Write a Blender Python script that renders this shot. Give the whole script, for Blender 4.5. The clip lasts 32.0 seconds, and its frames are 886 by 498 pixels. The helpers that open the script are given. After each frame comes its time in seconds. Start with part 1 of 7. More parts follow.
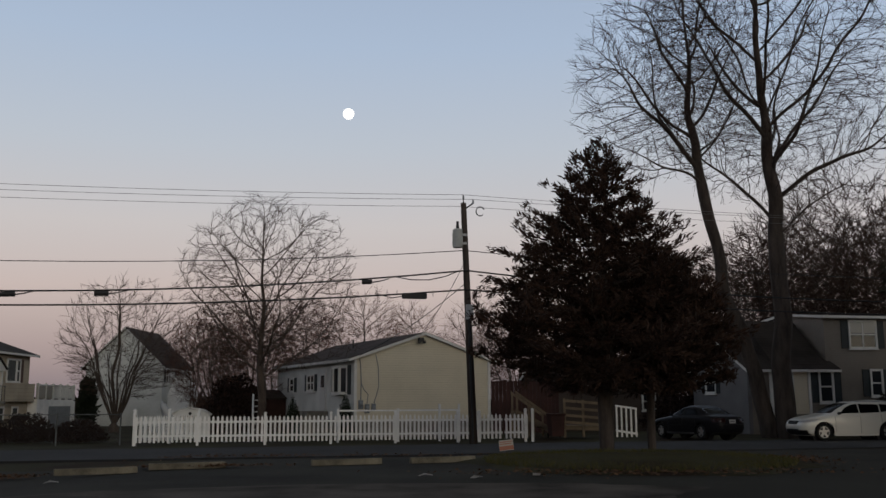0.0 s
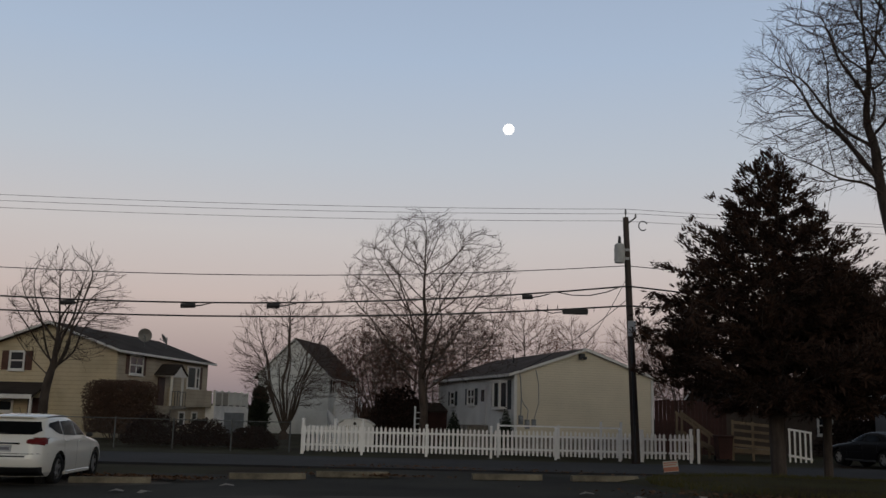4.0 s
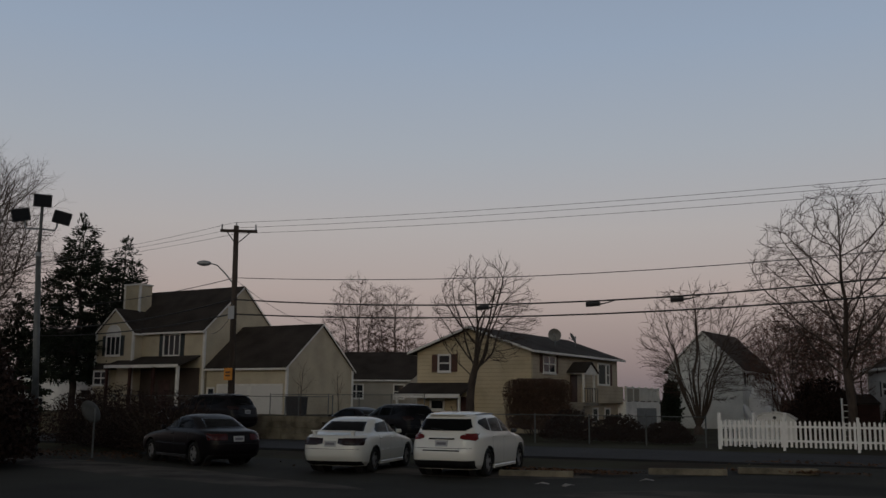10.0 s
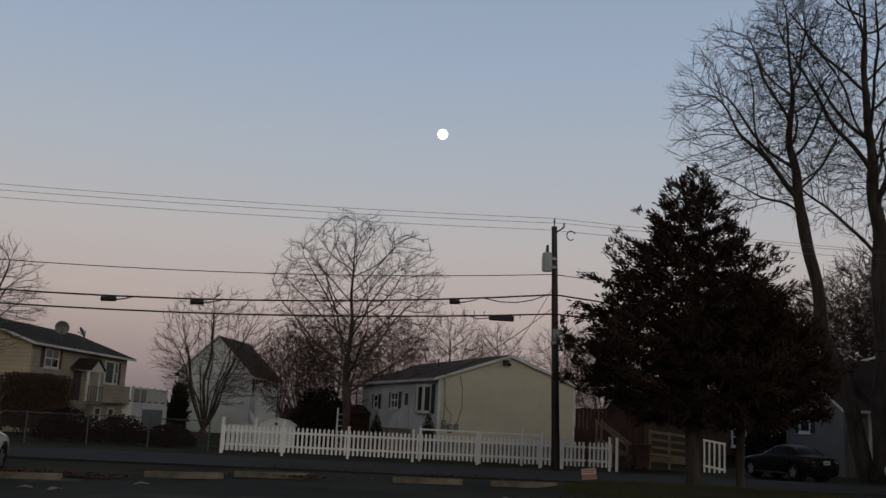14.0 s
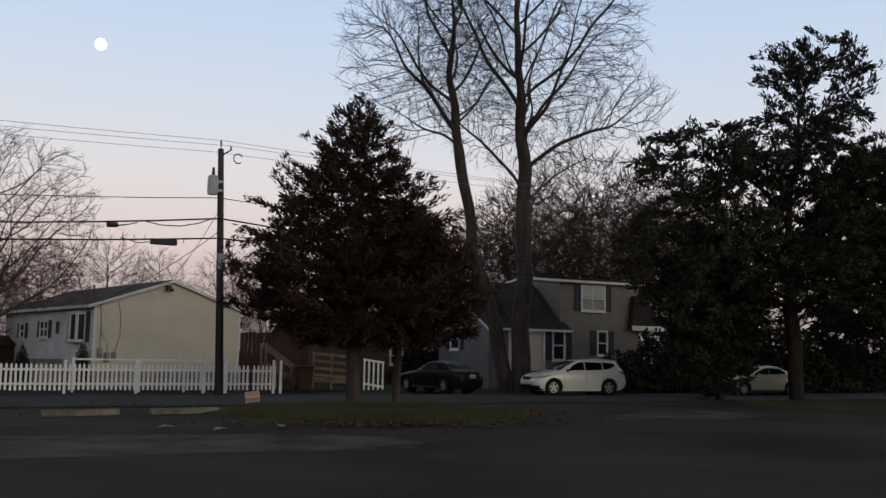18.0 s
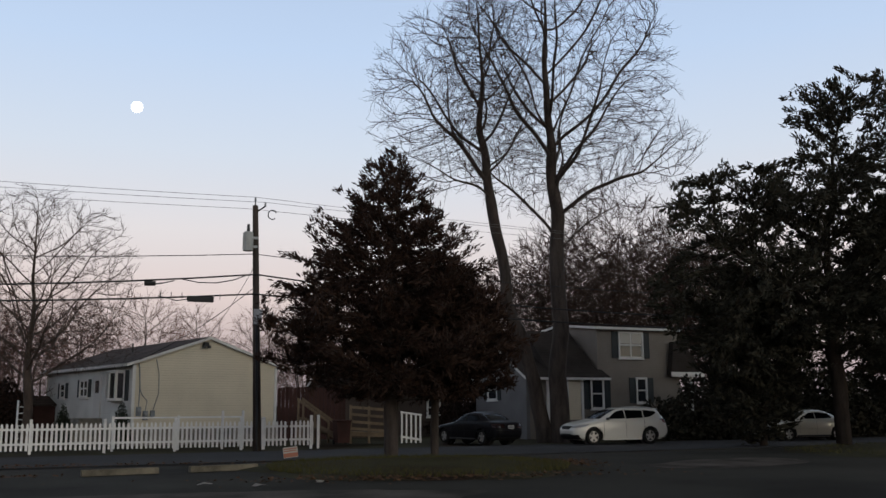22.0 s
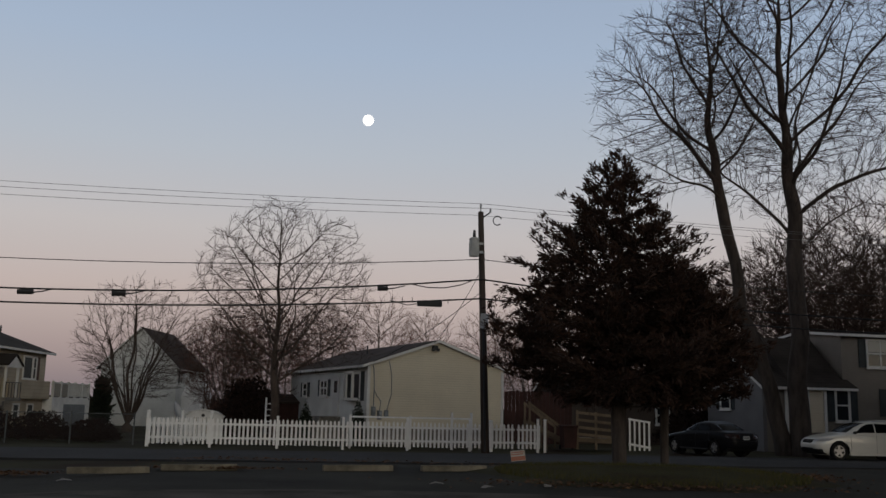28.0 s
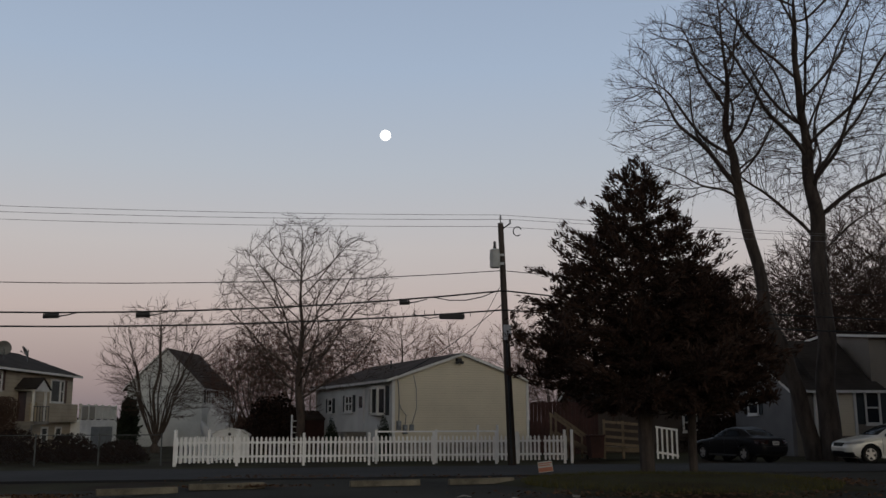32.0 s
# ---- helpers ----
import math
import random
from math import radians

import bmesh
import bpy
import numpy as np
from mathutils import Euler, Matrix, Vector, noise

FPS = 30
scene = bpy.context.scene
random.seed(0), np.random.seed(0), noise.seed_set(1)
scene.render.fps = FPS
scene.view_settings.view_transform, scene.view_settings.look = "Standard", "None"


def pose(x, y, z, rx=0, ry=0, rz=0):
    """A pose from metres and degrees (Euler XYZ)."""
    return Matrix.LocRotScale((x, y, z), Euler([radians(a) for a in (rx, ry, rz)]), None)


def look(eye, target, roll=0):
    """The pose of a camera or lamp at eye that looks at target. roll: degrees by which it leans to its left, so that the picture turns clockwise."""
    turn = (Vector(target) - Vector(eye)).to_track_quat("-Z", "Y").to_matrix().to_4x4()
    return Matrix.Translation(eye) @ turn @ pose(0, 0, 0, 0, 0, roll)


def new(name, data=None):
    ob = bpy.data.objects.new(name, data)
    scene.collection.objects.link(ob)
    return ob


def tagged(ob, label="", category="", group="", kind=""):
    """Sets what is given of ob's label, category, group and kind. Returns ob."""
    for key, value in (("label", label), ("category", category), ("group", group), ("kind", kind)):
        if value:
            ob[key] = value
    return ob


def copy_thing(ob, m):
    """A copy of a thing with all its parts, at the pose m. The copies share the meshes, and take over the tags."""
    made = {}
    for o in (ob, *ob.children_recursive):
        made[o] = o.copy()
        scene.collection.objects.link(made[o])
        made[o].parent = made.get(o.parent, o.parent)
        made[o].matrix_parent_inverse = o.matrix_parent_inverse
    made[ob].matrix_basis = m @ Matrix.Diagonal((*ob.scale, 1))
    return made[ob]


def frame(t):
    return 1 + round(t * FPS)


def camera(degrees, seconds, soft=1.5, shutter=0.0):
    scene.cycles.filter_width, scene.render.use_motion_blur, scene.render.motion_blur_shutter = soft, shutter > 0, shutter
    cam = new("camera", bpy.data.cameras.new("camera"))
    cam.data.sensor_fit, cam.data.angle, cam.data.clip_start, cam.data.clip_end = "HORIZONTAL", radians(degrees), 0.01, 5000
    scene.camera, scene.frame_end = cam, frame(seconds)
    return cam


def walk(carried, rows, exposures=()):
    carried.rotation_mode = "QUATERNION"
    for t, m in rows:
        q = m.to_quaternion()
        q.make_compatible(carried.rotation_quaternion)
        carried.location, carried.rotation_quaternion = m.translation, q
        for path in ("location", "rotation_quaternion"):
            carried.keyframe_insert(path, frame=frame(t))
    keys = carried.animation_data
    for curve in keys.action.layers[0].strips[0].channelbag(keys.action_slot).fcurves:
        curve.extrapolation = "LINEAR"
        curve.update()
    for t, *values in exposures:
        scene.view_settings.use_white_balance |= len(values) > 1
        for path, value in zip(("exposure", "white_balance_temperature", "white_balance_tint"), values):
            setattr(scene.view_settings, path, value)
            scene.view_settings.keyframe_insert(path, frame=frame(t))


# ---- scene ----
# Place: a small parking lot at dusk, a street behind it running at twelve degrees, houses and bare trees beyond.
# ---- camera ----
EYE = 1.6
ARM = 0.12
cam = camera(50.2, 32.0, soft=1.5)
ROWS = [
    (0.0, 0.31, 9.16, 0.26),
    (0.5, 1.17, 11.14, 0.35),
    (1.0, 1.71, 10.92, 0.42),
    (1.5, 1.48, 10.66, -0.41),
    (2.0, 2.69, 10.56, -0.71),
    (2.5, 5.61, 10.35, -0.45),
    (3.0, 6.96, 10.23, -0.89),
    (3.5, 8.49, 10.03, -1.24),
    (5.5, 13.33, 9.92, -1.49),
    (6.0, 15.06, 9.32, -1.37),
    (6.5, 16.58, 10.00, -1.61),
    (7.0, 17.68, 12.08, -2.13),
    (7.5, 18.66, 11.67, -1.95),
    (8.0, 21.78, 11.07, -1.15),
    (8.5, 24.49, 10.06, -0.65),
    (9.0, 29.20, 9.73, -0.61),
    (9.5, 31.54, 9.58, -0.50),
    (10.0, 34.04, 9.27, -0.55),
    (10.5, 35.54, 9.56, -0.57),
    (11.0, 33.30, 9.56, -0.57),
    (11.5, 29.36, 9.74, -0.78),
    (12.0, 23.13, 9.85, -0.94),
    (12.5, 18.29, 10.33, -1.90),
    (13.0, 14.33, 10.19, -2.00),
    (13.5, 8.90, 10.00, -2.59),
    (14.0, 5.24, 10.34, -2.85),
    (14.5, 0.58, 10.38, -2.48),
    (15.0, -5.04, 10.16, -2.52),
    (15.5, -10.10, 10.73, -2.68),
    (17.5, -12.65, 8.53, -1.20),
    (18.0, -14.60, 6.44, -0.92),
    (18.5, -14.15, 8.81, -0.40),
    (19.0, -15.17, 10.65, -0.25),
    (19.5, -15.67, 9.98, -0.20),
    (20.0, -15.77, 9.46, 0.34),
    (20.5, -15.78, 8.99, 0.71),
    (21.0, -14.81, 8.53, 0.59),
    (21.5, -13.86, 8.70, 0.41),
    (22.0, -12.36, 9.48, 0.31),
    (22.5, -10.57, 9.91, 0.41),
    (23.0, -6.51, 10.87, -0.08),
    (23.5, -3.40, 11.08, 0.52),
    (24.0, -1.14, 10.45, -0.11),
    (24.5, -0.08, 10.65, -0.26),
    (25.0, 2.07, 10.06, -0.89),
    (25.5, 2.45, 10.04, -1.24),
    (27.5, 1.21, 9.90, -1.37),
    (28.0, 1.06, 9.65, -1.27),
    (28.5, 1.03, 9.45, -0.92),
    (29.0, 1.35, 9.48, -1.51),
    (29.5, 5.77, 8.93, -0.76),
    (30.0, 5.38, 9.35, -1.27),
    (30.5, 4.31, 9.44, -0.42),
    (31.0, 3.96, 9.87, -0.42),
    (31.5, 3.10, 10.37, -0.23),
    (32.0, 2.58, 10.40, 0.19),
]
EXPOSURES = [(0.0, 0.05, 6625, 10), (2.0, 0.05, 6625, 10), (6.0, -0.18, 6665, 10), (8.0, -0.42, 6655, 10), (9.0, -0.40, 6651, 10), (10.5, -0.45, 6645, 10), (11.5, -0.42, 6640, 10),
             (13.0, -0.46, 6633, 10), (14.0, -0.26, 6629, 10), (15.0, -0.10, 6625, 10), (17.5, 0.36, 6505, 10), (19.0, 0.59, 6435, 10), (21.0, 0.54, 6415, 10),
             (23.0, 0.37, 6485, 10), (24.0, 0.20, 6535, 10), (25.0, 0.19, 6585, 10), (28.0, -0.08, 6625, 10), (29.0, -0.05, 6625, 10), (30.0, -0.10, 6625, 10),
             (32.0, -0.10, 6625, 10)]
walk(cam, [(t, pose(-ARM * math.sin(radians(yaw)), ARM * math.cos(radians(yaw)) - ARM, EYE, 90 + pitch, roll, yaw)) for t, yaw, pitch, roll in ROWS], EXPOSURES)

# ---- world and light: just after sunset, the glow of the west behind the camera, a full moon in the east ----
world = bpy.data.worlds.new("dusk_sky")
scene.world = world
world.use_nodes = True
wn, wl = world.node_tree.nodes, world.node_tree.links
wn.clear()
w_out, w_bg = wn.new("ShaderNodeOutputWorld"), wn.new("ShaderNodeBackground")
w_tc, w_sep, w_ramp = wn.new("ShaderNodeTexCoord"), wn.new("ShaderNodeSeparateXYZ"), wn.new("ShaderNodeValToRGB")
w_map = wn.new("ShaderNodeMapRange")
w_sky, w_add = wn.new("ShaderNodeTexSky"), wn.new("ShaderNodeMix")
w_sky.sky_type, w_sky.sun_disc = "NISHITA", False
w_sky.sun_elevation, w_sky.sun_rotation = radians(1.0), radians(153)
w_map.inputs["From Min"].default_value, w_map.inputs["From Max"].default_value = -0.05, 0.55
ramp = w_ramp.color_ramp
SKY = [(-0.05, (0.04, 0.036, 0.036)), (0.0, (0.19, 0.17, 0.19)), (0.06, (0.36, 0.30, 0.315)), (0.115, (0.50, 0.42, 0.42)), (0.18, (0.515, 0.485, 0.50)),
       (0.26, (0.445, 0.49, 0.565)), (0.36, (0.365, 0.455, 0.60)), (0.46, (0.31, 0.395, 0.545)), (0.55, (0.125, 0.125, 0.13))]
while len(ramp.elements) < len(SKY):
    ramp.elements.new(0.5)
for e, (z, c) in zip(ramp.elements, SKY):
    e.position, e.color = (z + 0.05) / 0.6, (*c, 1)
w_add.data_type, w_add.blend_type = "RGBA", "ADD"
w_add.inputs[0].default_value = 0.03
wl.new(w_tc.outputs["Generated"], w_sep.inputs[0])
wl.new(w_sep.outputs["Z"], w_map.inputs["Value"])
wl.new(w_map.outputs[0], w_ramp.inputs[0])
wl.new(w_ramp.outputs[0], w_add.inputs[6])
wl.new(w_sky.outputs[0], w_add.inputs[7])
wl.new(w_add.outputs[2], w_bg.inputs[0])
wl.new(w_bg.outputs[0], w_out.inputs[0])
w_bg.inputs[1].default_value = 1.0

glow = new("sun", bpy.data.lights.new("sun", "SUN"))
glow.data.energy, glow.data.angle, glow.data.color = 0.60, radians(45), (0.94, 0.90, 0.68)
glow.matrix_world = look((18, -36, 4.8), (0, 0, 0))

# ---- materials ----
def nodes_of(name):
    m = bpy.data.materials.new(name)
    m.use_nodes = True
    t = m.node_tree
    return m, t, t.nodes["Principled BSDF"]


def mat(name, color, rough=0.7, metal=0.0, var=0.25, scale=3.0, fine=40.0, bump=0.15, dark=None, spec=0.3, per_object=0.0, coat=0.0, stretch=(1, 1, 1)):
    """A surface with stains at one scale and grain at another."""
    m, t, b = nodes_of(name)
    n, l = t.nodes, t.links
    tc = n.new("ShaderNodeTexCoord")
    mp = n.new("ShaderNodeMapping")
    mp.inputs["Scale"].default_value = stretch
    l.new(tc.outputs["Object"], mp.inputs[0])
    big, small = n.new("ShaderNodeTexNoise"), n.new("ShaderNodeTexNoise")
    big.inputs["Scale"].default_value, small.inputs["Scale"].default_value = scale, fine
    big.inputs["Detail"].default_value, small.inputs["Detail"].default_value = 5, 4
    l.new(mp.outputs[0], big.inputs["Vector"])
    l.new(mp.outputs[0], small.inputs["Vector"])
    r = n.new("ShaderNodeValToRGB")
    dk = dark if dark else tuple(c * (1 - var * 1.3) for c in color)
    lt = tuple(min(1.0, c * (1 + var)) for c in color)
    r.color_ramp.elements[0].position, r.color_ramp.elements[1].position = 0.32, 0.70
    r.color_ramp.elements[0].color, r.color_ramp.elements[1].color = (*dk, 1), (*lt, 1)
    mid = r.color_ramp.elements.new(0.5)
    mid.color = (*color, 1)
    l.new(big.outputs["Fac"], r.inputs[0])
    mx = n.new("ShaderNodeMix")
    mx.data_type, mx.blend_type = "RGBA", "MULTIPLY"
    mx.inputs[0].default_value = min(1.0, var * 1.2)
    l.new(r.outputs[0], mx.inputs[6])
    g = n.new("ShaderNodeMapRange")
    g.inputs["From Min"].default_value, g.inputs["From Max"].default_value = 0.3, 0.7
    g.inputs["To Min"].default_value, g.inputs["To Max"].default_value = 0.55, 1.25
    l.new(small.outputs["Fac"], g.inputs["Value"])
    l.new(g.outputs[0], mx.inputs[7])
    last = mx.outputs[2]
    if per_object:
        oi, hv = n.new("ShaderNodeObjectInfo"), n.new("ShaderNodeHueSaturation")
        mr = n.new("ShaderNodeMapRange")
        mr.inputs["To Min"].default_value, mr.inputs["To Max"].default_value = 1 - per_object, 1 + per_object
        l.new(oi.outputs["Random"], mr.inputs["Value"])
        l.new(mr.outputs[0], hv.inputs["Value"])
        l.new(last, hv.inputs["Color"])
        last = hv.outputs[0]
    l.new(last, b.inputs["Base Color"])
    rr = n.new("ShaderNodeMapRange")
    rr.inputs["To Min"].default_value, rr.inputs["To Max"].default_value = max(0.02, rough - 0.12), min(1, rough + 0.12)
    l.new(small.outputs["Fac"], rr.inputs["Value"])
    l.new(rr.outputs[0], b.inputs["Roughness"])
    b.inputs["Metallic"].default_value = metal
    b.inputs["Specular IOR Level"].default_value = spec
    b.inputs["Coat Weight"].default_value = coat
    if bump:
        bp = n.new("ShaderNodeBump")
        bp.inputs["Strength"].default_value, bp.inputs["Distance"].default_value = bump, 0.02
        l.new(small.outputs["Fac"], bp.inputs["Height"])
        l.new(bp.outputs[0], b.inputs["Normal"])
    return m


def coursed(name, color, course, rough=0.65, depth=0.35, var=0.12, joint=0.7):
    """Lapped courses that run level, for siding and shingles: a saw-tooth in height, dark under each lap."""
    m = mat(name, color, rough, var=var, scale=0.7, fine=9.0, bump=0.0, spec=0.12 if "roof" in name else 0.3)
    t = m.node_tree
    n, l, b = t.nodes, t.links, t.nodes["Principled BSDF"]
    tc, sep = n.new("ShaderNodeTexCoord"), n.new("ShaderNodeSeparateXYZ")
    l.new(tc.outputs["Object"], sep.inputs[0])
    dv, fr = n.new("ShaderNodeMath"), n.new("ShaderNodeMath")
    dv.operation, fr.operation = "DIVIDE", "FRACT"
    dv.inputs[1].default_value = course
    l.new(sep.outputs["Z"], dv.inputs[0])
    l.new(dv.outputs[0], fr.inputs[0])
    bp = n.new("ShaderNodeBump")
    bp.inputs["Strength"].default_value, bp.inputs["Distance"].default_value, bp.invert = depth, 0.02, True
    l.new(fr.outputs[0], bp.inputs["Height"])
    l.new(bp.outputs[0], b.inputs["Normal"])
    seam = n.new("ShaderNodeMapRange")
    seam.inputs["From Min"].default_value, seam.inputs["From Max"].default_value = 0.86, 0.97
    seam.inputs["To Min"].default_value, seam.inputs["To Max"].default_value = 1.0, joint
    l.new(fr.outputs[0], seam.inputs["Value"])
    old = b.inputs["Base Color"].links[0].from_socket
    mx = n.new("ShaderNodeMix")
    mx.data_type, mx.blend_type = "RGBA", "MULTIPLY"
    mx.inputs[0].default_value = 1.0
    l.new(old, mx.inputs[6])
    l.new(seam.outputs[0], mx.inputs[7])
    l.new(mx.outputs[2], b.inputs["Base Color"])
    return m


def plain(name, color, rough=0.5, metal=0.0, spec=0.5, coat=0.0, emit=0.0):
    m, t, b = nodes_of(name)
    b.inputs["Base Color"].default_value, b.inputs["Roughness"].default_value = (*color, 1), rough
    b.inputs["Metallic"].default_value, b.inputs["Specular IOR Level"].default_value = metal, spec
    b.inputs["Coat Weight"].default_value = coat
    if emit:
        b.inputs["Emission Color"].default_value, b.inputs["Emission Strength"].default_value = (*color, 1), emit
    return m


def leaf_mat(name, a, b2, rough=0.75):
    m, t, b = nodes_of(name)
    n, l = t.nodes, t.links
    g, r = n.new("ShaderNodeNewGeometry"), n.new("ShaderNodeValToRGB")
    r.color_ramp.elements[0].color, r.color_ramp.elements[1].color = (*a, 1), (*b2, 1)
    l.new(g.outputs["Random Per Island"], r.inputs[0])
    l.new(r.outputs[0], b.inputs["Base Color"])
    b.inputs["Roughness"].default_value, b.inputs["Specular IOR Level"].default_value = rough, 0.15
    return m


LOT = mat("lot_asphalt", (0.033, 0.032, 0.027), 0.92, var=0.38, scale=0.22, fine=26, bump=0.5, spec=0.12)
ROAD = mat("road_asphalt", (0.026, 0.026, 0.028), 0.85, var=0.25, scale=0.35, fine=30, bump=0.35, spec=0.2)
GRAVEL = mat("worn_gravel", (0.075, 0.066, 0.058), 0.95, var=0.45, scale=0.8, fine=22, bump=0.7, spec=0.1)
EARTH = mat("yard_turf", (0.040, 0.038, 0.022), 0.95, var=0.4, scale=0.35, fine=9, bump=0.5, dark=(0.030, 0.020, 0.014), spec=0.08)
GRASS = leaf_mat("grass_blades", (0.032, 0.038, 0.010), (0.085, 0.070, 0.022))
LITTER = leaf_mat("leaf_litter", (0.060, 0.032, 0.018), (0.115, 0.064, 0.036))
CONCRETE = mat("old_concrete", (0.21, 0.19, 0.165), 0.9, var=0.35, scale=1.6, fine=30, bump=0.35)
CREAM = coursed("cream_vinyl_siding", (0.60, 0.53, 0.40), 0.115, 0.55, depth=0.45, var=0.06, joint=0.80)
PALE = coursed("pale_grey_siding", (0.58, 0.58, 0.55), 0.115, 0.55, depth=0.3, joint=0.86)
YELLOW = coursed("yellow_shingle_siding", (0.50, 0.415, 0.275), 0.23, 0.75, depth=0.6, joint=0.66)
# darker copy of the yellow shingles, side walls' shade put into the colour
YELLOWSH = coursed("shaded_yellow_shingles", (0.42, 0.355, 0.265), 0.23, 0.75, depth=0.6, joint=0.7)
BEIGE = coursed("beige_vinyl_siding", (0.43, 0.375, 0.275), 0.115, 0.55, depth=0.3, joint=0.87)
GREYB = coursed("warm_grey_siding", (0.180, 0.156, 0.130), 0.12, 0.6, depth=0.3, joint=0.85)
# darker copy of the warm grey, shade put into its colour
GREYSH = coursed("shaded_grey_siding", (0.135, 0.132, 0.133), 0.12, 0.6, depth=0.3, joint=0.85)
WHITES = coursed("white_siding", (0.84, 0.83, 0.81), 0.12, 0.6, depth=0.3, joint=0.87)
TRIM = mat("white_trim", (0.62, 0.61, 0.58), 0.5, var=0.08, scale=2, fine=30, bump=0.04)
VINYL = mat("white_vinyl", (0.76, 0.75, 0.73), 0.45, var=0.07, scale=2.5, fine=25, bump=0.03, per_object=0.05)
ROOF = coursed("asphalt_shingle_roof", (0.040, 0.033, 0.029), 0.14, 0.95, depth=0.6, var=0.25, joint=0.6)
ROOFB = coursed("brown_shingle_roof", (0.060, 0.046, 0.040), 0.14, 0.9, depth=0.6, var=0.25, joint=0.6)
GLASS = plain("window_glass", (0.02, 0.022, 0.026), 0.08, spec=0.32)
# pale window reflection of the sky, as a flat colour
SKYREFL = plain("painted_sky_reflection", (0.45, 0.42, 0.36), 0.6)
SHUT_D = mat("dark_green_shutter", (0.025, 0.032, 0.034), 0.55, var=0.15, bump=0.1)
SHUT_R = mat("brown_shutter", (0.085, 0.040, 0.028), 0.6, var=0.15, bump=0.1)
DOORP = plain("painted_door", (0.55, 0.54, 0.52), 0.45)
DARKDOOR = mat("dark_red_door", (0.05, 0.022, 0.018), 0.5, bump=0.1)
POLEW = mat("creosoted_pole", (0.055, 0.043, 0.036), 0.9, var=0.35, scale=1.2, fine=18, bump=0.6, stretch=(3, 3, 0.25))
GALV = mat("galvanised_steel", (0.32, 0.33, 0.34), 0.5, metal=0.6, var=0.15, bump=0.05)
GREYM = mat("grey_painted_steel", (0.22, 0.235, 0.25), 0.5, metal=0.2, var=0.15, bump=0.05)
XFGREY = mat("pale_transformer_paint", (0.40, 0.41, 0.40), 0.5, var=0.15, bump=0.05)
WIRE = plain("black_cable", (0.012, 0.012, 0.013), 0.7)
WIRET = plain("bare_aluminium_wire", (0.10, 0.10, 0.11), 0.6)
DISHG = mat("dull_dish_grey", (0.24, 0.24, 0.23), 0.6, var=0.2, bump=0.05)
# dark copy of the dish grey, with shade put into the colour
DISHSH = mat("shaded_dish_grey", (0.055, 0.055, 0.052), 0.7, var=0.25, bump=0.05)
MASTG = mat("dull_mast_steel", (0.105, 0.112, 0.112), 0.6, metal=0.2, var=0.2, bump=0.05)
DARKM = plain("dark_metal", (0.02, 0.02, 0.022), 0.5, metal=0.3)
BARK = mat("maple_bark", (0.055, 0.043, 0.036), 0.95, var=0.35, scale=2.2, fine=14, bump=0.8, stretch=(2, 2, 0.5))
BARK2 = mat("brown_bark", (0.070, 0.052, 0.042), 0.95, var=0.3, scale=2.5, fine=14, bump=0.6, stretch=(2, 2, 0.5))
PBARK = mat("pine_bark", (0.026, 0.020, 0.016), 0.95, var=0.35, scale=2.0, fine=12, bump=0.7, spec=0.1, stretch=(2, 2, 0.5))
TWIG = plain("twig_bark", (0.060, 0.040, 0.034), 0.95, spec=0.1)
TWIGR = plain("reddish_twig", (0.115, 0.062, 0.048), 0.95, spec=0.1)
TWIGG = plain("grey_twig", (0.085, 0.070, 0.064), 0.95, spec=0.1)
NEEDLE = leaf_mat("dark_cedar_foliage", (0.018, 0.011, 0.008), (0.048, 0.026, 0.018))
NEEDLE2 = leaf_mat("spruce_needles", (0.012, 0.017, 0.011), (0.030, 0.038, 0.024))
EVERG = leaf_mat("evergreen_foliage", (0.018, 0.019, 0.013), (0.046, 0.041, 0.029))
HEDGE = leaf_mat("brown_hedge_leaf", (0.055, 0.034, 0.026), (0.105, 0.066, 0.048))
SHRUB = leaf_mat("russet_shrub", (0.014, 0.009, 0.008), (0.034, 0.019, 0.014))
REDWOOD = mat("red_stained_wood", (0.042, 0.017, 0.014), 0.8, var=0.25, scale=1.5, fine=12, bump=0.3, per_object=0.12)
BROWNS = coursed("brown_board_siding", (0.055, 0.041, 0.034), 0.14, 0.8, depth=0.4, joint=0.8)
PALED = coursed("drab_grey_siding", (0.31, 0.285, 0.245), 0.115, 0.6, depth=0.3, joint=0.86)
PINE = mat("weathered_pine", (0.16, 0.12, 0.08), 0.8, var=0.25, scale=1.5, fine=14, bump=0.3, per_object=0.12)
PAINT_W = plain("white_car_paint", (0.64, 0.625, 0.57), 0.25, spec=0.5, coat=0.6)
PAINT_C = plain("cream_car_paint", (0.56, 0.56, 0.52), 0.3, spec=0.5, coat=0.5)
PAINT_K = plain("black_car_paint", (0.006, 0.005, 0.006), 0.3, spec=0.12)
PAINT_N = plain("navy_car_paint", (0.008, 0.008, 0.010), 0.3, spec=0.07)
PAINT_S = plain("champagne_car_paint", (0.50, 0.48, 0.41), 0.3, metal=0.4, coat=0.6)
CARGLASS = plain("car_glass", (0.008, 0.009, 0.010), 0.06, spec=0.1)
RUBBER = plain("tyre_rubber", (0.012, 0.012, 0.012), 0.85, spec=0.2)
ALLOY = plain("alloy_wheel", (0.42, 0.42, 0.43), 0.35, metal=0.7)
PLASTIC = plain("black_plastic", (0.015, 0.015, 0.016), 0.6)
REDLENS = plain("red_lens", (0.20, 0.010, 0.009), 0.25, coat=0.3)
DULLLENS = plain("dull_red_lens", (0.075, 0.008, 0.008), 0.25, coat=0.3)
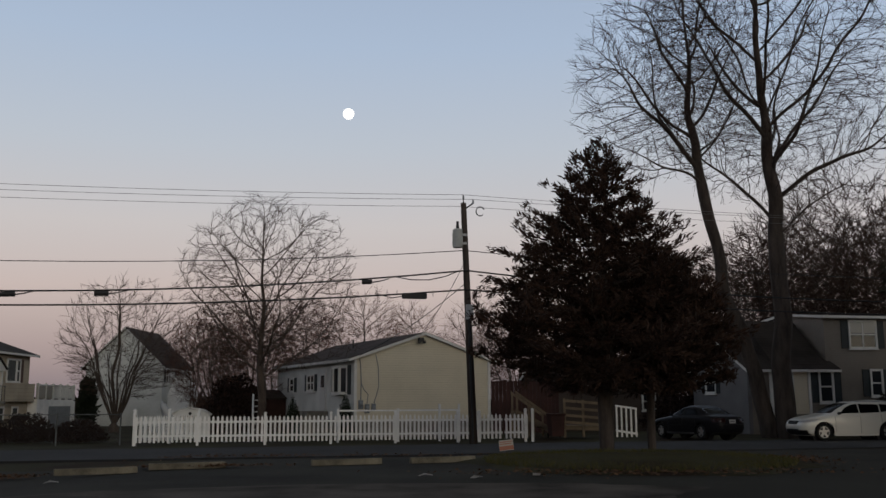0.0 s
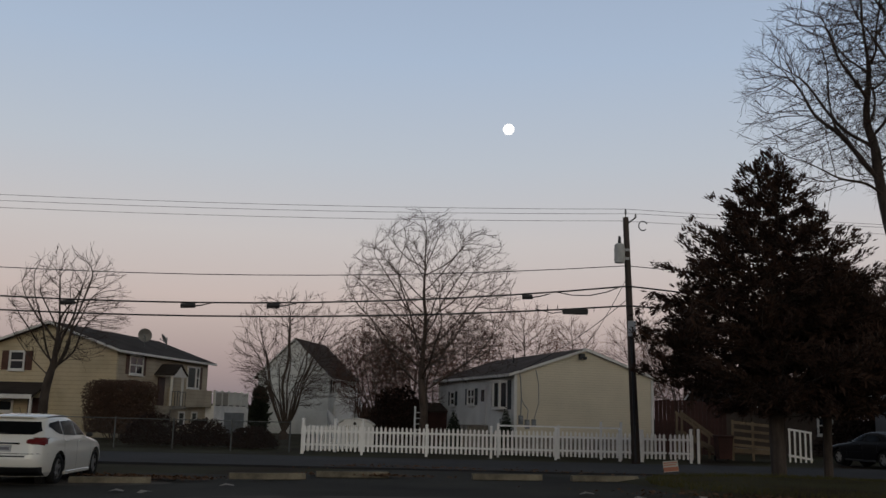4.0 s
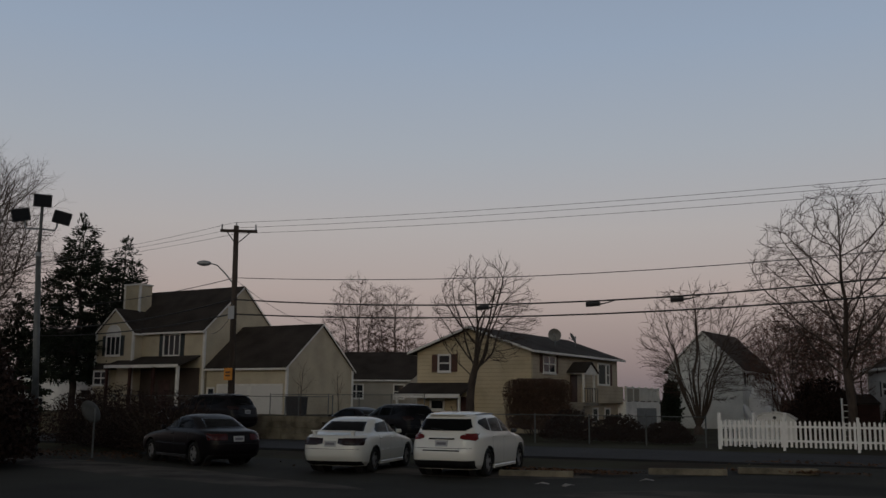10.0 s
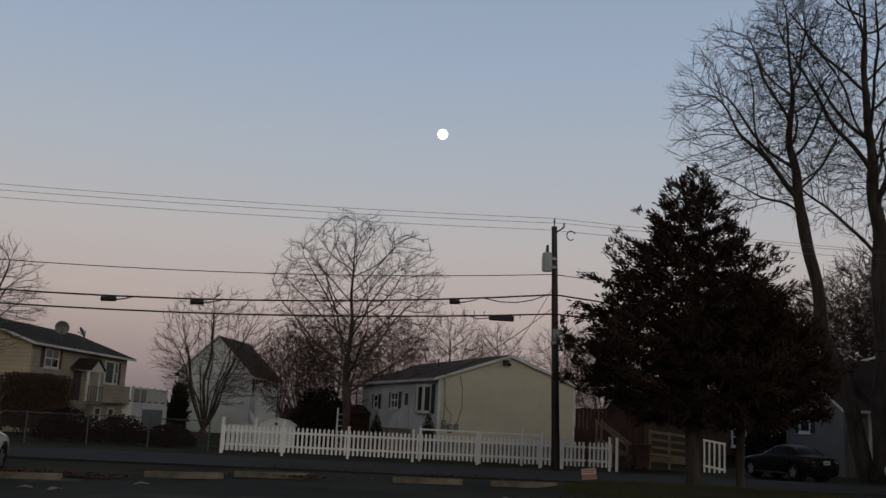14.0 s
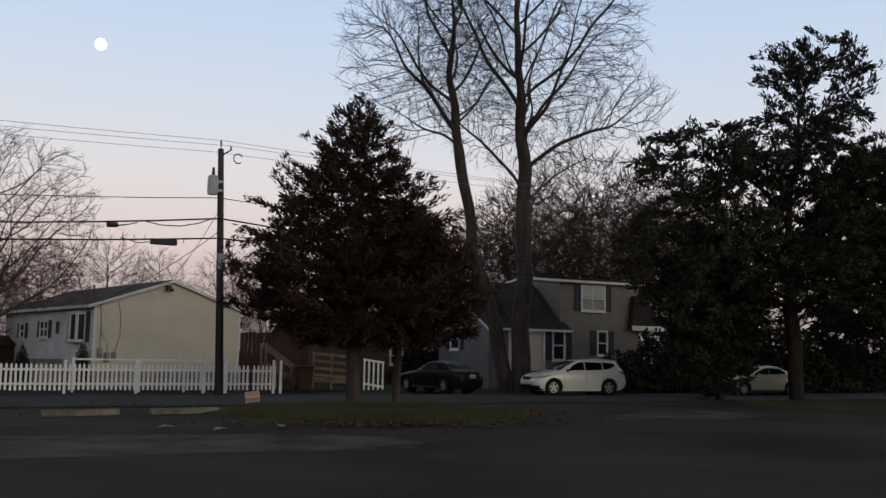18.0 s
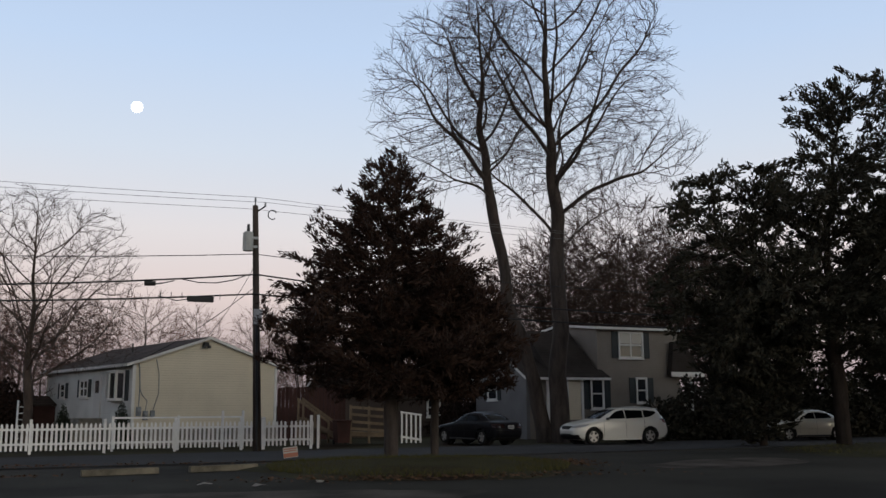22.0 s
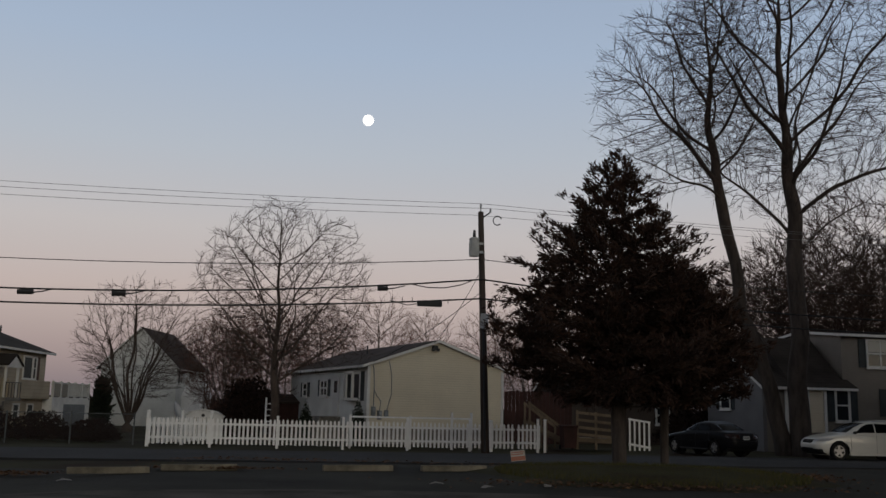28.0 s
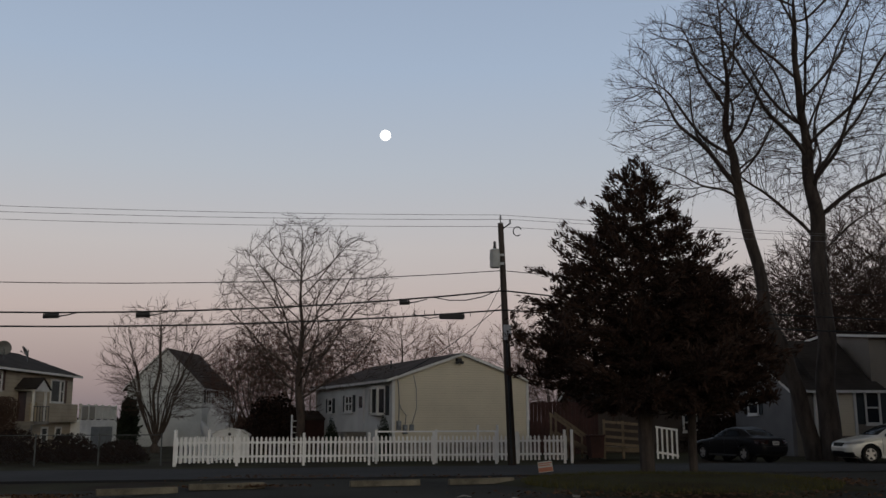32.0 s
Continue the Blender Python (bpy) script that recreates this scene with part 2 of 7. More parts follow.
DARKLENS = plain("dark_red_lens", (0.024, 0.006, 0.006), 0.25, coat=0.3)
STOPC = mat("stained_concrete", (0.145, 0.125, 0.09), 0.92, var=0.4, scale=2.2, fine=30, bump=0.4)
CLEARLENS = plain("clear_lens", (0.5, 0.5, 0.52), 0.15, coat=0.6)
CHROME = plain("chrome", (0.6, 0.6, 0.62), 0.12, metal=1.0)
PLATE = plain("number_plate", (0.33, 0.34, 0.35), 0.5)
BARINK = plain("plate_bars", (0.12, 0.12, 0.14), 0.6)
CHAIN = plain("dull_chain_wire", (0.10, 0.10, 0.105), 0.6, metal=0.3)
ORANGE = mat("orange_sign_paint", (0.55, 0.22, 0.03), 0.6, var=0.15, bump=0.03)
SIGNW = plain("sign_white", (0.38, 0.35, 0.31), 0.6)
SIGNR = plain("sign_red", (0.33, 0.12, 0.07), 0.6)
MOON = plain("moonlight", (1.0, 0.97, 0.92), 0.9, emit=1.6)


# ---- mesh helpers ----
def part(name, bm, material, parent=None, label=""):
    """Links a bmesh, or a (verts, faces) pair, as one mesh object, as a part of its thing where there is one."""
    me = bpy.data.meshes.new(name)
    if isinstance(bm, tuple):
        me.from_pydata(bm[0], [], bm[1])
    else:
        bmesh.ops.recalc_face_normals(bm, faces=bm.faces)
        bm.to_mesh(me)
        bm.free()
    me.materials.append(material)
    ob = new(name, me)
    if parent:
        ob.parent = parent
    if label:
        ob["label"] = label
    return ob


def thing(name, label, category, m=None, group="", kind=""):
    e = new(name)
    e.empty_display_size = 0.2
    if m:
        e.matrix_world = m
    return tagged(e, label, category, group, kind)


def B(*boxes, bevel=0.0):
    """A bmesh of boxes (x0, x1, y0, y1, z0, z1)."""
    bm = bmesh.new()
    for x0, x1, y0, y1, z0, z1 in boxes:
        v = [bm.verts.new(p) for p in ((x0, y0, z0), (x1, y0, z0), (x1, y1, z0), (x0, y1, z0), (x0, y0, z1), (x1, y0, z1), (x1, y1, z1), (x0, y1, z1))]
        for f in ((0, 3, 2, 1), (4, 5, 6, 7), (0, 1, 5, 4), (1, 2, 6, 5), (2, 3, 7, 6), (3, 0, 4, 7)):
            bm.faces.new([v[i] for i in f])
    if bevel:
        bmesh.ops.bevel(bm, geom=bm.edges[:], offset=bevel, segments=1, affect="EDGES")
    return bm


def prism(pts, a0, a1, axis, bm=None):
    """A bmesh: a polygon drawn across an axis and pulled along it. axis x: pts are (y, z); axis y: (x, z); axis z: (x, y)."""
    bm = bm or bmesh.new()
    put = {"x": lambda p, a: (a, p[0], p[1]), "y": lambda p, a: (p[0], a, p[1]), "z": lambda p, a: (p[0], p[1], a)}[axis]
    lo, hi = [bm.verts.new(put(p, a0)) for p in pts], [bm.verts.new(put(p, a1)) for p in pts]
    bm.faces.new(lo)
    bm.faces.new(hi[::-1])
    for i in range(len(pts)):
        j = (i + 1) % len(pts)
        bm.faces.new((lo[i], hi[i], hi[j], lo[j]))
    return bm


def cyl(p, q, r0, r1=None, n=10, bm=None):
    """A tapered round bar from p to q."""
    bm = bm or bmesh.new()
    p, q = Vector(p), Vector(q)
    r1 = r0 if r1 is None else r1
    m = (q - p).to_track_quat("Z", "Y").to_matrix()
    a, b = [], []
    for i in range(n):
        d = m @ Vector((math.cos(math.tau * i / n), math.sin(math.tau * i / n), 0))
        a.append(bm.verts.new(p + d * r0))
        b.append(bm.verts.new(q + d * r1))
    bm.faces.new(a[::-1])
    bm.faces.new(b)
    for i in range(n):
        j = (i + 1) % n
        bm.faces.new((a[i], a[j], b[j], b[i]))
    return bm


def tubes(paths, sides, closed_tip=True):
    """(verts, faces) of many tapered tubes; a path is a list of (point, radius)."""
    vs, fs = [], []
    for path in paths:
        base = len(vs)
        k = len(path)
        for i, (p, r) in enumerate(path):
            a = path[max(0, i - 1)][0]
            b = path[min(k - 1, i + 1)][0]
            d = (b - a)
            if d.length < 1e-6:
                d = Vector((0, 0, 1))
            d.normalize()
            s = d.cross(Vector((0.31, 0.95, 0.05) if abs(d.y) < 0.9 else (1, 0, 0))).normalized()
            w = d.cross(s)
            for j in range(sides):
                c, e = math.cos(math.tau * j / sides) * r, math.sin(math.tau * j / sides) * r
                vs.append((p.x + s.x * c + w.x * e, p.y + s.y * c + w.y * e, p.z + s.z * c + w.z * e))
        for i in range(k - 1):
            for j in range(sides):
                o, q = base + i * sides, (j + 1) % sides
                fs.append((o + j, o + q, o + sides + q, o + sides + j))
    return vs, fs


def smooth(ob):
    for p in ob.data.polygons:
        p.use_smooth = True
    return ob


# ---- trees ----
def grow(out, rng, p, d, length, r, lev, S):
    """One branch and, along it, its children, level by level."""
    L = S[lev]
    n = L["seg"]
    step = length / n
    path, dirs = [(p.copy(), r)], []
    w = L["wob"]
    bend = Vector((rng.gauss(0, w), rng.gauss(0, w), rng.gauss(0, w * 0.6))) * (0.45 if lev else 0.15)
    for i in range(n):
        d = (d + Vector((rng.gauss(0, w), rng.gauss(0, w), rng.gauss(0, w) + L["up"])) + bend).normalized()
        p = p + d * step
        path.append((p.copy(), r + (r * L["tip"] - r) * (i + 1) / n))
        dirs.append(d)
    out[lev].append(path)
    if lev + 1 >= len(S):
        return
    k = max(1, int(round(length * L["den"] * rng.uniform(0.85, 1.15))))
    turn = rng.random() * math.tau
    for j in range(k):
        f = L["from"] + (1 - L["from"]) * (j + rng.random()) / k
        x = min(f * n, n - 1e-3)
        i = int(x)
        q = path[i][0].lerp(path[i + 1][0], x - i)
        rr = path[i][1] + (path[i + 1][1] - path[i][1]) * (x - i)
        a = dirs[i]
        side = a.orthogonal().normalized()
        turn += 2.4 + rng.uniform(-0.5, 0.5)
        side = Matrix.Rotation(turn, 3, a) @ side
        ang = radians(L["ang"] + rng.uniform(-1, 1) * L["spread"] - L.get("close", 0) * f)
        cd = (a * math.cos(ang) + side * math.sin(ang)).normalized()
        cl = length * L["ratio"] * (1 - L["fall"] * (f - L["from"]) / (1.001 - L["from"])) * rng.uniform(0.7, 1.2)
        grow(out, rng, q, cd, cl, min(rr * 0.75, max(0.0055, cl * L["thick"])), lev + 1, S)


def levels(*rows):
    keys = ("seg", "wob", "up", "tip", "den", "from", "ang", "spread", "ratio", "fall", "thick")
    return [dict(zip(keys, r)) for r in rows]


#           seg wob   up    tip   den  from  ang spread ratio fall thick
ROUND = levels((9, 0.05, 0.03, 0.10, 5.0, 0.20, 56, 12, 0.62, 0.62, 0.0085),
               (8, 0.11, 0.062, 0.25, 3.4, 0.15, 48, 16, 0.36, 0.45, 0.0075),
               (5, 0.17, 0.03, 0.35, 4.2, 0.10, 46, 20, 0.42, 0.40, 0.008),
               (4, 0.20, 0.02, 0.5, 6.0, 0.08, 48, 22, 0.46, 0.35, 0.009),
               (2, 0.24, 0.03, 0.6))
FINE = levels((7, 0.06, 0.03, 0.2, 2.4, 0.20, 42, 12, 0.46, 0.5, 0.011),
              (6, 0.09, 0.08, 0.25, 2.6, 0.15, 36, 14, 0.42, 0.4, 0.008),
              (4, 0.12, 0.05, 0.35, 3.6, 0.10, 36, 16, 0.5, 0.4, 0.007),
              (3, 0.14, 0.04, 0.5, 3.0, 0.10, 36, 16, 0.5, 0.4, 0.007),
              (2, 0.16, 0.02, 0.6))


def tree_parts(e, out, bark, twig, singly=False):
    for stem in out[0]:
        smooth(part("trunk", tubes([stem], 9), bark, e))
    if singly:
        for q in out[1]:
            part("limb", tubes([q], 6), bark, e)
    else:
        tagged(part("limb_wood", tubes(out[1], 5), bark, e), kind="stuff")
    tagged(part("branch_wood", tubes(out[2], 4), bark, e), kind="stuff")
    fine = [q for lev in out[3:] for q in lev]
    if fine:
        tagged(part("twig_wood", tubes(fine, 3), twig, e), kind="stuff")


def bare_tree(name, label, x, y, height, r, S, seed, bark=None, twig=None, lean=(0, 0), stems=1, z=0.0, fork=0.0, singly=False):
    rng = random.Random(seed)
    e = thing(name, label, "tree", pose(x, y, z))
    out = [[] for _ in S]
    for s in range(stems):
        a = math.tau * s / stems + rng.random()
        d = Vector((lean[0] + fork * math.cos(a), lean[1] + fork * math.sin(a), 1)).normalized()
        off = Vector((math.cos(a), math.sin(a), 0)) * (0.18 if stems > 1 else 0)
        grow(out, rng, off + Vector((0, 0, -0.15)), d, height * (rng.uniform(0.8, 1.0) if stems > 1 else 1), r, 0, S)
    tree_parts(e, out, bark or BARK2, twig or TWIG, singly)
    return e


def sprays(rng, at, ways, size, per, flat=0.35, width=0.26, wild=0.55):
    """(verts, faces): small pointed leaf blades, per of them at each place, pointing roughly along the way given there."""
    vs, fs = [], []
    for p, w in zip(at, ways):
        for _ in range(per):
            d = (w + Vector((rng.gauss(0, wild), rng.gauss(0, wild), rng.gauss(0, flat)))).normalized()
            s = d.orthogonal().normalized()
            s = Matrix.Rotation(rng.random() * math.tau, 3, d) @ s
            ln = size * rng.uniform(0.55, 1.35)
            q = p + Vector((rng.gauss(0, 1), rng.gauss(0, 1), rng.gauss(0, 0.7))) * size * 0.35
            m = q + d * ln * 0.45
            t = q + d * ln
            hw = s * ln * width
            b = len(vs)
            vs += [tuple(q), tuple(m + hw), tuple(t), tuple(m - hw)]
            fs.append((b, b + 1, b + 2, b + 3))
    return vs, fs


def lump(rng, n, centre, semi, shell=0.35, low=-1.0):
    """n places inside an egg of the given half-sizes, crowded a little towards its skin."""
    d = rng.normal(size=(n * 3, 3))
    d /= np.linalg.norm(d, axis=1)[:, None]
    d = d[d[:, 2] > low][:n]
    return np.array(centre) + d * (rng.random(len(d)) ** (1 / (3 + 3 * shell)))[:, None] * np.array(semi)


def colonize(rng, seeds, goals, step, kill, reach, up=0.10, jitter=0.12, rounds=160, bend=0.28, out=0.35, keep=0.6, hub=2.0):
    """Branches that grow step by step towards goals scattered through the crown. seeds: polylines of (x, y, z), each starting on an earlier one."""
    pos, par, kids = [], [], []
    for line in seeds:
        last = -1
        if pos:
            last = int(np.argmin(np.linalg.norm(np.array(pos) - np.array(line[0]), axis=1)))
        for k, (a, b) in enumerate(zip(line, line[1:])):
            a, b = np.array(a, float), np.array(b, float)
            n = max(1, int(round(np.linalg.norm(b - a) / step)))
            for i in range(0 if last < 0 else 1, n + 1):
                q = a + (b - a) * i / n
                pos.append(q + np.array(noise.noise_vector(Vector(q) * 0.55 + Vector((len(seeds), 0, 0)))) * bend * min(1.0, max(0.0, q[2]) / 3))
                par.append(last)
                kids.append(0)
                last = len(pos) - 1
    pos = np.array(pos)
    near = np.full(len(goals), 1e9)
    who = np.zeros(len(goals), int)
    fresh = np.arange(len(pos))
    for _ in range(rounds):
        for lo in range(0, len(fresh), 400):
            idx = fresh[lo:lo + 400]
            d = np.linalg.norm(goals[:, None, :] - pos[idx][None, :, :], axis=2)
            j = d.argmin(1)
            m = d[np.arange(len(goals)), j]
            better = m < near
            near[better], who[better] = m[better], idx[j[better]]
        alive = near > kill
        goals, near, who = goals[alive], near[alive], who[alive]
        act = near < reach
        if not act.any():
            break
        pull = np.zeros((len(pos), 3))
        v = goals[act] - pos[who[act]]
        np.add.at(pull, who[act], v / np.linalg.norm(v, axis=1)[:, None])
        ids = np.unique(who[act])
        ids = ids[[kids[i] < 3 for i in ids]]
        if not len(ids):
            break
        w = pull[ids]
        ray = pos[ids] - np.array((pos[0][0], pos[0][1], hub))
        ray /= np.linalg.norm(ray, axis=1)[:, None] + 1e-6
        back = np.array(par)[ids]
        gone = np.where((back >= 0)[:, None], pos[ids] - pos[np.maximum(back, 0)], 0.0) / step
        w = w / (np.linalg.norm(w, axis=1)[:, None] + 1e-6) + out * ray + keep * gone * (np.array(kids)[ids] == 0)[:, None] + rng.normal(size=w.shape) * jitter + np.array((0, 0, up))
        w /= np.linalg.norm(w, axis=1)[:, None]
        made = pos[ids] + w * step
        fresh = np.arange(len(pos), len(pos) + len(made))
        pos = np.vstack([pos, made])
        for i in ids:
            par.append(int(i))
            kids.append(0)
            kids[i] += 1
    return pos, np.array(par)


def limb_paths(pos, par, r_tip, r_base, soften=2):
    """Radii by the pipe rule and smooth paths from fork to tip: a list of (path, radius at its root), and the outer nodes as (place, way, radius)."""
    n = len(pos)
    leaf = np.ones(n, bool)
    leaf[par[par >= 0]] = False
    e = math.log(max(2, leaf.sum())) / math.log(r_base / r_tip)
    acc = np.zeros(n)
    for i in range(n - 1, -1, -1):
        if leaf[i]:
            acc[i] = r_tip ** e
        if par[i] >= 0:
            acc[par[i]] += acc[i]
    rad = acc ** (1 / e)
    main = {}
    for i in range(n - 1, -1, -1):
        p = par[i]
        if p >= 0 and (p not in main or rad[i] > rad[main[p]]):
            main[p] = i
    for _ in range(soften):
        q = pos.copy()
        for i in range(n):
            if par[i] >= 0 and i in main:
                q[i] = 0.5 * pos[i] + 0.25 * pos[par[i]] + 0.25 * pos[main[i]]
        pos = q
    paths = []
    for i in range(n):
        p = par[i]
        if p >= 0 and main.get(p) == i:
            continue
        r0 = rad[i]
        path = [(Vector(pos[p]), r0)] if p >= 0 else []
        k = i
        while k is not None:
            path.append((Vector(pos[k]), rad[k]))
            k = main.get(k)
        if len(path) > 1:
            paths.append((path, r0))
    outer = [(Vector(pos[i]), Vector(pos[i] - pos[par[i]]).normalized(), rad[i]) for i in range(n) if par[i] >= 0]
    return paths, outer


def twiglets(rng, outer, r_max, per, long, r=0.006, up=0.22, wild=0.42):
    """Short forked end shoots on all the thin wood."""
    out = []
    for p, w, rad in outer:
        if rad > r_max:
            continue
        k = int(per) + (rng.random() < per - int(per))
        for _ in range(k):
            d = (w + Vector(rng.normal(size=3)) * wild + Vector((0, 0, up))).normalized()
            ln = long * (0.5 + rng.random())
            q = p + d * ln * 0.5
            d2 = (d + Vector(rng.normal(size=3)) * 0.3 + Vector((0, 0, up * 0.5))).normalized()
            out.append([(p, r), (q, r * 0.85), (q + d2 * ln * 0.5, r * 0.55)])
    return out


def crown_tree(name, label, m, seeds, goals, seed, r_base, r_tip=0.009, step=0.30, kill=0.55, reach=3.0, up=0.10, jitter=0.12, bark=None, twig=None, limb_r=0.05,
               shoots=(0.02, 1.6, 0.5, 0.006), group="", flare=1.25, hub=2.0):
    """A bare tree whose boughs fill the crown that the goals describe."""
    rng = np.random.default_rng(seed)
    e = thing(name, label, "tree", m, group)
    paths, outer = limb_paths(*colonize(rng, seeds, goals, step, kill, reach, up, jitter, hub=hub), r_tip, r_base)
    stems = [q for q, r in paths if q[0][0].z < 0.05]
    for q in stems:
        top = 0.35 * q[-1][0].z
        q = [(p, r * (1 + (flare - 1) * max(0.0, 1 - p.z / top) + 0.25 * max(0.0, 1 - p.z / 0.8))) for p, r in q]
        smooth(part("trunk", tubes([q], 10), bark or BARK, e))
    rest = [(q, r) for q, r in paths if q[0][0].z >= 0.05]
    for q, r in rest:
        if r > limb_r:
            smooth(part("limb", tubes([q], 7), bark or BARK, e))
    thin = [q for q, r in rest if r <= limb_r]
    if thin:
        tagged(part("branch_wood", tubes(thin, 4), bark or BARK, e), kind="stuff")
    r_max, per, ln, tr = shoots
    fine = twiglets(rng, outer, r_max, per, ln, tr)
    if fine:
        tagged(part("twig_wood", tubes(fine, 3), twig or TWIG, e), kind="stuff")
    return e


def leafy_tree(name, label, m, seeds, goals, seed, r_base, leaf, bark=None, r_tip=0.012, step=0.28, kill=0.45, reach=2.5, up=0.06, jitter=0.12, leaf_r=0.03, tufts=(2, 0.16, 7, 0.18), spread=0.12, flat=0.35, lift=0.3, group="", wild=0.42):
    """An evergreen: boughs that fill the crown, with tufts of small blades on all the outer wood."""
    rng = np.random.default_rng(seed)
    e = thing(name, label, "tree", m, group)
    paths, outer = limb_paths(*colonize(rng, seeds, goals, step, kill, reach, up, jitter), r_tip, r_base)
    smooth(part("trunk", tubes([paths[0][0]], 10), bark or PBARK, e))
    tagged(part("bough_wood", tubes([q for q, r in paths[1:]], 4), bark or PBARK, e), kind="stuff")
    at, ways = [], []
    k, size, per, blade = tufts
    for p, w, rad in outer:
        if rad < leaf_r:
            for _ in range(k):
                at.append(p + Vector((rng.normal() * spread, rng.normal() * spread, rng.normal() * spread * flat)))
                ways.append((w * 1.2 + Vector((0, 0, lift))).normalized())
    tagged(part("foliage", sprays(random.Random(seed), at, ways, size, per, 0.38, blade, wild), leaf, e), kind="stuff")
    return e


def conifer(name, label, x, y, height, radius, seed, leaf, low=1.6, boughs=120, tilt=0.25, droop=0.06, size=0.30, dense=9, per=6, trunk_r=0.2, power=0.8, bark=None, rough=0.25, wide=0.30, blade=0.26, tips=3):
    """Trunk, tiers of boughs with side shoots, and foliage blades along them."""
    rng = random.Random(seed)
    e = thing(name, label, "tree", pose(x, y, 0))
    trunk = [(Vector((rng.gauss(0, 0.04) * (i > 0), rng.gauss(0, 0.04) * (i > 0), -0.15 + (height * 0.97 + 0.15) * i / 10)), trunk_r * (1 - 0.9 * i / 10)) for i in range(11)]
    smooth(part("trunk", tubes([trunk], 10), bark or BARK, e))
    limbs, at, ways = [], [], []
    for b in range(boughs):
        f = (b + rng.random()) / boughs
        z = low + (height * 0.985 - low) * f
        reach = radius * (min(1.0, 1.75 * (1 - f) ** 1.18) if power is None else (1 - f) ** power) * rng.uniform(1 - rough * 1.6, 1 + rough) + 0.18
        if f < 0.28:
            reach *= 0.78 + 0.22 * f / 0.28
        if f > 0.85:
            reach *= 1 - 0.5 * (f - 0.85) / 0.15
        a = b * 2.399 + rng.uniform(-0.4, 0.4)
        d = Vector((math.cos(a), math.sin(a), tilt + 0.30 * f + rng.uniform(-0.12, 0.12))).normalized()
        p = Vector((0, 0, z))
        path = [(p.copy(), 0.02 + 0.012 * reach)]
        n = max(4, int(reach * 3))
        for i in range(n):
            d = (d + Vector((rng.gauss(0, 0.07), rng.gauss(0, 0.07), -droop + (0.10 if i > n * 0.6 else 0)))).normalized()
            p = p + d * (reach / n)
            path.append((p.copy(), max(0.006, (0.02 + 0.012 * reach) * (1 - (i + 1) / n))))
            if i + 1 >= n * 0.22:
                w = reach * wide * (1 - 0.75 * (i + 1) / n)
                for sgn in (-1, 1):
                    sd = (d * 0.65 + Vector((-d.y, d.x, 0)) * sgn + Vector((0, 0, rng.uniform(-0.15, 0.25)))).normalized()
                    k = max(2, int(w * dense))
                    for j in range(k):
                        at.append(p + sd * w * (j + rng.random()) / k)
                        ways.append(sd)
                at.append(p.copy())
                ways.append(d.copy())
        limbs.append(path)
        for k in range(tips):
            at.append(p + d * (0.12 * k))
            ways.append(d * 2.0)
    tagged(part("bough_wood", tubes(limbs, 4), bark or BARK, e), kind="stuff")
    tagged(part("foliage", sprays(rng, at, ways, size, per, 0.35, blade), leaf, e), kind="stuff")
    return e


def cloud(rng, n, inside, box, size):
    """Places inside a shape, for shrubs and hedges, with ways that point outwards and up."""
    at, ways = [], []
    while len(at) < n:
        p = Vector([rng.uniform(a, b) for a, b in box])
        if inside(p):
            at.append(p)
            ways.append(Vector((rng.gauss(0, 1), rng.gauss(0, 1), rng.gauss(0.5, 0.6))).normalized())
    return at, ways


# ---- ground ----
def ground_sheet():
    """One sheet: dense and slightly uneven near by, reaching the horizon."""
    bm = bmesh.new()
    xs = [-2500, -900, -300, -140] + list(range(-90, 61, 3)) + [120, 300, 900, 2500]
    ys = [-2500, -600, -150, -40] + list(range(-15, 100, 3)) + [140, 300, 900, 2500]
    grid = [[bm.verts.new((x, y, 0.05 * noise.noise((x * 0.09, y * 0.09, 3.0)) - 0.06 - (0.22 if y < 27 + 0.21 * x and x < -3 else 0) if abs(x) < 100 and -20 < y < 110 else -0.06)) for x in xs] for y in ys]
    for j in range(len(ys) - 1):
        for i in range(len(xs) - 1):
            bm.faces.new((grid[j][i], grid[j][i + 1], grid[j + 1][i + 1], grid[j + 1][i]))
    return bm


tagged(smooth(part("ground", ground_sheet(), EARTH)), "brown winter turf and bare earth between the yards", "ground", kind="structure")
SLOPE = math.tan(radians(12))


def dip(x):
    """The lot falls a little towards its far corner."""
    t = min(1.0, max(0.0, (-6.5 - x) / 4.0))
    return -0.17 * t * t * (3 - 2 * t)


def strip(x0, x1, near, far, z, n=60, wob=0.0, seed=1, thick=0.3, fall=None):
    """A slab whose edges lie at near and far from x = 0, along the street's direction."""
    bm = bmesh.new()
    rows = []
    for i in range(n + 1):
        x = x0 + (x1 - x0) * i / n
        a = near(x) + wob * noise.noise((x * 0.6, seed, 0))
        b = far(x) + wob * noise.noise((x * 0.6, seed + 9, 0))
        h = z + (fall(x) if fall else 0.0)
        rows.append([bm.verts.new((x, a, h - thick)), bm.verts.new((x, a, h)), bm.verts.new((x, (a + b) / 2, h + 0.02 * (fall is None))), bm.verts.new((x, b, h)), bm.verts.new((x, b, h - thick))])
    for p, q in zip(rows, rows[1:]):
        for j in range(4):
            bm.faces.new((p[j], q[j], q[j + 1], p[j + 1]))
    return bm


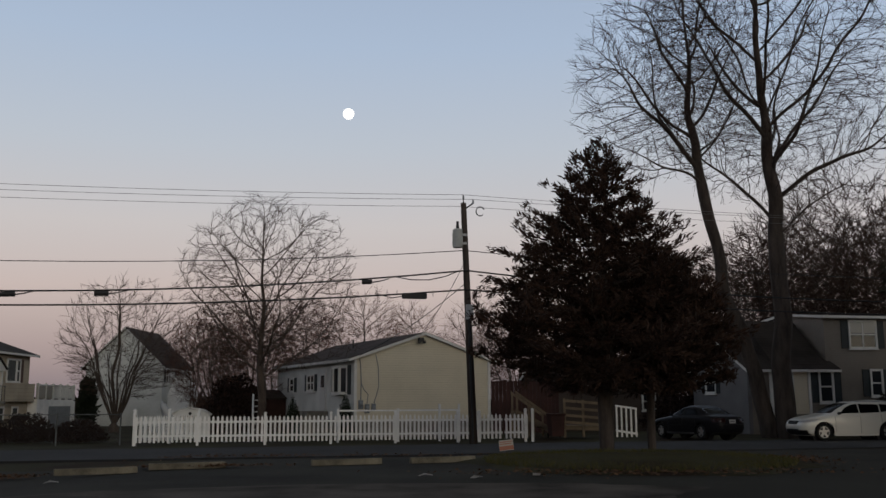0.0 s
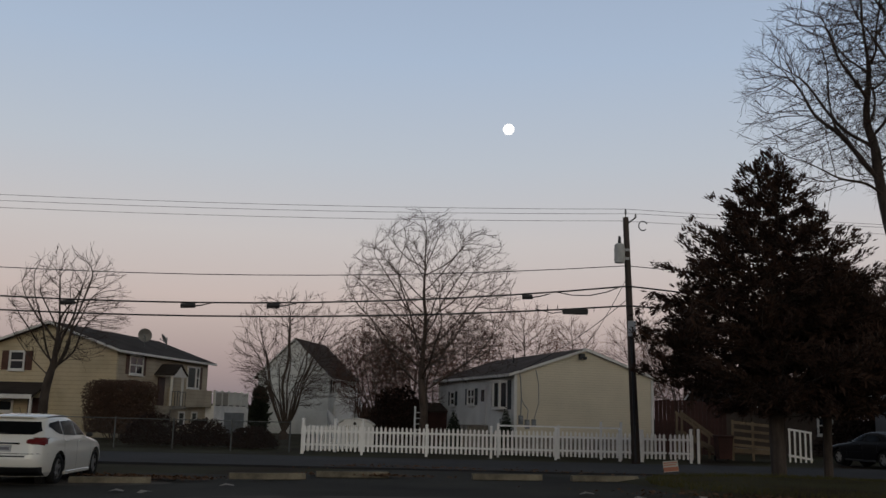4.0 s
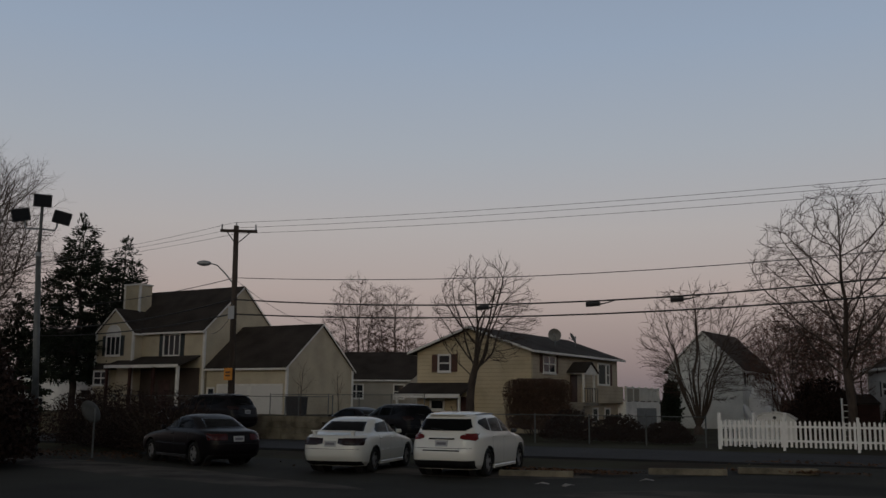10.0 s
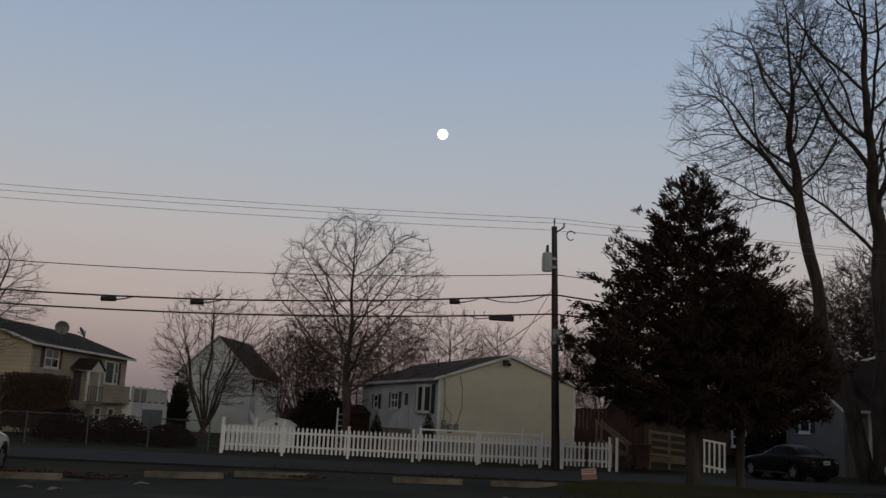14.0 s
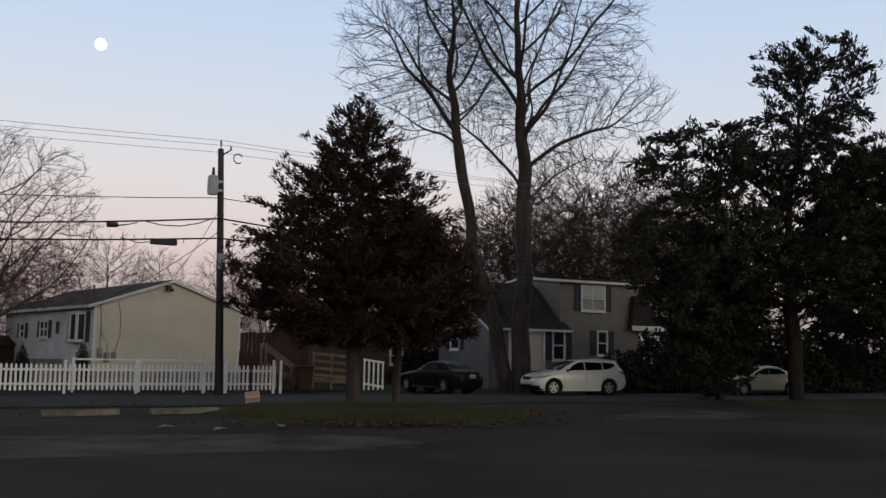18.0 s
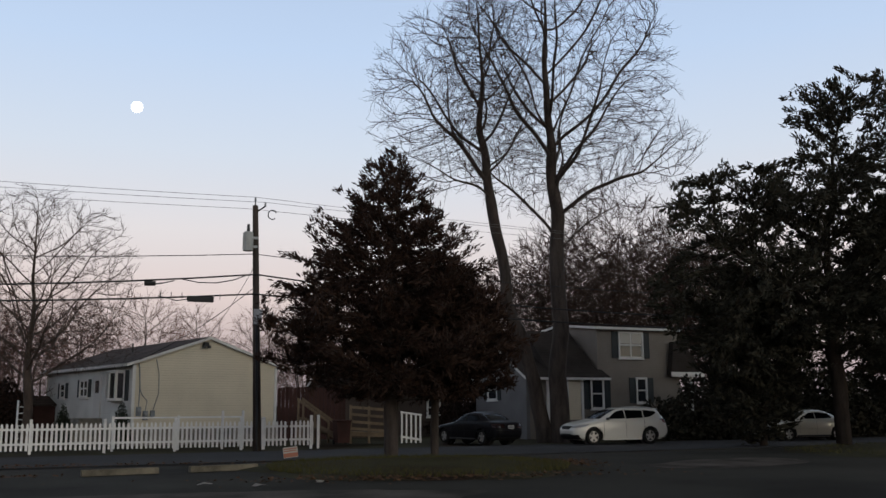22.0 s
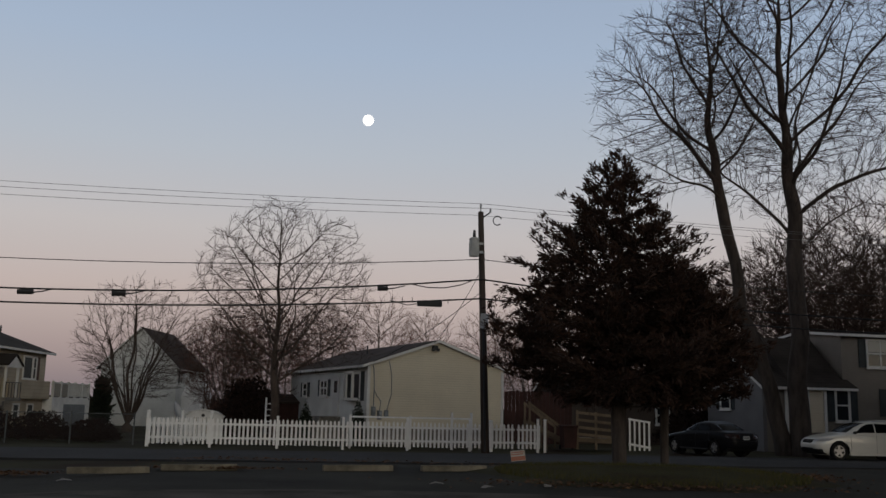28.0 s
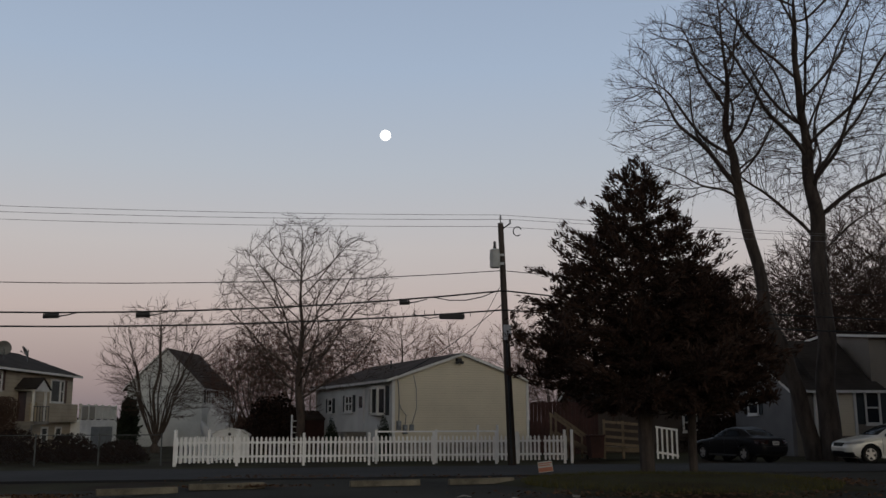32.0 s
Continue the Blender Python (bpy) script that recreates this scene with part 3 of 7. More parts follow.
tagged(part("road", strip(-120, 110, lambda x: 29.6 + SLOPE * x, lambda x: 36.3 + SLOPE * x, 0.012, 90, 0.12), ROAD),
       "dark asphalt street behind the parking lot", "road", kind="structure")
tagged(part("parking_lot", strip(-45, 45, lambda x: -30, lambda x: 29.0 + SLOPE * x - 0.3, 0.0, 90, 0.5, 4, fall=dip), LOT),
       "worn dark asphalt parking lot with patches of grit", "parking lot", kind="structure")


def blob(cx, cy, rx, ry, z, turn=0.0, seed=0, n=44, rough=0.22, dome=0.03, fall=None):
    """A low patch with an uneven outline."""
    bm = bmesh.new()
    c, s = math.cos(radians(turn)), math.sin(radians(turn))
    rings = []
    for k, f in enumerate((1.0, 0.85, 0.5)):
        ring = []
        for i in range(n):
            a = math.tau * i / n
            w = f * (1 + rough * noise.noise((math.cos(a) * 1.7, math.sin(a) * 1.7, seed)) + 0.3 * rough * noise.noise((math.cos(a) * 7, math.sin(a) * 7, seed + 5)))
            x, y = rx * w * math.cos(a), ry * w * math.sin(a)
            gx = cx + c * x - s * y
            ring.append(bm.verts.new((gx, cy + s * x + c * y, z + dome * (k > 0) + dome * 0.5 * (k > 1) + (fall(gx) if fall else 0.0))))
        rings.append(ring)
    for a, b in zip(rings, rings[1:]):
        for i in range(n):
            j = (i + 1) % n
            bm.faces.new((a[i], a[j], b[j], b[i]))
    bm.faces.new(rings[-1])
    return bm


for i, (cx, cy, rx, ry, tn) in enumerate([(-1.5, 17.2, 7.0, 1.8, 6), (-13.5, 21.0, 3.4, 1.3, 14), (-20.5, 16.2, 7.5, 1.2, -6), (13.8, 25.0, 3.2, 1.5, 30)]):
    tagged(part("grit_patch", blob(cx, cy, rx, ry, 0.005, tn, i, dome=0.007, fall=dip), GRAVEL), "pale worn grit lying on the asphalt", "gravel", kind="structure")
tagged(part("grass_island", blob(4.9, 25.4, 4.3, 4.6, 0.004, 12, 7, dome=0.10), EARTH), "low grass island with a brown worn rim under the cedar", "grass", kind="structure")
tagged(part("verge", blob(27.5, 29.5, 9.5, 5.5, 0.004, 14, 11, dome=0.10), EARTH), "rough grass verge under the dark evergreen", "grass", kind="structure")

rng = random.Random(5)
gv, gf = [], []
for cx, cy, rx, ry, n in ((4.9, 25.4, 4.0, 4.3, 15000), (27.0, 29.0, 8.5, 4.8, 6000)):
    for _ in range(n):
        a, q = rng.random() * math.tau, math.sqrt(rng.random())
        x, y = cx + rx * q * math.cos(a), cy + ry * q * math.sin(a)
        h, b, t = rng.uniform(0.04, 0.10), rng.random() * math.tau, rng.uniform(-0.05, 0.05)
        z = 0.06
        k = len(gv)
        gv += [(x, y, z), (x + 0.02 * math.cos(b), y + 0.02 * math.sin(b), z), (x + t, y + t * 0.6, z + h + 0.05)]
        gf.append((k, k + 1, k + 2))
tagged(part("grass", (gv, gf), GRASS), "short dull green grass blades", "grass", kind="stuff")

lv, lf = [], []
for cx, cy, rx, ry, n in ((-11.4, 22.6, 1.7, 0.5, 900), (-6.3, 23.9, 1.6, 0.35, 500), (4.5, 21.2, 4.0, 0.8, 700), (-28, 19.0, 5.0, 1.6, 900), (9.2, 25.4, 0.8, 1.6, 300), (-10, 28.2, 14.0, 0.6, 900)):
    for _ in range(n):
        x, y = cx + rng.gauss(0, rx * 0.55), cy + rng.gauss(0, ry * 0.55)
        b, s, z = rng.random() * math.tau, rng.uniform(0.03, 0.075), 0.045 + dip(x) + rng.random() * 0.05
        k = len(lv)
        lv += [(x + s * math.cos(b), y + s * math.sin(b), z), (x - s * math.sin(b) * 0.6, y + s * math.cos(b) * 0.6, z + rng.uniform(-0.01, 0.05)),
               (x - s * math.cos(b), y - s * math.sin(b), z + rng.uniform(0, 0.03)), (x + s * math.sin(b) * 0.6, y - s * math.cos(b) * 0.6, z)]
        lf.append((k, k + 1, k + 2, k + 3))
tagged(part("fallen_leaves", (lv, lf), LITTER), "rust-brown fallen leaves drifted along the lot's edge", "leaves", kind="stuff")

# wheel stops along the lot's far edge
bm = bmesh.new()
prism([(-0.11, 0.0), (0.11, 0.0), (0.075, 0.15), (-0.075, 0.15)], -0.92, 0.92, "x", bm)
bmesh.ops.bevel(bm, geom=bm.edges[:], offset=0.012, segments=1, affect="EDGES")
stop = part("wheel_stop", bm, STOPC)
stop.matrix_world = pose(-2.62, 24.9, 0.0, 0, 0, 20)
tagged(stop, "weathered concrete wheel stop lying on the asphalt", "wheel stop", "wheel stops of the lot")
for x, y, r in ((-0.15, 25.7, 23), (-8.2, 22.5, 27), (-6.4, 23.7, 24), (-11.6, 21.2, 24)):
    copy_thing(stop, pose(x, y, dip(x + 0.5), 0, 0, r))

# paper scraps on the lot
for i, (x, y, r) in enumerate(((-8.3, 20.2, 20), (-9.4, 18.6, 70), (-0.5, 20.8, 5), (0.6, 20.2, 40), (-10.2, 18.9, 10), (1.9, 20.9, 80), (4.6, 23.4, 30))):
    bm = bmesh.new()
    q = [bm.verts.new((a, b, 0.03 + c)) for a, b, c in ((-0.16, -0.07, 0.0), (0.0, -0.09, 0.03), (0.17, -0.06, 0.01), (0.15, 0.08, 0.02), (-0.02, 0.09, 0.05), (-0.15, 0.07, 0.0))]
    bm.faces.new((q[0], q[1], q[4], q[5]))
    bm.faces.new((q[1], q[2], q[3], q[4]))
    bmesh.ops.solidify(bm, geom=bm.faces[:], thickness=0.004)
    ob = part("paper_scrap", bm, SIGNW)
    ob.matrix_world = pose(x, y, dip(x), 0, 0, r)
    tagged(ob, "crumpled pale paper scrap lying on the asphalt", "litter", "scraps of paper")

# ---- the moon ----
bm = bmesh.new()
bmesh.ops.create_icosphere(bm, subdivisions=4, radius=18.0)
moon = smooth(part("moon", bm, MOON))
moon.matrix_world = pose(-320.9, 2982.8, 931.9)
tagged(moon, "full white moon in the evening sky", "moon", kind="structure")


# ---- houses ----
def wb(side, off, a0, a1, d0, d1, z0, z1):
    """A box on a wall: from a0 to a1 along it, standing out from d0 to d1."""
    if side == "front":
        return (a0, a1, off - d1, off - d0, z0, z1)
    if side == "left":
        return (off - d1, off - d0, a0, a1, z0, z1)
    return (off + d0, off + d1, a0, a1, z0, z1)


def window(house, side, off, a0, a1, z0, z1, cols=1, rail=True, pane=None, sill=True):
    w, mid = 0.075, (z0 + z1) / 2
    bs = [wb(side, off, a0 - w, a0, 0, 0.08, z0 - w, z1 + w), wb(side, off, a1, a1 + w, 0, 0.08, z0 - w, z1 + w),
          wb(side, off, a0, a1, 0, 0.08, z1, z1 + w), wb(side, off, a0, a1, 0, 0.08, z0 - w, z0)]
    f = part("window", B(*bs), TRIM, house)
    step = (a1 - a0) / cols
    for c in range(cols):
        p0, p1 = a0 + c * step, a0 + (c + 1) * step
        m = 0.04
        for y0, y1, d in ([(z0, mid, 0.0), (mid, z1, 0.012)] if rail else [(z0, z1, 0.0)]):
            part("sash", B(wb(side, off, p0, p0 + m, 0.02, 0.05 + d, y0, y1), wb(side, off, p1 - m, p1, 0.02, 0.05 + d, y0, y1),
                           wb(side, off, p0 + m, p1 - m, 0.02, 0.05 + d, y1 - m, y1), wb(side, off, p0 + m, p1 - m, 0.02, 0.05 + d, y0, y0 + m)), TRIM, f)
            part("pane", B(wb(side, off, p0 + m, p1 - m, 0.012, 0.028 + d, y0 + m, y1 - m)), pane or GLASS, f)
    if sill:
        part("sill", B(wb(side, off, a0 - w - 0.03, a1 + w + 0.03, 0, 0.12, z0 - w - 0.05, z0 - w)), TRIM, f)
    return f


def shutters(house, side, off, a0, a1, z0, z1, m, w=0.36, which=(0, 1)):
    for k in which:
        b0, b1 = ((a0 - 0.09 - w, a0 - 0.09), (a1 + 0.09, a1 + 0.09 + w))[k]
        bs = [wb(side, off, b0, b0 + 0.05, 0, 0.05, z0, z1), wb(side, off, b1 - 0.05, b1, 0, 0.05, z0, z1)]
        n = max(4, int((z1 - z0) / 0.12))
        for i in range(n):
            z = z0 + (z1 - z0) * i / n
            bs.append(wb(side, off, b0 + 0.05, b1 - 0.05, 0, 0.032 if i % 2 else 0.044, z, z + (z1 - z0) / n))
        part("shutter", B(*bs), m, house)


def gable_body(house, x0, x1, y0, y1, z0, eave, apex, ridge, walls, name="wall"):
    """Four walls with thickness as separate parts; ridge 'y' runs away from the viewer, 'x' along the front. walls: materials front, right, back, left."""
    t = 0.2
    mx, my = (x0 + x1) / 2, (y0 + y1) / 2
    if ridge == "y":
        gab = lambda: [(x0, z0), (x1, z0), (x1, eave), (mx, apex), (x0, eave)]
        part(name, prism(gab(), y0, y0 + t, "y"), walls[0], house)
        part(name, prism(gab(), y1 - t, y1, "y"), walls[2], house)
        part(name, B((x0, x0 + t, y0 + t, y1 - t, z0, eave)), walls[3], house)
        part(name, B((x1 - t, x1, y0 + t, y1 - t, z0, eave)), walls[1], house)
    else:
        gab = lambda: [(y0, z0), (y1, z0), (y1, eave), (my, apex), (y0, eave)]
        part(name, prism(gab(), x0, x0 + t, "x"), walls[3], house)
        part(name, prism(gab(), x1 - t, x1, "x"), walls[1], house)
        part(name, B((x0 + t, x1 - t, y0, y0 + t, z0, eave)), walls[0], house)
        part(name, B((x0 + t, x1 - t, y1 - t, y1, z0, eave)), walls[2], house)


def gable_roof(house, x0, x1, y0, y1, eave, apex, ridge, m, over=0.35, rake=0.25, thick=0.14, trim=True, fascia=None):
    """Two roof slopes with overhangs, rake boards and fascias."""
    fm = fascia or TRIM
    if ridge == "y":
        a0, a1, e0, e1 = x0, x1, y0 - rake, y1 + rake
    else:
        a0, a1, e0, e1 = y0, y1, x0 - rake, x1 + rake
    mid, ax = (a0 + a1) / 2, ("y" if ridge == "y" else "x")
    s = (apex - eave) / (mid - a0)
    lo = eave - s * over
    part("roof", prism([(a0 - over, lo), (mid, apex), (mid, apex + thick), (a0 - over, lo + thick)], e0, e1, ax), m, house)
    part("roof", prism([(mid, apex), (a1 + over, lo), (a1 + over, lo + thick), (mid, apex + thick)], e0, e1, ax), m, house)
    if trim:
        for e in (e0, e1):
            k = -0.03 if e == e0 else 0.03
            p, q = min(e, e + k), max(e, e + k)
            part("rake_board", prism([(a0 - over, lo - 0.01), (mid, apex - 0.01), (mid, apex + thick - 0.02), (a0 - over, lo + thick - 0.02)], p, q, ax), fm, house)
            part("rake_board", prism([(mid, apex - 0.01), (a1 + over, lo - 0.01), (a1 + over, lo + thick - 0.02), (mid, apex + thick - 0.02)], p, q, ax), fm, house)
        for a, k in ((a0 - over, -0.03), (a1 + over, 0.03)):
            lohi = (min(a, a + k), max(a, a + k))
            bx = (lohi[0], lohi[1], e0, e1, lo - 0.01, lo + thick - 0.02) if ridge == "y" else (e0, e1, lohi[0], lohi[1], lo - 0.01, lo + thick - 0.02)
            part("gutter", B(bx), fm, house)


def corner_boards(house, spots, z0, z1, m=None, w=0.07):
    for x, y in spots:
        part("corner_board", B((x - w, x + w, y - w, y + w, z0, z1)), m or TRIM, house)


# cream ranch house, gable towards the street
ranch = thing("ranch_house", "low cream ranch house with a dark roof behind the picket fence", "house", pose(-4.43, 45.21, 0, 0, 0, 26.5))
gable_body(ranch, 0, 7.3, 0, 12.8, 0.0, 3.62, 4.86, "y", (CREAM, CREAM, CREAM, PALE))
gable_roof(ranch, 0, 7.3, 0, 12.8, 3.62, 4.86, "y", ROOFB, over=0.32, rake=0.14)
part("foundation", B((-0.02, 7.32, -0.02, 12.82, -0.1, 0.75)), CONCRETE, ranch)
for a0, a1, z0, z1, c in ((9.45, 10.15, 2.2, 2.9, 1), (5.9, 7.0, 2.22, 3.0, 2)):
    window(ranch, "left", 0, a0, a1, z0, z1, c)
    shutters(ranch, "left", 0, a0, a1, z0 - 0.05, z1 + 0.05, SHUT_D, 0.34)
door = part("door", B(wb("left", 0, 4.0, 4.9, 0, 0.06, 1.2, 3.25)), DOORP, ranch, "pale front door with a small light")
part("pane", B(wb("left", 0, 4.2, 4.7, 0.06, 0.075, 2.35, 2.95)), GLASS, door)
part("steps", B((-1.1, -0.002, 3.7, 5.2, 0, 1.15), (-1.4, -1.1, 3.7, 5.2, 0, 0.8), (-1.7, -1.4, 3.7, 5.2, 0, 0.45)), CONCRETE, ranch)
# bow window with five lights
bow = part("bow_window", prism([(0.0, 0.95), (-0.32, 1.25), (-0.42, 1.85), (-0.32, 2.45), (0.0, 2.75)], 1.95, 2.08, "z"), TRIM, ranch, "white bow window")
part("head", prism([(0.0, 0.95), (-0.32, 1.25), (-0.42, 1.85), (-0.32, 2.45), (0.0, 2.75)], 3.22, 3.36, "z"), TRIM, bow)
pts = [(0.0, 0.97), (-0.30, 1.27), (-0.40, 1.85), (-0.30, 2.43), (0.0, 2.73)]
for (xa, ya), (xb, yb) in zip(pts, pts[1:]):
    part("light", prism([(xa, ya), (xb, yb), (xb + 0.03, yb), (xa + 0.03, ya)], 2.08, 3.22, "z"), GLASS, bow)
for xa, ya in pts:
    part("mullion", B((xa - 0.06, xa + 0.05, ya - 0.055, ya + 0.055, 2.08, 3.22)), TRIM, bow)
shutters(ranch, "left", 0, 0.95, 2.75, 1.95, 3.35, SHUT_D, 0.40)
corner_boards(ranch, ((0.04, 0.04), (7.26, 0.04)), 0.75, 3.58)
for x, z in ((0.30, 1.52), (0.62, 1.34)):
    mt = part("electric_meter", B((x - 0.11, x + 0.11, -0.11, -0.002, z - 0.26, z + 0.16), bevel=0.012), GREYM, ranch, "grey electric meter box")
    part("dial", cyl((x, -0.11, z), (x, -0.19, z), 0.085, 0.08, n=14), GALV, mt)
part("meter_box", B((0.86, 1.06, -0.10, -0.002, 1.22, 1.52), bevel=0.01), GREYM, ranch)
part("conduit", tubes([[(Vector((0.30, -0.05, 1.68)), 0.024), (Vector((0.32, -0.05, 2.6)), 0.024), (Vector((0.27, -0.06, 3.45)), 0.024), (Vector((0.20, -0.10, 3.62)), 0.024)]], 6), GREYM, ranch)
part("conduit", tubes([[(Vector((0.98, -0.04, 1.52)), 0.017), (Vector((1.22, -0.04, 2.3)), 0.017), (Vector((1.20, -0.04, 3.2)), 0.017), (Vector((1.05, -0.05, 3.85)), 0.017)]], 6), GREYM, ranch)
part("conduit", tubes([[(Vector((0.62, -0.05, 1.50)), 0.018), (Vector((0.68, -0.05, 1.95)), 0.018), (Vector((0.45, -0.05, 2.2)), 0.018), (Vector((0.31, -0.055, 2.5)), 0.018)]], 6), GREYM, ranch)
part("vent_lamp", B((3.30, 3.52, -0.26, -0.002, 4.5, 4.7), (3.22, 3.34, -0.3, -0.16, 4.42, 4.56), (3.48, 3.6, -0.3, -0.16, 4.42, 4.56)), DARKM, ranch, "dark double floodlight under the ridge")
part("vent_pipe", cyl((2.2, 6, 4.2), (2.2, 6, 4.95), 0.05, n=8), DARKM, ranch)

# yellow split-level house
yel = thing("split_level_house", "yellow shingled two-storey house with red-brown shutters", "house", pose(-26.78, 48.63, 0, 0, 0, 2.25))
# front in plain yellow, the other walls in the copy with painted shade
gable_body(yel, -7.9, 0, 0, 13.4, -0.1, 4.72, 6.1, "y", (YELLOW, YELLOWSH, YELLOWSH, YELLOWSH))
gable_roof(yel, -7.9, 0, 0, 13.4, 4.72, 6.1, "y", ROOF, over=0.42, rake=0.5)
window(yel, "front", 0, -6.30, -5.50, 3.55, 4.52)
shutters(yel, "front", 0, -6.30, -5.50, 3.5, 4.57, SHUT_R, 0.42)
window(yel, "front", 0, -6.85, -5.95, 1.25, 1.8, 1, False)
part("door", B(wb("front", 0, -5.0, -4.05, 0, 0.05, 0.0, 2.0)), DARKDOOR, yel, "dark red front door")
hood = part("porch_roof", prism([(-1.55, 2.12), (0, 2.85), (0, 2.70), (-1.55, 1.97)], -8.5, -3.9, "x"), ROOF, yel, "dark shingled shed roof over the entry")
part("fascia", B((-8.5, -3.9, -1.60, -1.55, 1.92, 2.15)), TRIM, hood)
for x in (-8.4, -4.0):
    part("porch_post", B((x - 0.06, x + 0.06, -1.5, -1.38, -0.1, 1.98)), TRIM, yel)
part("belt_course", B((-7.92, -0.0, -0.03, -0.002, 2.55, 2.66)), YELLOW, yel)
window(yel, "right", 0, 1.55, 3.15, 3.5, 4.48, 2)
shutters(yel, "right", 0, 1.55, 3.15, 3.45, 4.53, SHUT_R, 0.36)
window(yel, "right", 0, 9.9, 11.2, 2.95, 4.3, 1, False)
window(yel, "right", 0, 11.35, 11.8, 2.95, 4.3, 1)
shutters(yel, "right", 0, 9.9, 11.8, 2.9, 4.35, SHUT_R, 0.45, (1,))
part("overhang", B((0.002, 0.42, 7.1, 13.38, 1.72, 2.85)), YELLOWSH, yel)
portico = part("portico", prism([(0.0, 3.52), (0.0, 3.62), (1.2, 3.58), (1.2, 3.46)], 5.0, 6.9, "y"), TRIM, yel, "small gabled entrance hood")
part("gable", prism([(5.0, 3.58), (5.95, 4.14), (6.9, 3.58)], 1.14, 1.20, "x"), TRIM, portico)
part("shingles", prism([(4.9, 3.54), (5.95, 4.18), (5.95, 4.27), (4.9, 3.63)], 0.0, 1.28, "x"), ROOF, portico)
part("shingles", prism([(5.95, 4.18), (7.0, 3.54), (7.0, 3.63), (5.95, 4.27)], 0.0, 1.28, "x"), ROOF, portico)
for y in (5.15, 6.75):
    part("porch_post", B((0.98, 1.1, y - 0.06, y + 0.06, 1.75, 3.48)), TRIM, yel)
part("entry_door", B(wb("right", 0, 5.45, 6.4, 0, 0.06, 1.75, 3.45)), DARKDOOR, yel)
part("landing", B((0.0, 1.25, 4.9, 7.0, 1.55, 1.75)), CONCRETE, yel)
for i in range(7):
    part("step", B((0.05, 1.2, 4.63 - i * 0.27, 4.9 - i * 0.27, 0.0, 1.55 - i * 0.21)), CONCRETE, yel)
for k in range(6):
    part("baluster", cyl((1.2, 4.95 + k * 0.4, 1.75), (1.2, 4.95 + k * 0.4, 2.6), 0.02, n=6), DARKM, yel)
part("handrail", cyl((1.2, 4.9, 2.6), (1.2, 7.0, 2.6), 0.025, n=6), DARKM, yel)
window(yel, "right", 0.0, 8.9, 9.7, 0.5, 1.35, 1)
window(yel, "right", 0.0, 11.0, 11.8, 0.5, 1.35, 1)
# rear extension with a walled deck over its garage
ext = part("rear_extension", B((-4.5, 0.6, 13.45, 20.5, -0.1, 1.85)), WHITES, yel, "white single-storey extension under a deck")
part("deck_panel", B((0.46, 0.54, 13.6, 16.2, 1.9, 2.75)), PALED, ext, "drab panel of the deck rail")
part("deck_rail", B((0.44, 0.58, 13.6, 20.4, 2.75, 2.83), (0.45, 0.57, 16.2, 20.4, 1.92, 2.0), (-4.5, 0.44, 20.3, 20.4, 2.75, 2.83)), TRIM, ext)
for k in range(6):
    part("deck_post", B((0.43, 0.59, 13.6 + 1.34 * k, 13.72 + 1.34 * k, 1.85, 2.92)), TRIM, ext)
for k in range(28):
    part("baluster", B((0.48, 0.54, 16.35 + 0.145 * k, 16.44 + 0.145 * k, 2.0, 2.75)), TRIM, ext)
part("garage_door", B(wb("right", 0.6, 15.5, 19.5, 0, 0.04, -0.05, 1.4)), GREYM, ext)


def dish(name, x, y, z, r, turn=0, label="", mast=1.0, metal=None):
    e = thing(name, label, "satellite dish", pose(x, y, z, 0, 0, turn))
    bm = bmesh.new()
    rings = []
    for i in range(1, 6):
        q = r * i / 5
        rings.append([bm.verts.new((q * math.cos(math.tau * k / 20), 0.35 * q * q / r, q * math.sin(math.tau * k / 20) * 1.08)) for k in range(20)])
    c = bm.verts.new((0, 0, 0))
    for k in range(20):
        bm.faces.new((c, rings[0][k], rings[0][(k + 1) % 20]))
        for a, b in zip(rings, rings[1:]):
            bm.faces.new((a[k], b[k], b[(k + 1) % 20], a[(k + 1) % 20]))
    bmesh.ops.rotate(bm, verts=bm.verts, cent=(0, 0, 0), matrix=Matrix.Rotation(radians(-28), 3, "X"))
    bmesh.ops.solidify(bm, geom=bm.faces[:], thickness=0.015)
    smooth(part("reflector", bm, metal or DISHG, e))
    part("mast", cyl((0, -0.06, -mast), (0, -0.06, 0.05), 0.028, n=8), MASTG, e)
    part("feed_arm", cyl((0, -0.02, -r * 0.9), (0, r * 1.0, -r * 0.2), 0.016, n=6), GALV, e)
    part("feed_horn", cyl((0, r * 0.95, -r * 0.25), (0, r * 1.1, -r * 0.12), 0.045, n=8), GREYM, e)
    return e


dish("satellite_dish", -28.1, 54.2, 6.05, 0.42, 200, "round grey satellite dish on the roof of the yellow house", 0.75)
dish("satellite_dish", -27.6, 56.0, 5.95, 0.34, 130, "small grey satellite dish on the roof of the yellow house", 0.65)

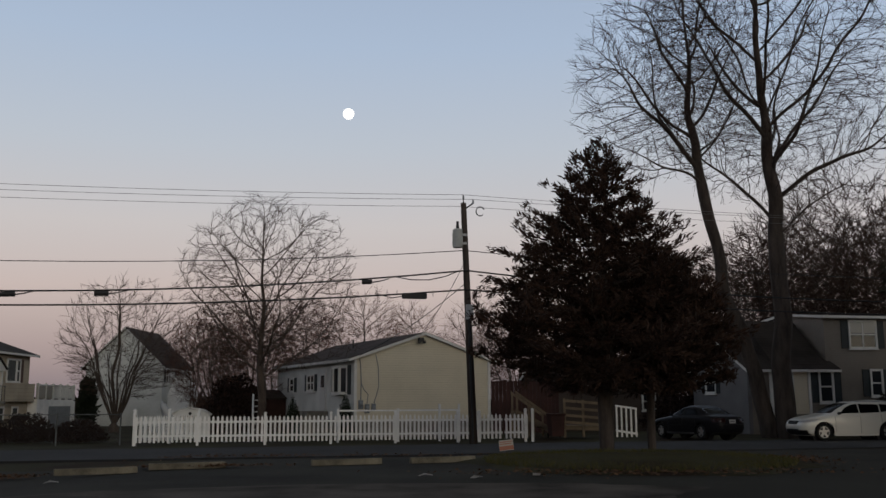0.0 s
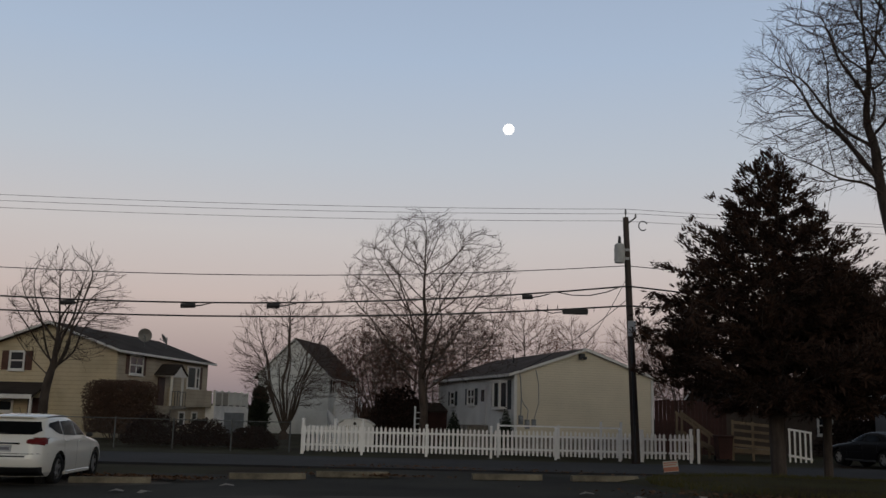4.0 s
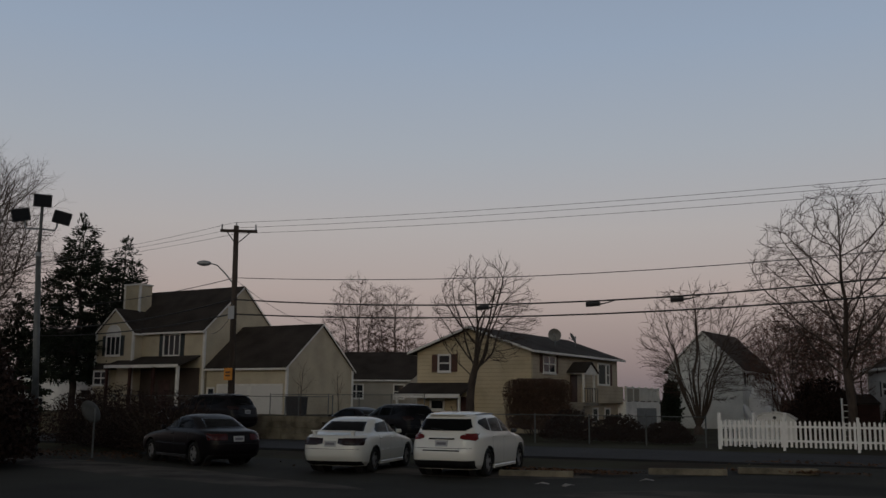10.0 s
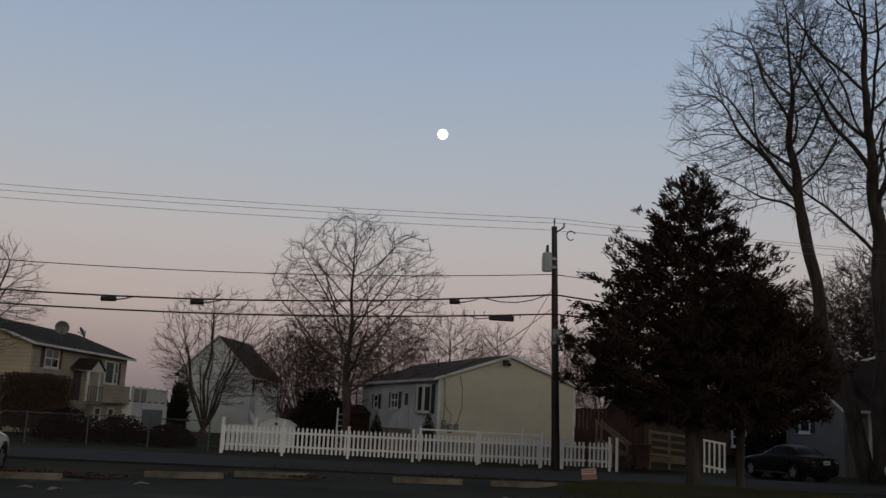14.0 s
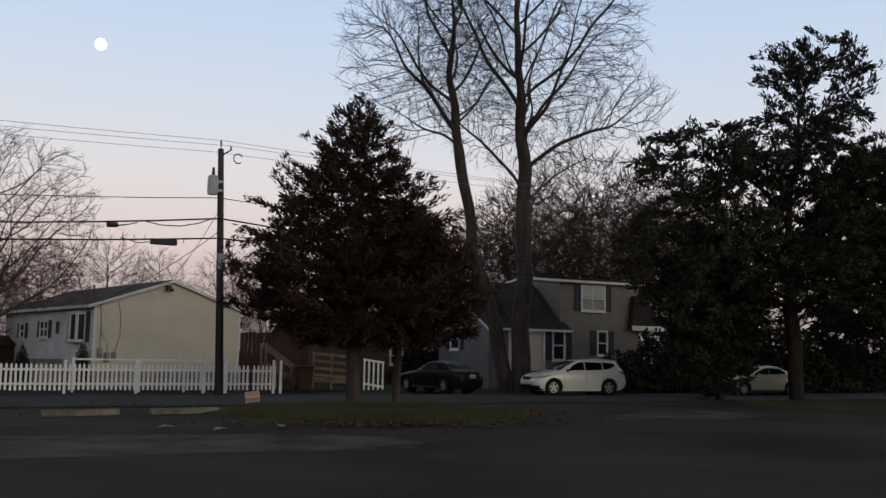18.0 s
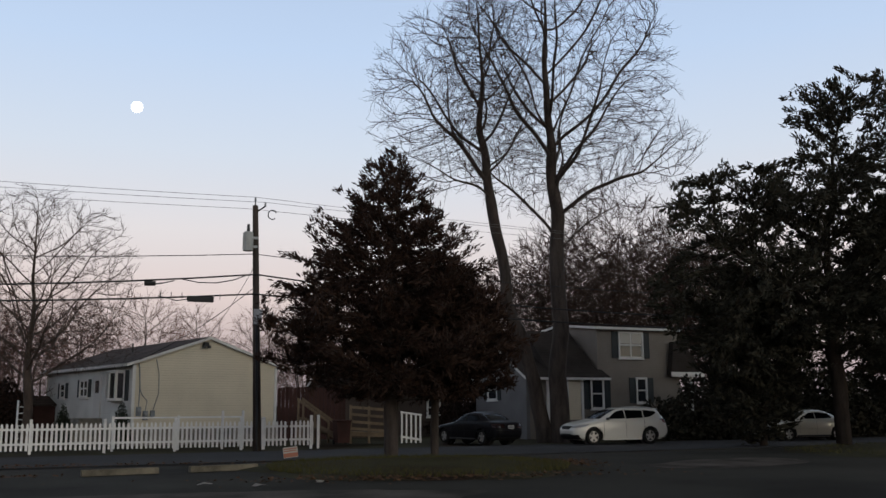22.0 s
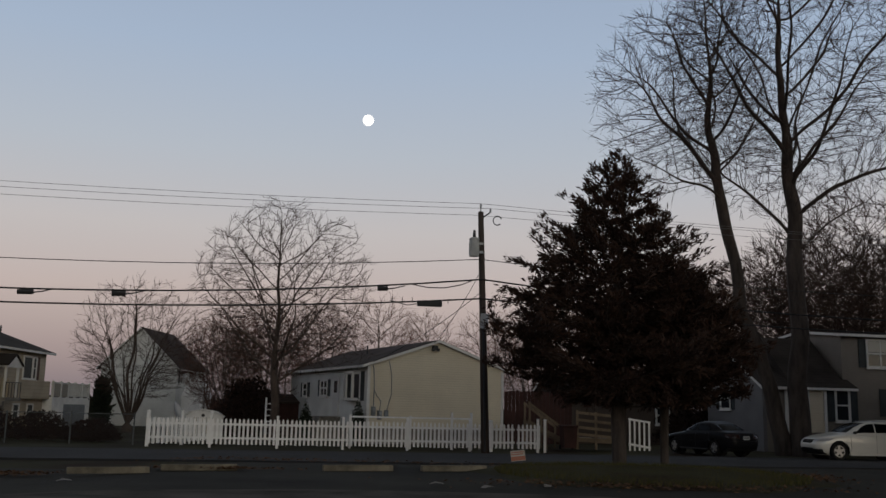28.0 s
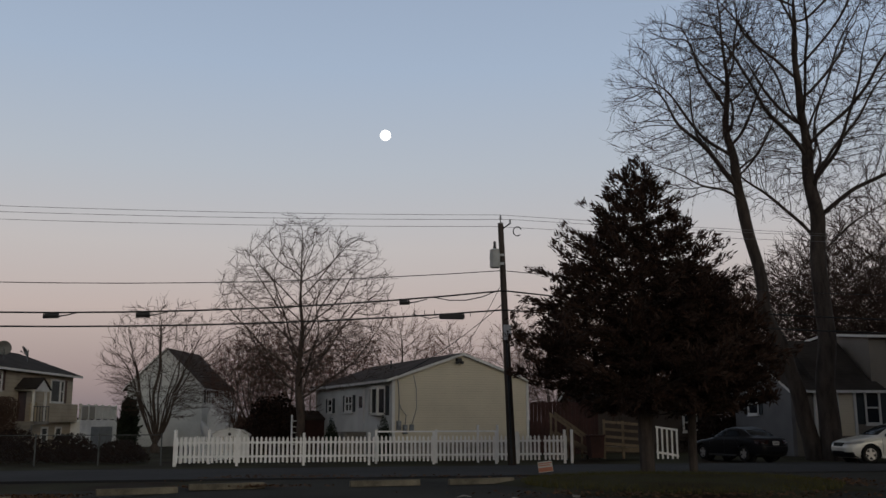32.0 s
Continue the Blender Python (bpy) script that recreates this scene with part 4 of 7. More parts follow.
# beige colonial house with a double garage, on the raised lot
LOTZ = 0.75
col = thing("colonial_house", "beige two-storey colonial house with white trim and a dark roof", "house", pose(-52.4, 46.8, 0, 0, 0, 3.5))
gable_body(col, -9.8, 0, 0, 7.7, LOTZ - 0.2, 6.72, 10.1, "x", (BEIGE, BEIGE, BEIGE, BEIGE))
gable_roof(col, -9.8, 0, 0, 7.7, 6.72, 10.1, "x", ROOF, over=0.3, rake=0.12)
gable_body(col, -10.35, -6.35, -0.9, 3.0, LOTZ - 0.2, 6.62, 8.35, "y", (BEIGE, BEIGE, BEIGE, BEIGE), "wing_wall")
gable_roof(col, -10.35, -6.35, -0.9, 3.4, 6.62, 8.35, "y", ROOF, over=0.25, rake=0.12)
corner_boards(col, ((0.0, 0.0), (-10.35, -0.9), (-6.35, -0.9)), LOTZ, 6.6, w=0.085)
window(col, "front", 0, -4.05, -2.45, 4.88, 6.42, 3, False)
shutters(col, "front", 0, -4.05, -2.45, 4.83, 6.46, SHUT_D, 0.38)
window(col, "front", -0.9, -9.2, -7.75, 4.95, 6.35, 3, False)
shutters(col, "front", -0.9, -9.2, -7.75, 4.9, 6.4, SHUT_D, 0.36)
arch = [(-8.475 + 0.78 * math.cos(math.pi * i / 14), 6.45 + 0.78 * math.sin(math.pi * i / 14)) for i in range(15)]
fan = part("fan_light", prism(arch, -0.98, -0.902, "y"), TRIM, col, "white half-round panel over the window")
window(col, "front", -1.4, -9.75, -8.2, 2.75, 3.7, 2)
part("bay_box", B((-9.9, -8.05, -1.4, -0.902, 2.3, 3.85)), BEIGE, col)
part("bay_roof", prism([(-1.55, 3.85), (-0.9, 4.35), (-0.9, 3.85)], -10.0, -7.95, "x"), ROOF, col)
proof = part("porch_roof", prism([(-2.1, 4.12), (-0.002, 4.85), (-0.002, 4.72), (-2.1, 3.99)], -7.9, -0.35, "x"), ROOF, col, "dark shingled porch roof")
part("fascia", B((-7.9, -0.35, -2.16, -2.1, 3.92, 4.14)), TRIM, proof)
for x in (-7.75, -5.3, -2.9, -0.5):
    part("porch_post", B((x - 0.09, x + 0.09, -2.05, -1.87, LOTZ - 0.2, 3.99)), TRIM if x > -1 else REDWOOD, col)
part("porch_wall", B((-7.85, -0.35, -0.05, -0.003, LOTZ + 0.25, 3.95)), BROWNS, col, "brown boarded wall under the porch")
part("porch_floor", B((-7.9, -0.3, -2.1, -0.002, LOTZ - 0.3, LOTZ + 0.25)), REDWOOD, col)
part("entry", B((-4.4, -3.2, -0.06, -0.002, LOTZ + 0.25, LOTZ + 2.35)), DARKDOOR, col)
chim = part("chimney", B((-10.0, -8.3, 1.2, 2.4, 6.0, 10.5)), BEIGE, col, "wide siding-clad chimney")
part("cap", B((-10.07, -8.23, 1.13, 2.47, 10.5, 10.62)), TRIM, chim)
part("corner_board", B((-10.05, -9.9, 1.15, 1.3, 6.2, 10.5), (-8.42, -8.25, 1.15, 1.3, 6.2, 10.5)), TRIM, chim)

gar = thing("garage_wing", "beige double garage with white doors joined to the colonial house", "garage", pose(-44.89, 47.46, 0, 0, 0, 3.25))
gable_body(gar, -7.4, 0, 0, 7.4, LOTZ - 0.2, 3.98, 7.0, "x", (BEIGE, BEIGE, BEIGE, BEIGE))
gable_roof(gar, -7.4, 0, 0, 7.4, 3.98, 7.0, "x", ROOF, over=0.28, rake=0.14)
corner_boards(gar, ((0.0, 0.0), (0.0, 7.4)), LOTZ, 3.9, w=0.08)
for a0, a1 in ((-6.2, -3.4), (-3.1, -0.4)):
    d = part("garage_door", B(*[wb("front", 0, a0, a1, 0, 0.05 if k % 2 else 0.062, LOTZ + 0.02 + k * 0.475, LOTZ + 0.49 + k * 0.475) for k in range(4)]), DOORP, gar, "white panelled garage door")
    part("casing", B(wb("front", 0, a0 - 0.13, a0, 0, 0.08, LOTZ, 2.78), wb("front", 0, a1, a1 + 0.13, 0, 0.08, LOTZ, 2.78), wb("front", 0, a0 - 0.13, a1 + 0.13, 0, 0.08, 2.67, 2.8)), TRIM, d)
window(gar, "front", 0, -7.2, -6.6, 1.6, 2.5)

# the raised yard and its retaining wall along the street
tagged(part("raised_yard", prism([(-80, 33), (-29.8, 37.6), (-29.0, 62), (-80, 62)], -0.3, LOTZ, "z"), EARTH), "raised lawn before the beige house", "ground", kind="structure")
rw = thing("retaining_wall", "grey concrete block retaining wall along the street", "wall", pose(-29.7, 30.6, 0, 0, 0, 12), kind="structure")
for course in range(4):
    for k in range(16):
        a = -13.5 + k * 1.0 + (0.5 if course % 2 else 0)
        part("block", B((a + 0.006, a + 0.994, -0.15 + 0.01 * (k % 3), 0.15, course * 0.25 + 0.004, course * 0.25 + 0.246), bevel=0.012), STOPC, rw)

# grey two-storey house behind the maple
gry = thing("grey_house", "grey two-storey house with dark shutters and a lower wing", "house", pose(19.3, 48.7, 0, 0, 0, 12))
gable_body(gry, 0, 5.45, 0, 7.0, -0.1, 5.78, 6.15, "x", (GREYB, GREYB, GREYB, GREYB))
gable_roof(gry, -0.1, 5.35, 0, 7.0, 5.78, 6.15, "x", ROOF, over=0.3, rake=0.12)
for a0, a1, z0, z1, c in ((1.45, 2.95, 4.25, 5.6, 2), (2.52, 3.12, 1.8, 3.08, 1), (-0.85, -0.15, 1.5, 3.0, 1)):
    window(gry, "front", 0 if a0 > 0 else -0.62, a0, a1, z0, z1, c, pane=None)
    shutters(gry, "front", 0 if a0 > 0 else -0.62, a0, a1, z0 - 0.05, z1 + 0.05, SHUT_D, 0.40)
# thin pale sheets added over the upper panes as their painted reflection
part("pane_reflection", B((1.50, 2.15, -0.064, -0.055, 5.0, 5.55), (2.25, 2.90, -0.064, -0.055, 5.0, 5.55)), SKYREFL, gry, "pale sky reflection painted on the upper sashes")
# the wing's left wall wears the grey with its shade painted in
gable_body(gry, -4.8, -0.0, -0.62, 5.2, -0.1, 3.1, 4.6, "x", (GREYB, GREYB, GREYB, GREYSH), "wing_wall")
gable_roof(gry, -4.8, 0.1, -0.62, 5.2, 3.1, 4.6, "x", ROOF, over=0.25, rake=0.14)
part("upper_roof", prism([(-0.62, 3.2), (2.4, 5.75), (5.4, 3.2)], -3.2, -0.25, "x"), ROOF, gry)
window(gry, "left", -4.8, 2.6, 3.6, 2.0, 3.05)
shutters(gry, "left", -4.8, 2.6, 3.6, 1.95, 3.1, SHUT_D, 0.34)
part("entry_door", B((-2.3, -1.55, -0.68, -0.622, 0.9, 3.0)), CREAM, gry)
for x in (-3.55, -1.46, -2.39):
    part("casing", B((x - 0.07, x + 0.07, -0.72, -0.622, 0.9, 3.06)), TRIM, gry)
pr = part("side_porch_roof", prism([(4.6, 3.3), (6.8, 3.3), (6.8, 3.45), (5.5, 5.15), (4.85, 5.15)], -0.4, 3.6, "y"), ROOF, gry)
part("fascia", B((4.6, 6.85, -0.46, -0.402, 3.2, 3.46)), TRIM, pr)
part("porch_post", B((6.05, 6.2, -0.3, -0.15, 0.9, 3.3)), TRIM, gry)
part("porch_rail", B((5.48, 6.05, -0.28, -0.2, 1.85, 1.93), (5.48, 6.05, -0.28, -0.2, 1.2, 1.28)), TRIM, gry)
for i in range(5):
    part("baluster", B((5.55 + i * 0.1, 5.58 + i * 0.1, -0.26, -0.22, 1.28, 1.85)), TRIM, gry)
part("porch_deck", B((5.46, 6.8, -0.35, 3.0, -0.1, 1.0)), GREYB, gry)

# far white house with a steep dark roof, and others far off
far = thing("gabled_house", "far white house with a steep brown gable roof", "house", pose(-21.0, 70.0, 0, 0, 0, -1))
gable_body(far, -5.7, 0, 0, 7.4, -0.1, 4.30, 7.05, "y", (PALE, PALE, PALE, PALE))
gable_roof(far, -5.7, 0, 0, 7.4, 4.30, 7.05, "y", ROOFB, over=0.3, rake=0.2)
part("side_wing", prism([(1.4, -0.1), (4.6, -0.1), (4.6, 2.2), (3.0, 3.5), (1.4, 2.2)], 0.002, 1.4, "x"), WHITES, far)
for a0 in (0.8, 3.4):
    window(far, "right", 0, a0, a0 + 0.55, 3.1, 4.1)
    shutters(far, "right", 0, a0, a0 + 0.55, 3.1, 4.1, SHUT_D, 0.25)
for a0 in (2.2, 3.2):
    window(far, "right", 1.4, a0, a0 + 0.5, 1.0, 2.0)

bk = thing("back_house", "low pale house with a dark roof behind the garage", "house", pose(-56.0, 66.0, 0, 0, 0, 30))
gable_body(bk, 0, 12, 0, 8, -0.1, 3.7, 6.2, "x", (PALED, PALED, PALED, PALED))
gable_roof(bk, 0, 12, 0, 8, 3.7, 6.2, "x", ROOF, over=0.3, rake=0.2)
window(bk, "front", 0, 1.0, 2.2, 2.0, 3.2, 2)
window(bk, "front", 0, 5.0, 5.9, 2.0, 3.2)
part("gable_wing", prism([(6.5, -0.1), (10.0, -0.1), (10.0, 3.4), (8.25, 4.9), (6.5, 3.4)], -1.6, -0.002, "y"), PALED, bk)
window(bk, "front", -1.6, 7.8, 8.7, 2.0, 3.2)

bk2 = thing("white_house", "far white two-storey house behind the spruces", "house", pose(-69.5, 47.6, 0, 0, 0, 20))
gable_body(bk2, -4.5, 4.0, 0, 8, -0.1, 5.2, 7.6, "x", (WHITES, WHITES, WHITES, WHITES))
gable_roof(bk2, -4.5, 4.0, 0, 8, 5.2, 7.6, "x", ROOF, over=0.3, rake=0.2)
for a0, z0 in ((-3, 3.4), (-0.8, 3.4), (1.4, 3.4), (-3, 1.1), (1.4, 1.1)):
    window(bk2, "front", 0, a0, a0 + 0.9, z0, z0 + 1.3)

ob = thing("white_cottage", "far low white house glimpsed through bare branches", "house", pose(-27.5, 72.0, 0, 0, 0, 10))
gable_body(ob, 0, 6, 0, 6, -0.1, 2.9, 5.6, "y", (WHITES, WHITES, WHITES, WHITES))
gable_roof(ob, 0, 6, 0, 6, 2.9, 5.6, "y", ROOF, over=0.25, rake=0.15)
window(ob, "front", 0, 2.4, 3.4, 1.2, 2.3)


# ---- utility poles, wires and lamps ----
def utility_pole(x, y, top, lean, label):
    e = thing("utility_pole", label, "utility pole", pose(x, y, 0), "utility poles of the street")
    smooth(part("shaft", cyl((0, 0, -0.2), (lean, 0, top), 0.17, 0.115, 14), POLEW, e))
    return e


P1, P2 = Vector((1.0, 38.1, 0)), Vector((-32.5, 30.75, 0))
p1 = utility_pole(P1.x, P1.y, 9.65, -0.33, "dark creosoted utility pole with a transformer beside the fence")
part("pin", cyl((-0.33, 0, 9.6), (-0.33, 0, 9.85), 0.02, n=6), DARKM, p1)
part("insulator", cyl((-0.33, 0, 9.82), (-0.33, 0, 10.0), 0.045, 0.03, n=8), GREYM, p1)
part("bracket", cyl((-0.33, 0, 9.35), (0.06, -0.1, 9.62), 0.03, n=6), DARKM, p1)
part("insulator", cyl((0.06, -0.1, 9.6), (0.06, -0.1, 9.78), 0.045, 0.03, n=8), GREYM, p1)
ring = [(Vector((0.35 + 0.17 * math.cos(a), -0.1, 9.28 + 0.19 * math.sin(a))), 0.022) for a in [0.4 + 0.42 * i for i in range(13)]]
part("cutout_loop", tubes([ring], 6), DARKM, p1)
xf = part("transformer", cyl((-0.58, -0.12, 7.78), (-0.58, -0.12, 8.48), 0.20, n=18), XFGREY, p1, "grey cylindrical transformer")
part("lid", cyl((-0.58, -0.12, 8.48), (-0.58, -0.12, 8.55), 0.215, 0.15, n=18), XFGREY, xf)
part("bushing", cyl((-0.58, -0.12, 8.55), (-0.58, -0.12, 8.86), 0.07, 0.05, n=10), DARKM, xf)
for k in range(10):
    a = math.tau * k / 10
    part("fin", B((-0.58 + 0.20 * math.cos(a) - 0.012, -0.58 + 0.20 * math.cos(a) + 0.012, -0.12 + 0.20 * math.sin(a) - 0.012, -0.12 + 0.20 * math.sin(a) + 0.03, 7.84, 8.38)), XFGREY, xf)
for z in (7.9, 8.25):
    part("hanger", B((-0.45, -0.2, -0.16, -0.04, z, z + 0.1)), GALV, p1)
part("sign_plate", B((-0.28, 0.04, -0.2, -0.17, 4.85, 5.45)), PLATE, p1, "pale metal tag plate")
part("riser", cyl((-0.02, -0.17, 0.0), (-0.17, -0.15, 5.0), 0.045, n=8), DARKM, p1)

p2 = utility_pole(P2.x, P2.y, 9.75, -0.18, "dark utility pole with a crossarm and a street lamp")
bm = B((-0.85, 0.85, -0.06, 0.06, 9.42, 9.55))
bmesh.ops.rotate(bm, verts=bm.verts, cent=(0, 0, 9.5), matrix=Matrix.Rotation(radians(40), 3, "Z"))
part("crossarm", bm, POLEW, p2)
ca, sa = math.cos(radians(40)), math.sin(radians(40))
for k in (-0.78, 0.0, 0.78):
    part("insulator", cyl((k * ca - 0.17 * (k == 0), k * sa, 9.55), (k * ca - 0.17 * (k == 0), k * sa, 9.8 + 0.12 * (k == 0)), 0.04, 0.03, n=8), GREYM, p2)
for k in (-0.55, 0.55):
    part("brace", cyl((-0.15, 0, 8.85), (k * ca, k * sa, 9.45), 0.022, n=6), DARKM, p2)
arm = [(Vector((-0.15, 0, 6.95)), 0.035), (Vector((-0.45, -0.28, 7.45)), 0.033), (Vector((-0.75, -0.55, 7.85)), 0.03), (Vector((-1.0, -0.8, 7.95)), 0.03)]
sl = part("lamp_arm", tubes([arm], 8), GALV, p2)
bm = bmesh.new()
bmesh.ops.create_uvsphere(bm, u_segments=14, v_segments=8, radius=1.0)
bmesh.ops.scale(bm, verts=bm.verts, vec=(0.34, 0.17, 0.13))
bmesh.ops.rotate(bm, verts=bm.verts, cent=(0, 0, 0), matrix=Matrix.Rotation(radians(38), 3, "Z"))
bmesh.ops.translate(bm, verts=bm.verts, vec=(-1.2, -0.95, 7.93))
smooth(part("lamp_head", bm, GALV, sl, "grey cobra-head street lamp"))
part("number_tag", B((-0.28, 0.1, -0.19, -0.16, 5.35, 5.95)), PLATE, p2, "pale tag plate")
sg = part("warning_sign", B((-0.32, 0.22, -0.24, -0.21, 2.55, 3.1), bevel=0.01), ORANGE, p2, "orange sign on the pole")
part("bar", B((-0.2, 0.1, -0.246, -0.242, 2.72, 2.78), (-0.2, 0.1, -0.246, -0.242, 2.88, 2.94)), PLASTIC, sg)


def wire(name, label, pts, r, m, sag=0.0, n=14):
    """A cable through the given points, hanging between each pair."""
    path = []
    for a, b in zip(pts, pts[1:]):
        a, b = Vector(a), Vector(b)
        for i in range(n):
            f = i / n
            path.append((a.lerp(b, f) - Vector((0, 0, 4 * sag * f * (1 - f))), r))
    path.append((Vector(pts[-1]), r))
    return tagged(part(name, tubes([path], 5), m), label, "cable", "cables of the street")


along = Vector((math.cos(radians(12)), math.sin(radians(12)), 0))
P3, P0 = P1 + along * 38, Vector((-65.2, 37.0, 1.1))
p0 = utility_pole(P0.x, P0.y, 10.9, 0.1, "far utility pole with a crossarm beyond the spruces")
part("crossarm", prism([(-1.1, -0.45), (1.1, 0.35), (1.07, 0.47), (-1.13, -0.33)], 10.55, 10.68, "z"), POLEW, p0)
for k in (-0.95, 0.0, 0.95):
    part("insulator", cyl((k, k * 0.36, 10.68), (k, k * 0.36, 10.92), 0.05, 0.03, n=8), GREYM, p0)
for dx, dy, z1, z2 in ((-0.33, 0, 10.0, 9.92), (0.06, -0.1, 9.78, 9.62), (-0.6, 0.5, 9.62, 9.5)):
    wire("power_line", "thin bare high power line", [P0 + Vector((dx, dy, 9.7)), P2 + Vector((dx, dy, z2)), P1 + Vector((dx, dy, z1)), P3 + Vector((dx, dy, 9.7))], 0.0085, WIRET, 0.27)
wire("power_line", "thin dark service line", [P0 + Vector((0, 0, 7.1)), P2 + Vector((-.1, 0, 7.28)), P1 + Vector((-0.3, -0.1, 7.66)), P3 + Vector((0, 0, 7.6))], 0.017, WIRE, 0.68)
wire("telephone_cable", "black telephone cable slung between the poles", [P0 + Vector((0, 0, 6.0)), P2 + Vector((-.1, -.1, 6.26)), P1 + Vector((-0.25, -0.15, 6.83)), P3 + Vector((0, 0, 6.7))], 0.034, WIRE, 0.88)
wire("telephone_cable", "thick black telephone cable slung between the poles", [P0 + Vector((0, 0, 5.3)), P2 + Vector((-.1, -.1, 5.58)), P1 + Vector((-0.22, -0.15, 6.05)), P3 + Vector((0, 0, 5.9))], 0.034, WIRE, 0.67)
wire("service_drop", "thin cable from the pole to the ranch house", [P1 + Vector((-0.2, 0, 6.4)), Vector((-4.3, 45.3, 3.75))], 0.014, WIRE, 0.25)
wire("service_drop", "thin cable from the pole to the ranch house", [P1 + Vector((-0.2, 0, 7.4)), Vector((-1.4, 46.7, 4.8))], 0.012, WIRE, 0.25)
wire("service_drop", "thin cable from the pole to the garage", [P2 + Vector((-0.1, 0, 7.2)), Vector((-44.9, 51.2, 7.0))], 0.012, WIRE, 0.5)
wire("service_drop", "thin cable from the pole to the colonial house", [P2 + Vector((-0.1, 0, 5.7)), Vector((-52.0, 47.0, 6.4))], 0.014, WIRE, 0.3)


def on_span(a, b, sag, f, dz=0.0):
    a, b = Vector(a), Vector(b)
    return a.lerp(b, f) - Vector((0, 0, 4 * sag * f * (1 - f) - dz))


A6, B6 = P2 + Vector((-.1, -.1, 6.26)), P1 + Vector((-0.25, -0.15, 6.83))
A5, B5 = P2 + Vector((-.1, -.1, 5.58)), P1 + Vector((-0.22, -0.15, 6.05))
for f, ln in ((0.495, 0.55), (0.591, 0.5), (0.36, 0.5), (0.882, 0.4)):
    p = on_span(A6, B6, 0.88, f, -0.13)
    e = thing("splice_closure", "black splice box hanging under the telephone cable", "cable box", Matrix.Translation(p) @ pose(0, 0, 0, 0, 0, 12))
    part("case", cyl((-ln / 2, 0, 0), (ln / 2, 0, 0.02), 0.095, n=10), PLASTIC, e)
    part("tail", tubes([[(Vector((ln / 2, 0, 0)), 0.03), (Vector((ln / 2 + 0.3, 0, 0.05)), 0.025), (Vector((ln / 2 + 0.7, 0, 0.16)), 0.02)]], 5), PLASTIC, e)
    for k in (-0.15, 0.15):
        part("hanger", cyl((k, 0, 0.05), (k, 0, 0.17), 0.012, n=5), DARKM, e)
p = on_span(A5, B5, 0.67, 0.937, -0.10)
e = thing("cable_terminal", "long black terminal box on the telephone cable near the pole", "cable box", Matrix.Translation(p) @ pose(0, 0, 0, 0, 0, 12))
part("case", B((-0.5, 0.5, -0.1, 0.1, -0.12, 0.10), bevel=0.03), PLASTIC, e)
for k in (-1.5, -1.1, -0.7, 0.75):
    part("clamp", cyl((k, 0, 0.0), (k, 0, 0.22), 0.014, n=5), DARKM, e)
part("loop", tubes([[(Vector((-1.6, 0, 0.06)), 0.02), (Vector((-0.9, 0, -0.1)), 0.02), (Vector((-0.5, 0, -0.03)), 0.02)]], 5), PLASTIC, e)
loop = [on_span(A6, B6, 0.88, f, d) for f, d in ((0.915, 0.0), (0.935, -0.18), (0.955, -0.24), (0.975, -0.16), (0.99, 0.0))]
tagged(part("slack_loop", tubes([[(q, 0.022) for q in loop]], 5), WIRE), "slack loop of black cable beside the pole", "cable")

# flood lights on a steel mast at the lot's corner
fl = thing("floodlight_mast", "tall grey steel mast with three dark floodlights, unlit", "flood light", pose(-27.87, 17.68, 0.12))
smooth(part("mast", cyl((0.17, 0.27, -0.4), (0, 0, 6.1), 0.12, 0.08, 12), MASTG, fl))
smooth(part("spigot", cyl((0, 0, 6.1), (0, 0, 7.7), 0.055, 0.05, 10), MASTG, fl))
part("collar", cyl((0, 0, 6.04), (0, 0, 6.18), 0.10, n=12), GREYM, fl)
tx, ty = math.cos(radians(57)), math.sin(radians(57))
for k in (-1, 1):
    part("arm", tubes([[(Vector((0, 0, 6.95)), 0.03), (Vector((0.42 * k * tx, 0.42 * k * ty, 6.93)), 0.03), (Vector((0.48 * k * tx, 0.48 * k * ty, 7.05)), 0.03), (Vector((0.48 * k * tx, 0.48 * k * ty, 7.2)), 0.03)]], 7), GREYM, fl)
for px, pz, turn, tilt in ((0, 7.88, 57, 0), (-0.62, 7.36, 57, -12), (0.62, 7.36, 57, 12)):
    bm = B((-0.28, 0.28, -0.16, 0.12, -0.2, 0.22), bevel=0.02)
    m = Matrix.Translation((px * tx, px * ty, pz)) @ pose(0, 0, 0, 12, tilt, turn)
    bmesh.ops.transform(bm, verts=bm.verts, matrix=m)
    h = part("lamp_head", bm, DARKM, fl, "square dark floodlight")
    bm = B((-0.24, 0.24, -0.172, -0.162, -0.16, 0.18))
    bmesh.ops.transform(bm, verts=bm.verts, matrix=m)
    part("lens", bm, GLASS, h)
# the low dish stands in shade, painted into its reflector
dish("satellite_dish", -24.5, 17.7, 1.32, 0.34, 96, "round satellite dish with shade in its colour, on a post among the shrubs", 1.4, DISHSH)


# ---- fences ----
def picket_mesh(h, w=0.088, t=0.02):
    return prism([(-w / 2, 0.0), (w / 2, 0.0), (w / 2, h - 0.07), (0, h), (-w / 2, h - 0.07)], -t / 2, t / 2, "y")


PK = bpy.data.meshes.new("picket")
bm = picket_mesh(1.02)
bm.to_mesh(PK)
bm.free()
PK.materials.append(VINYL)


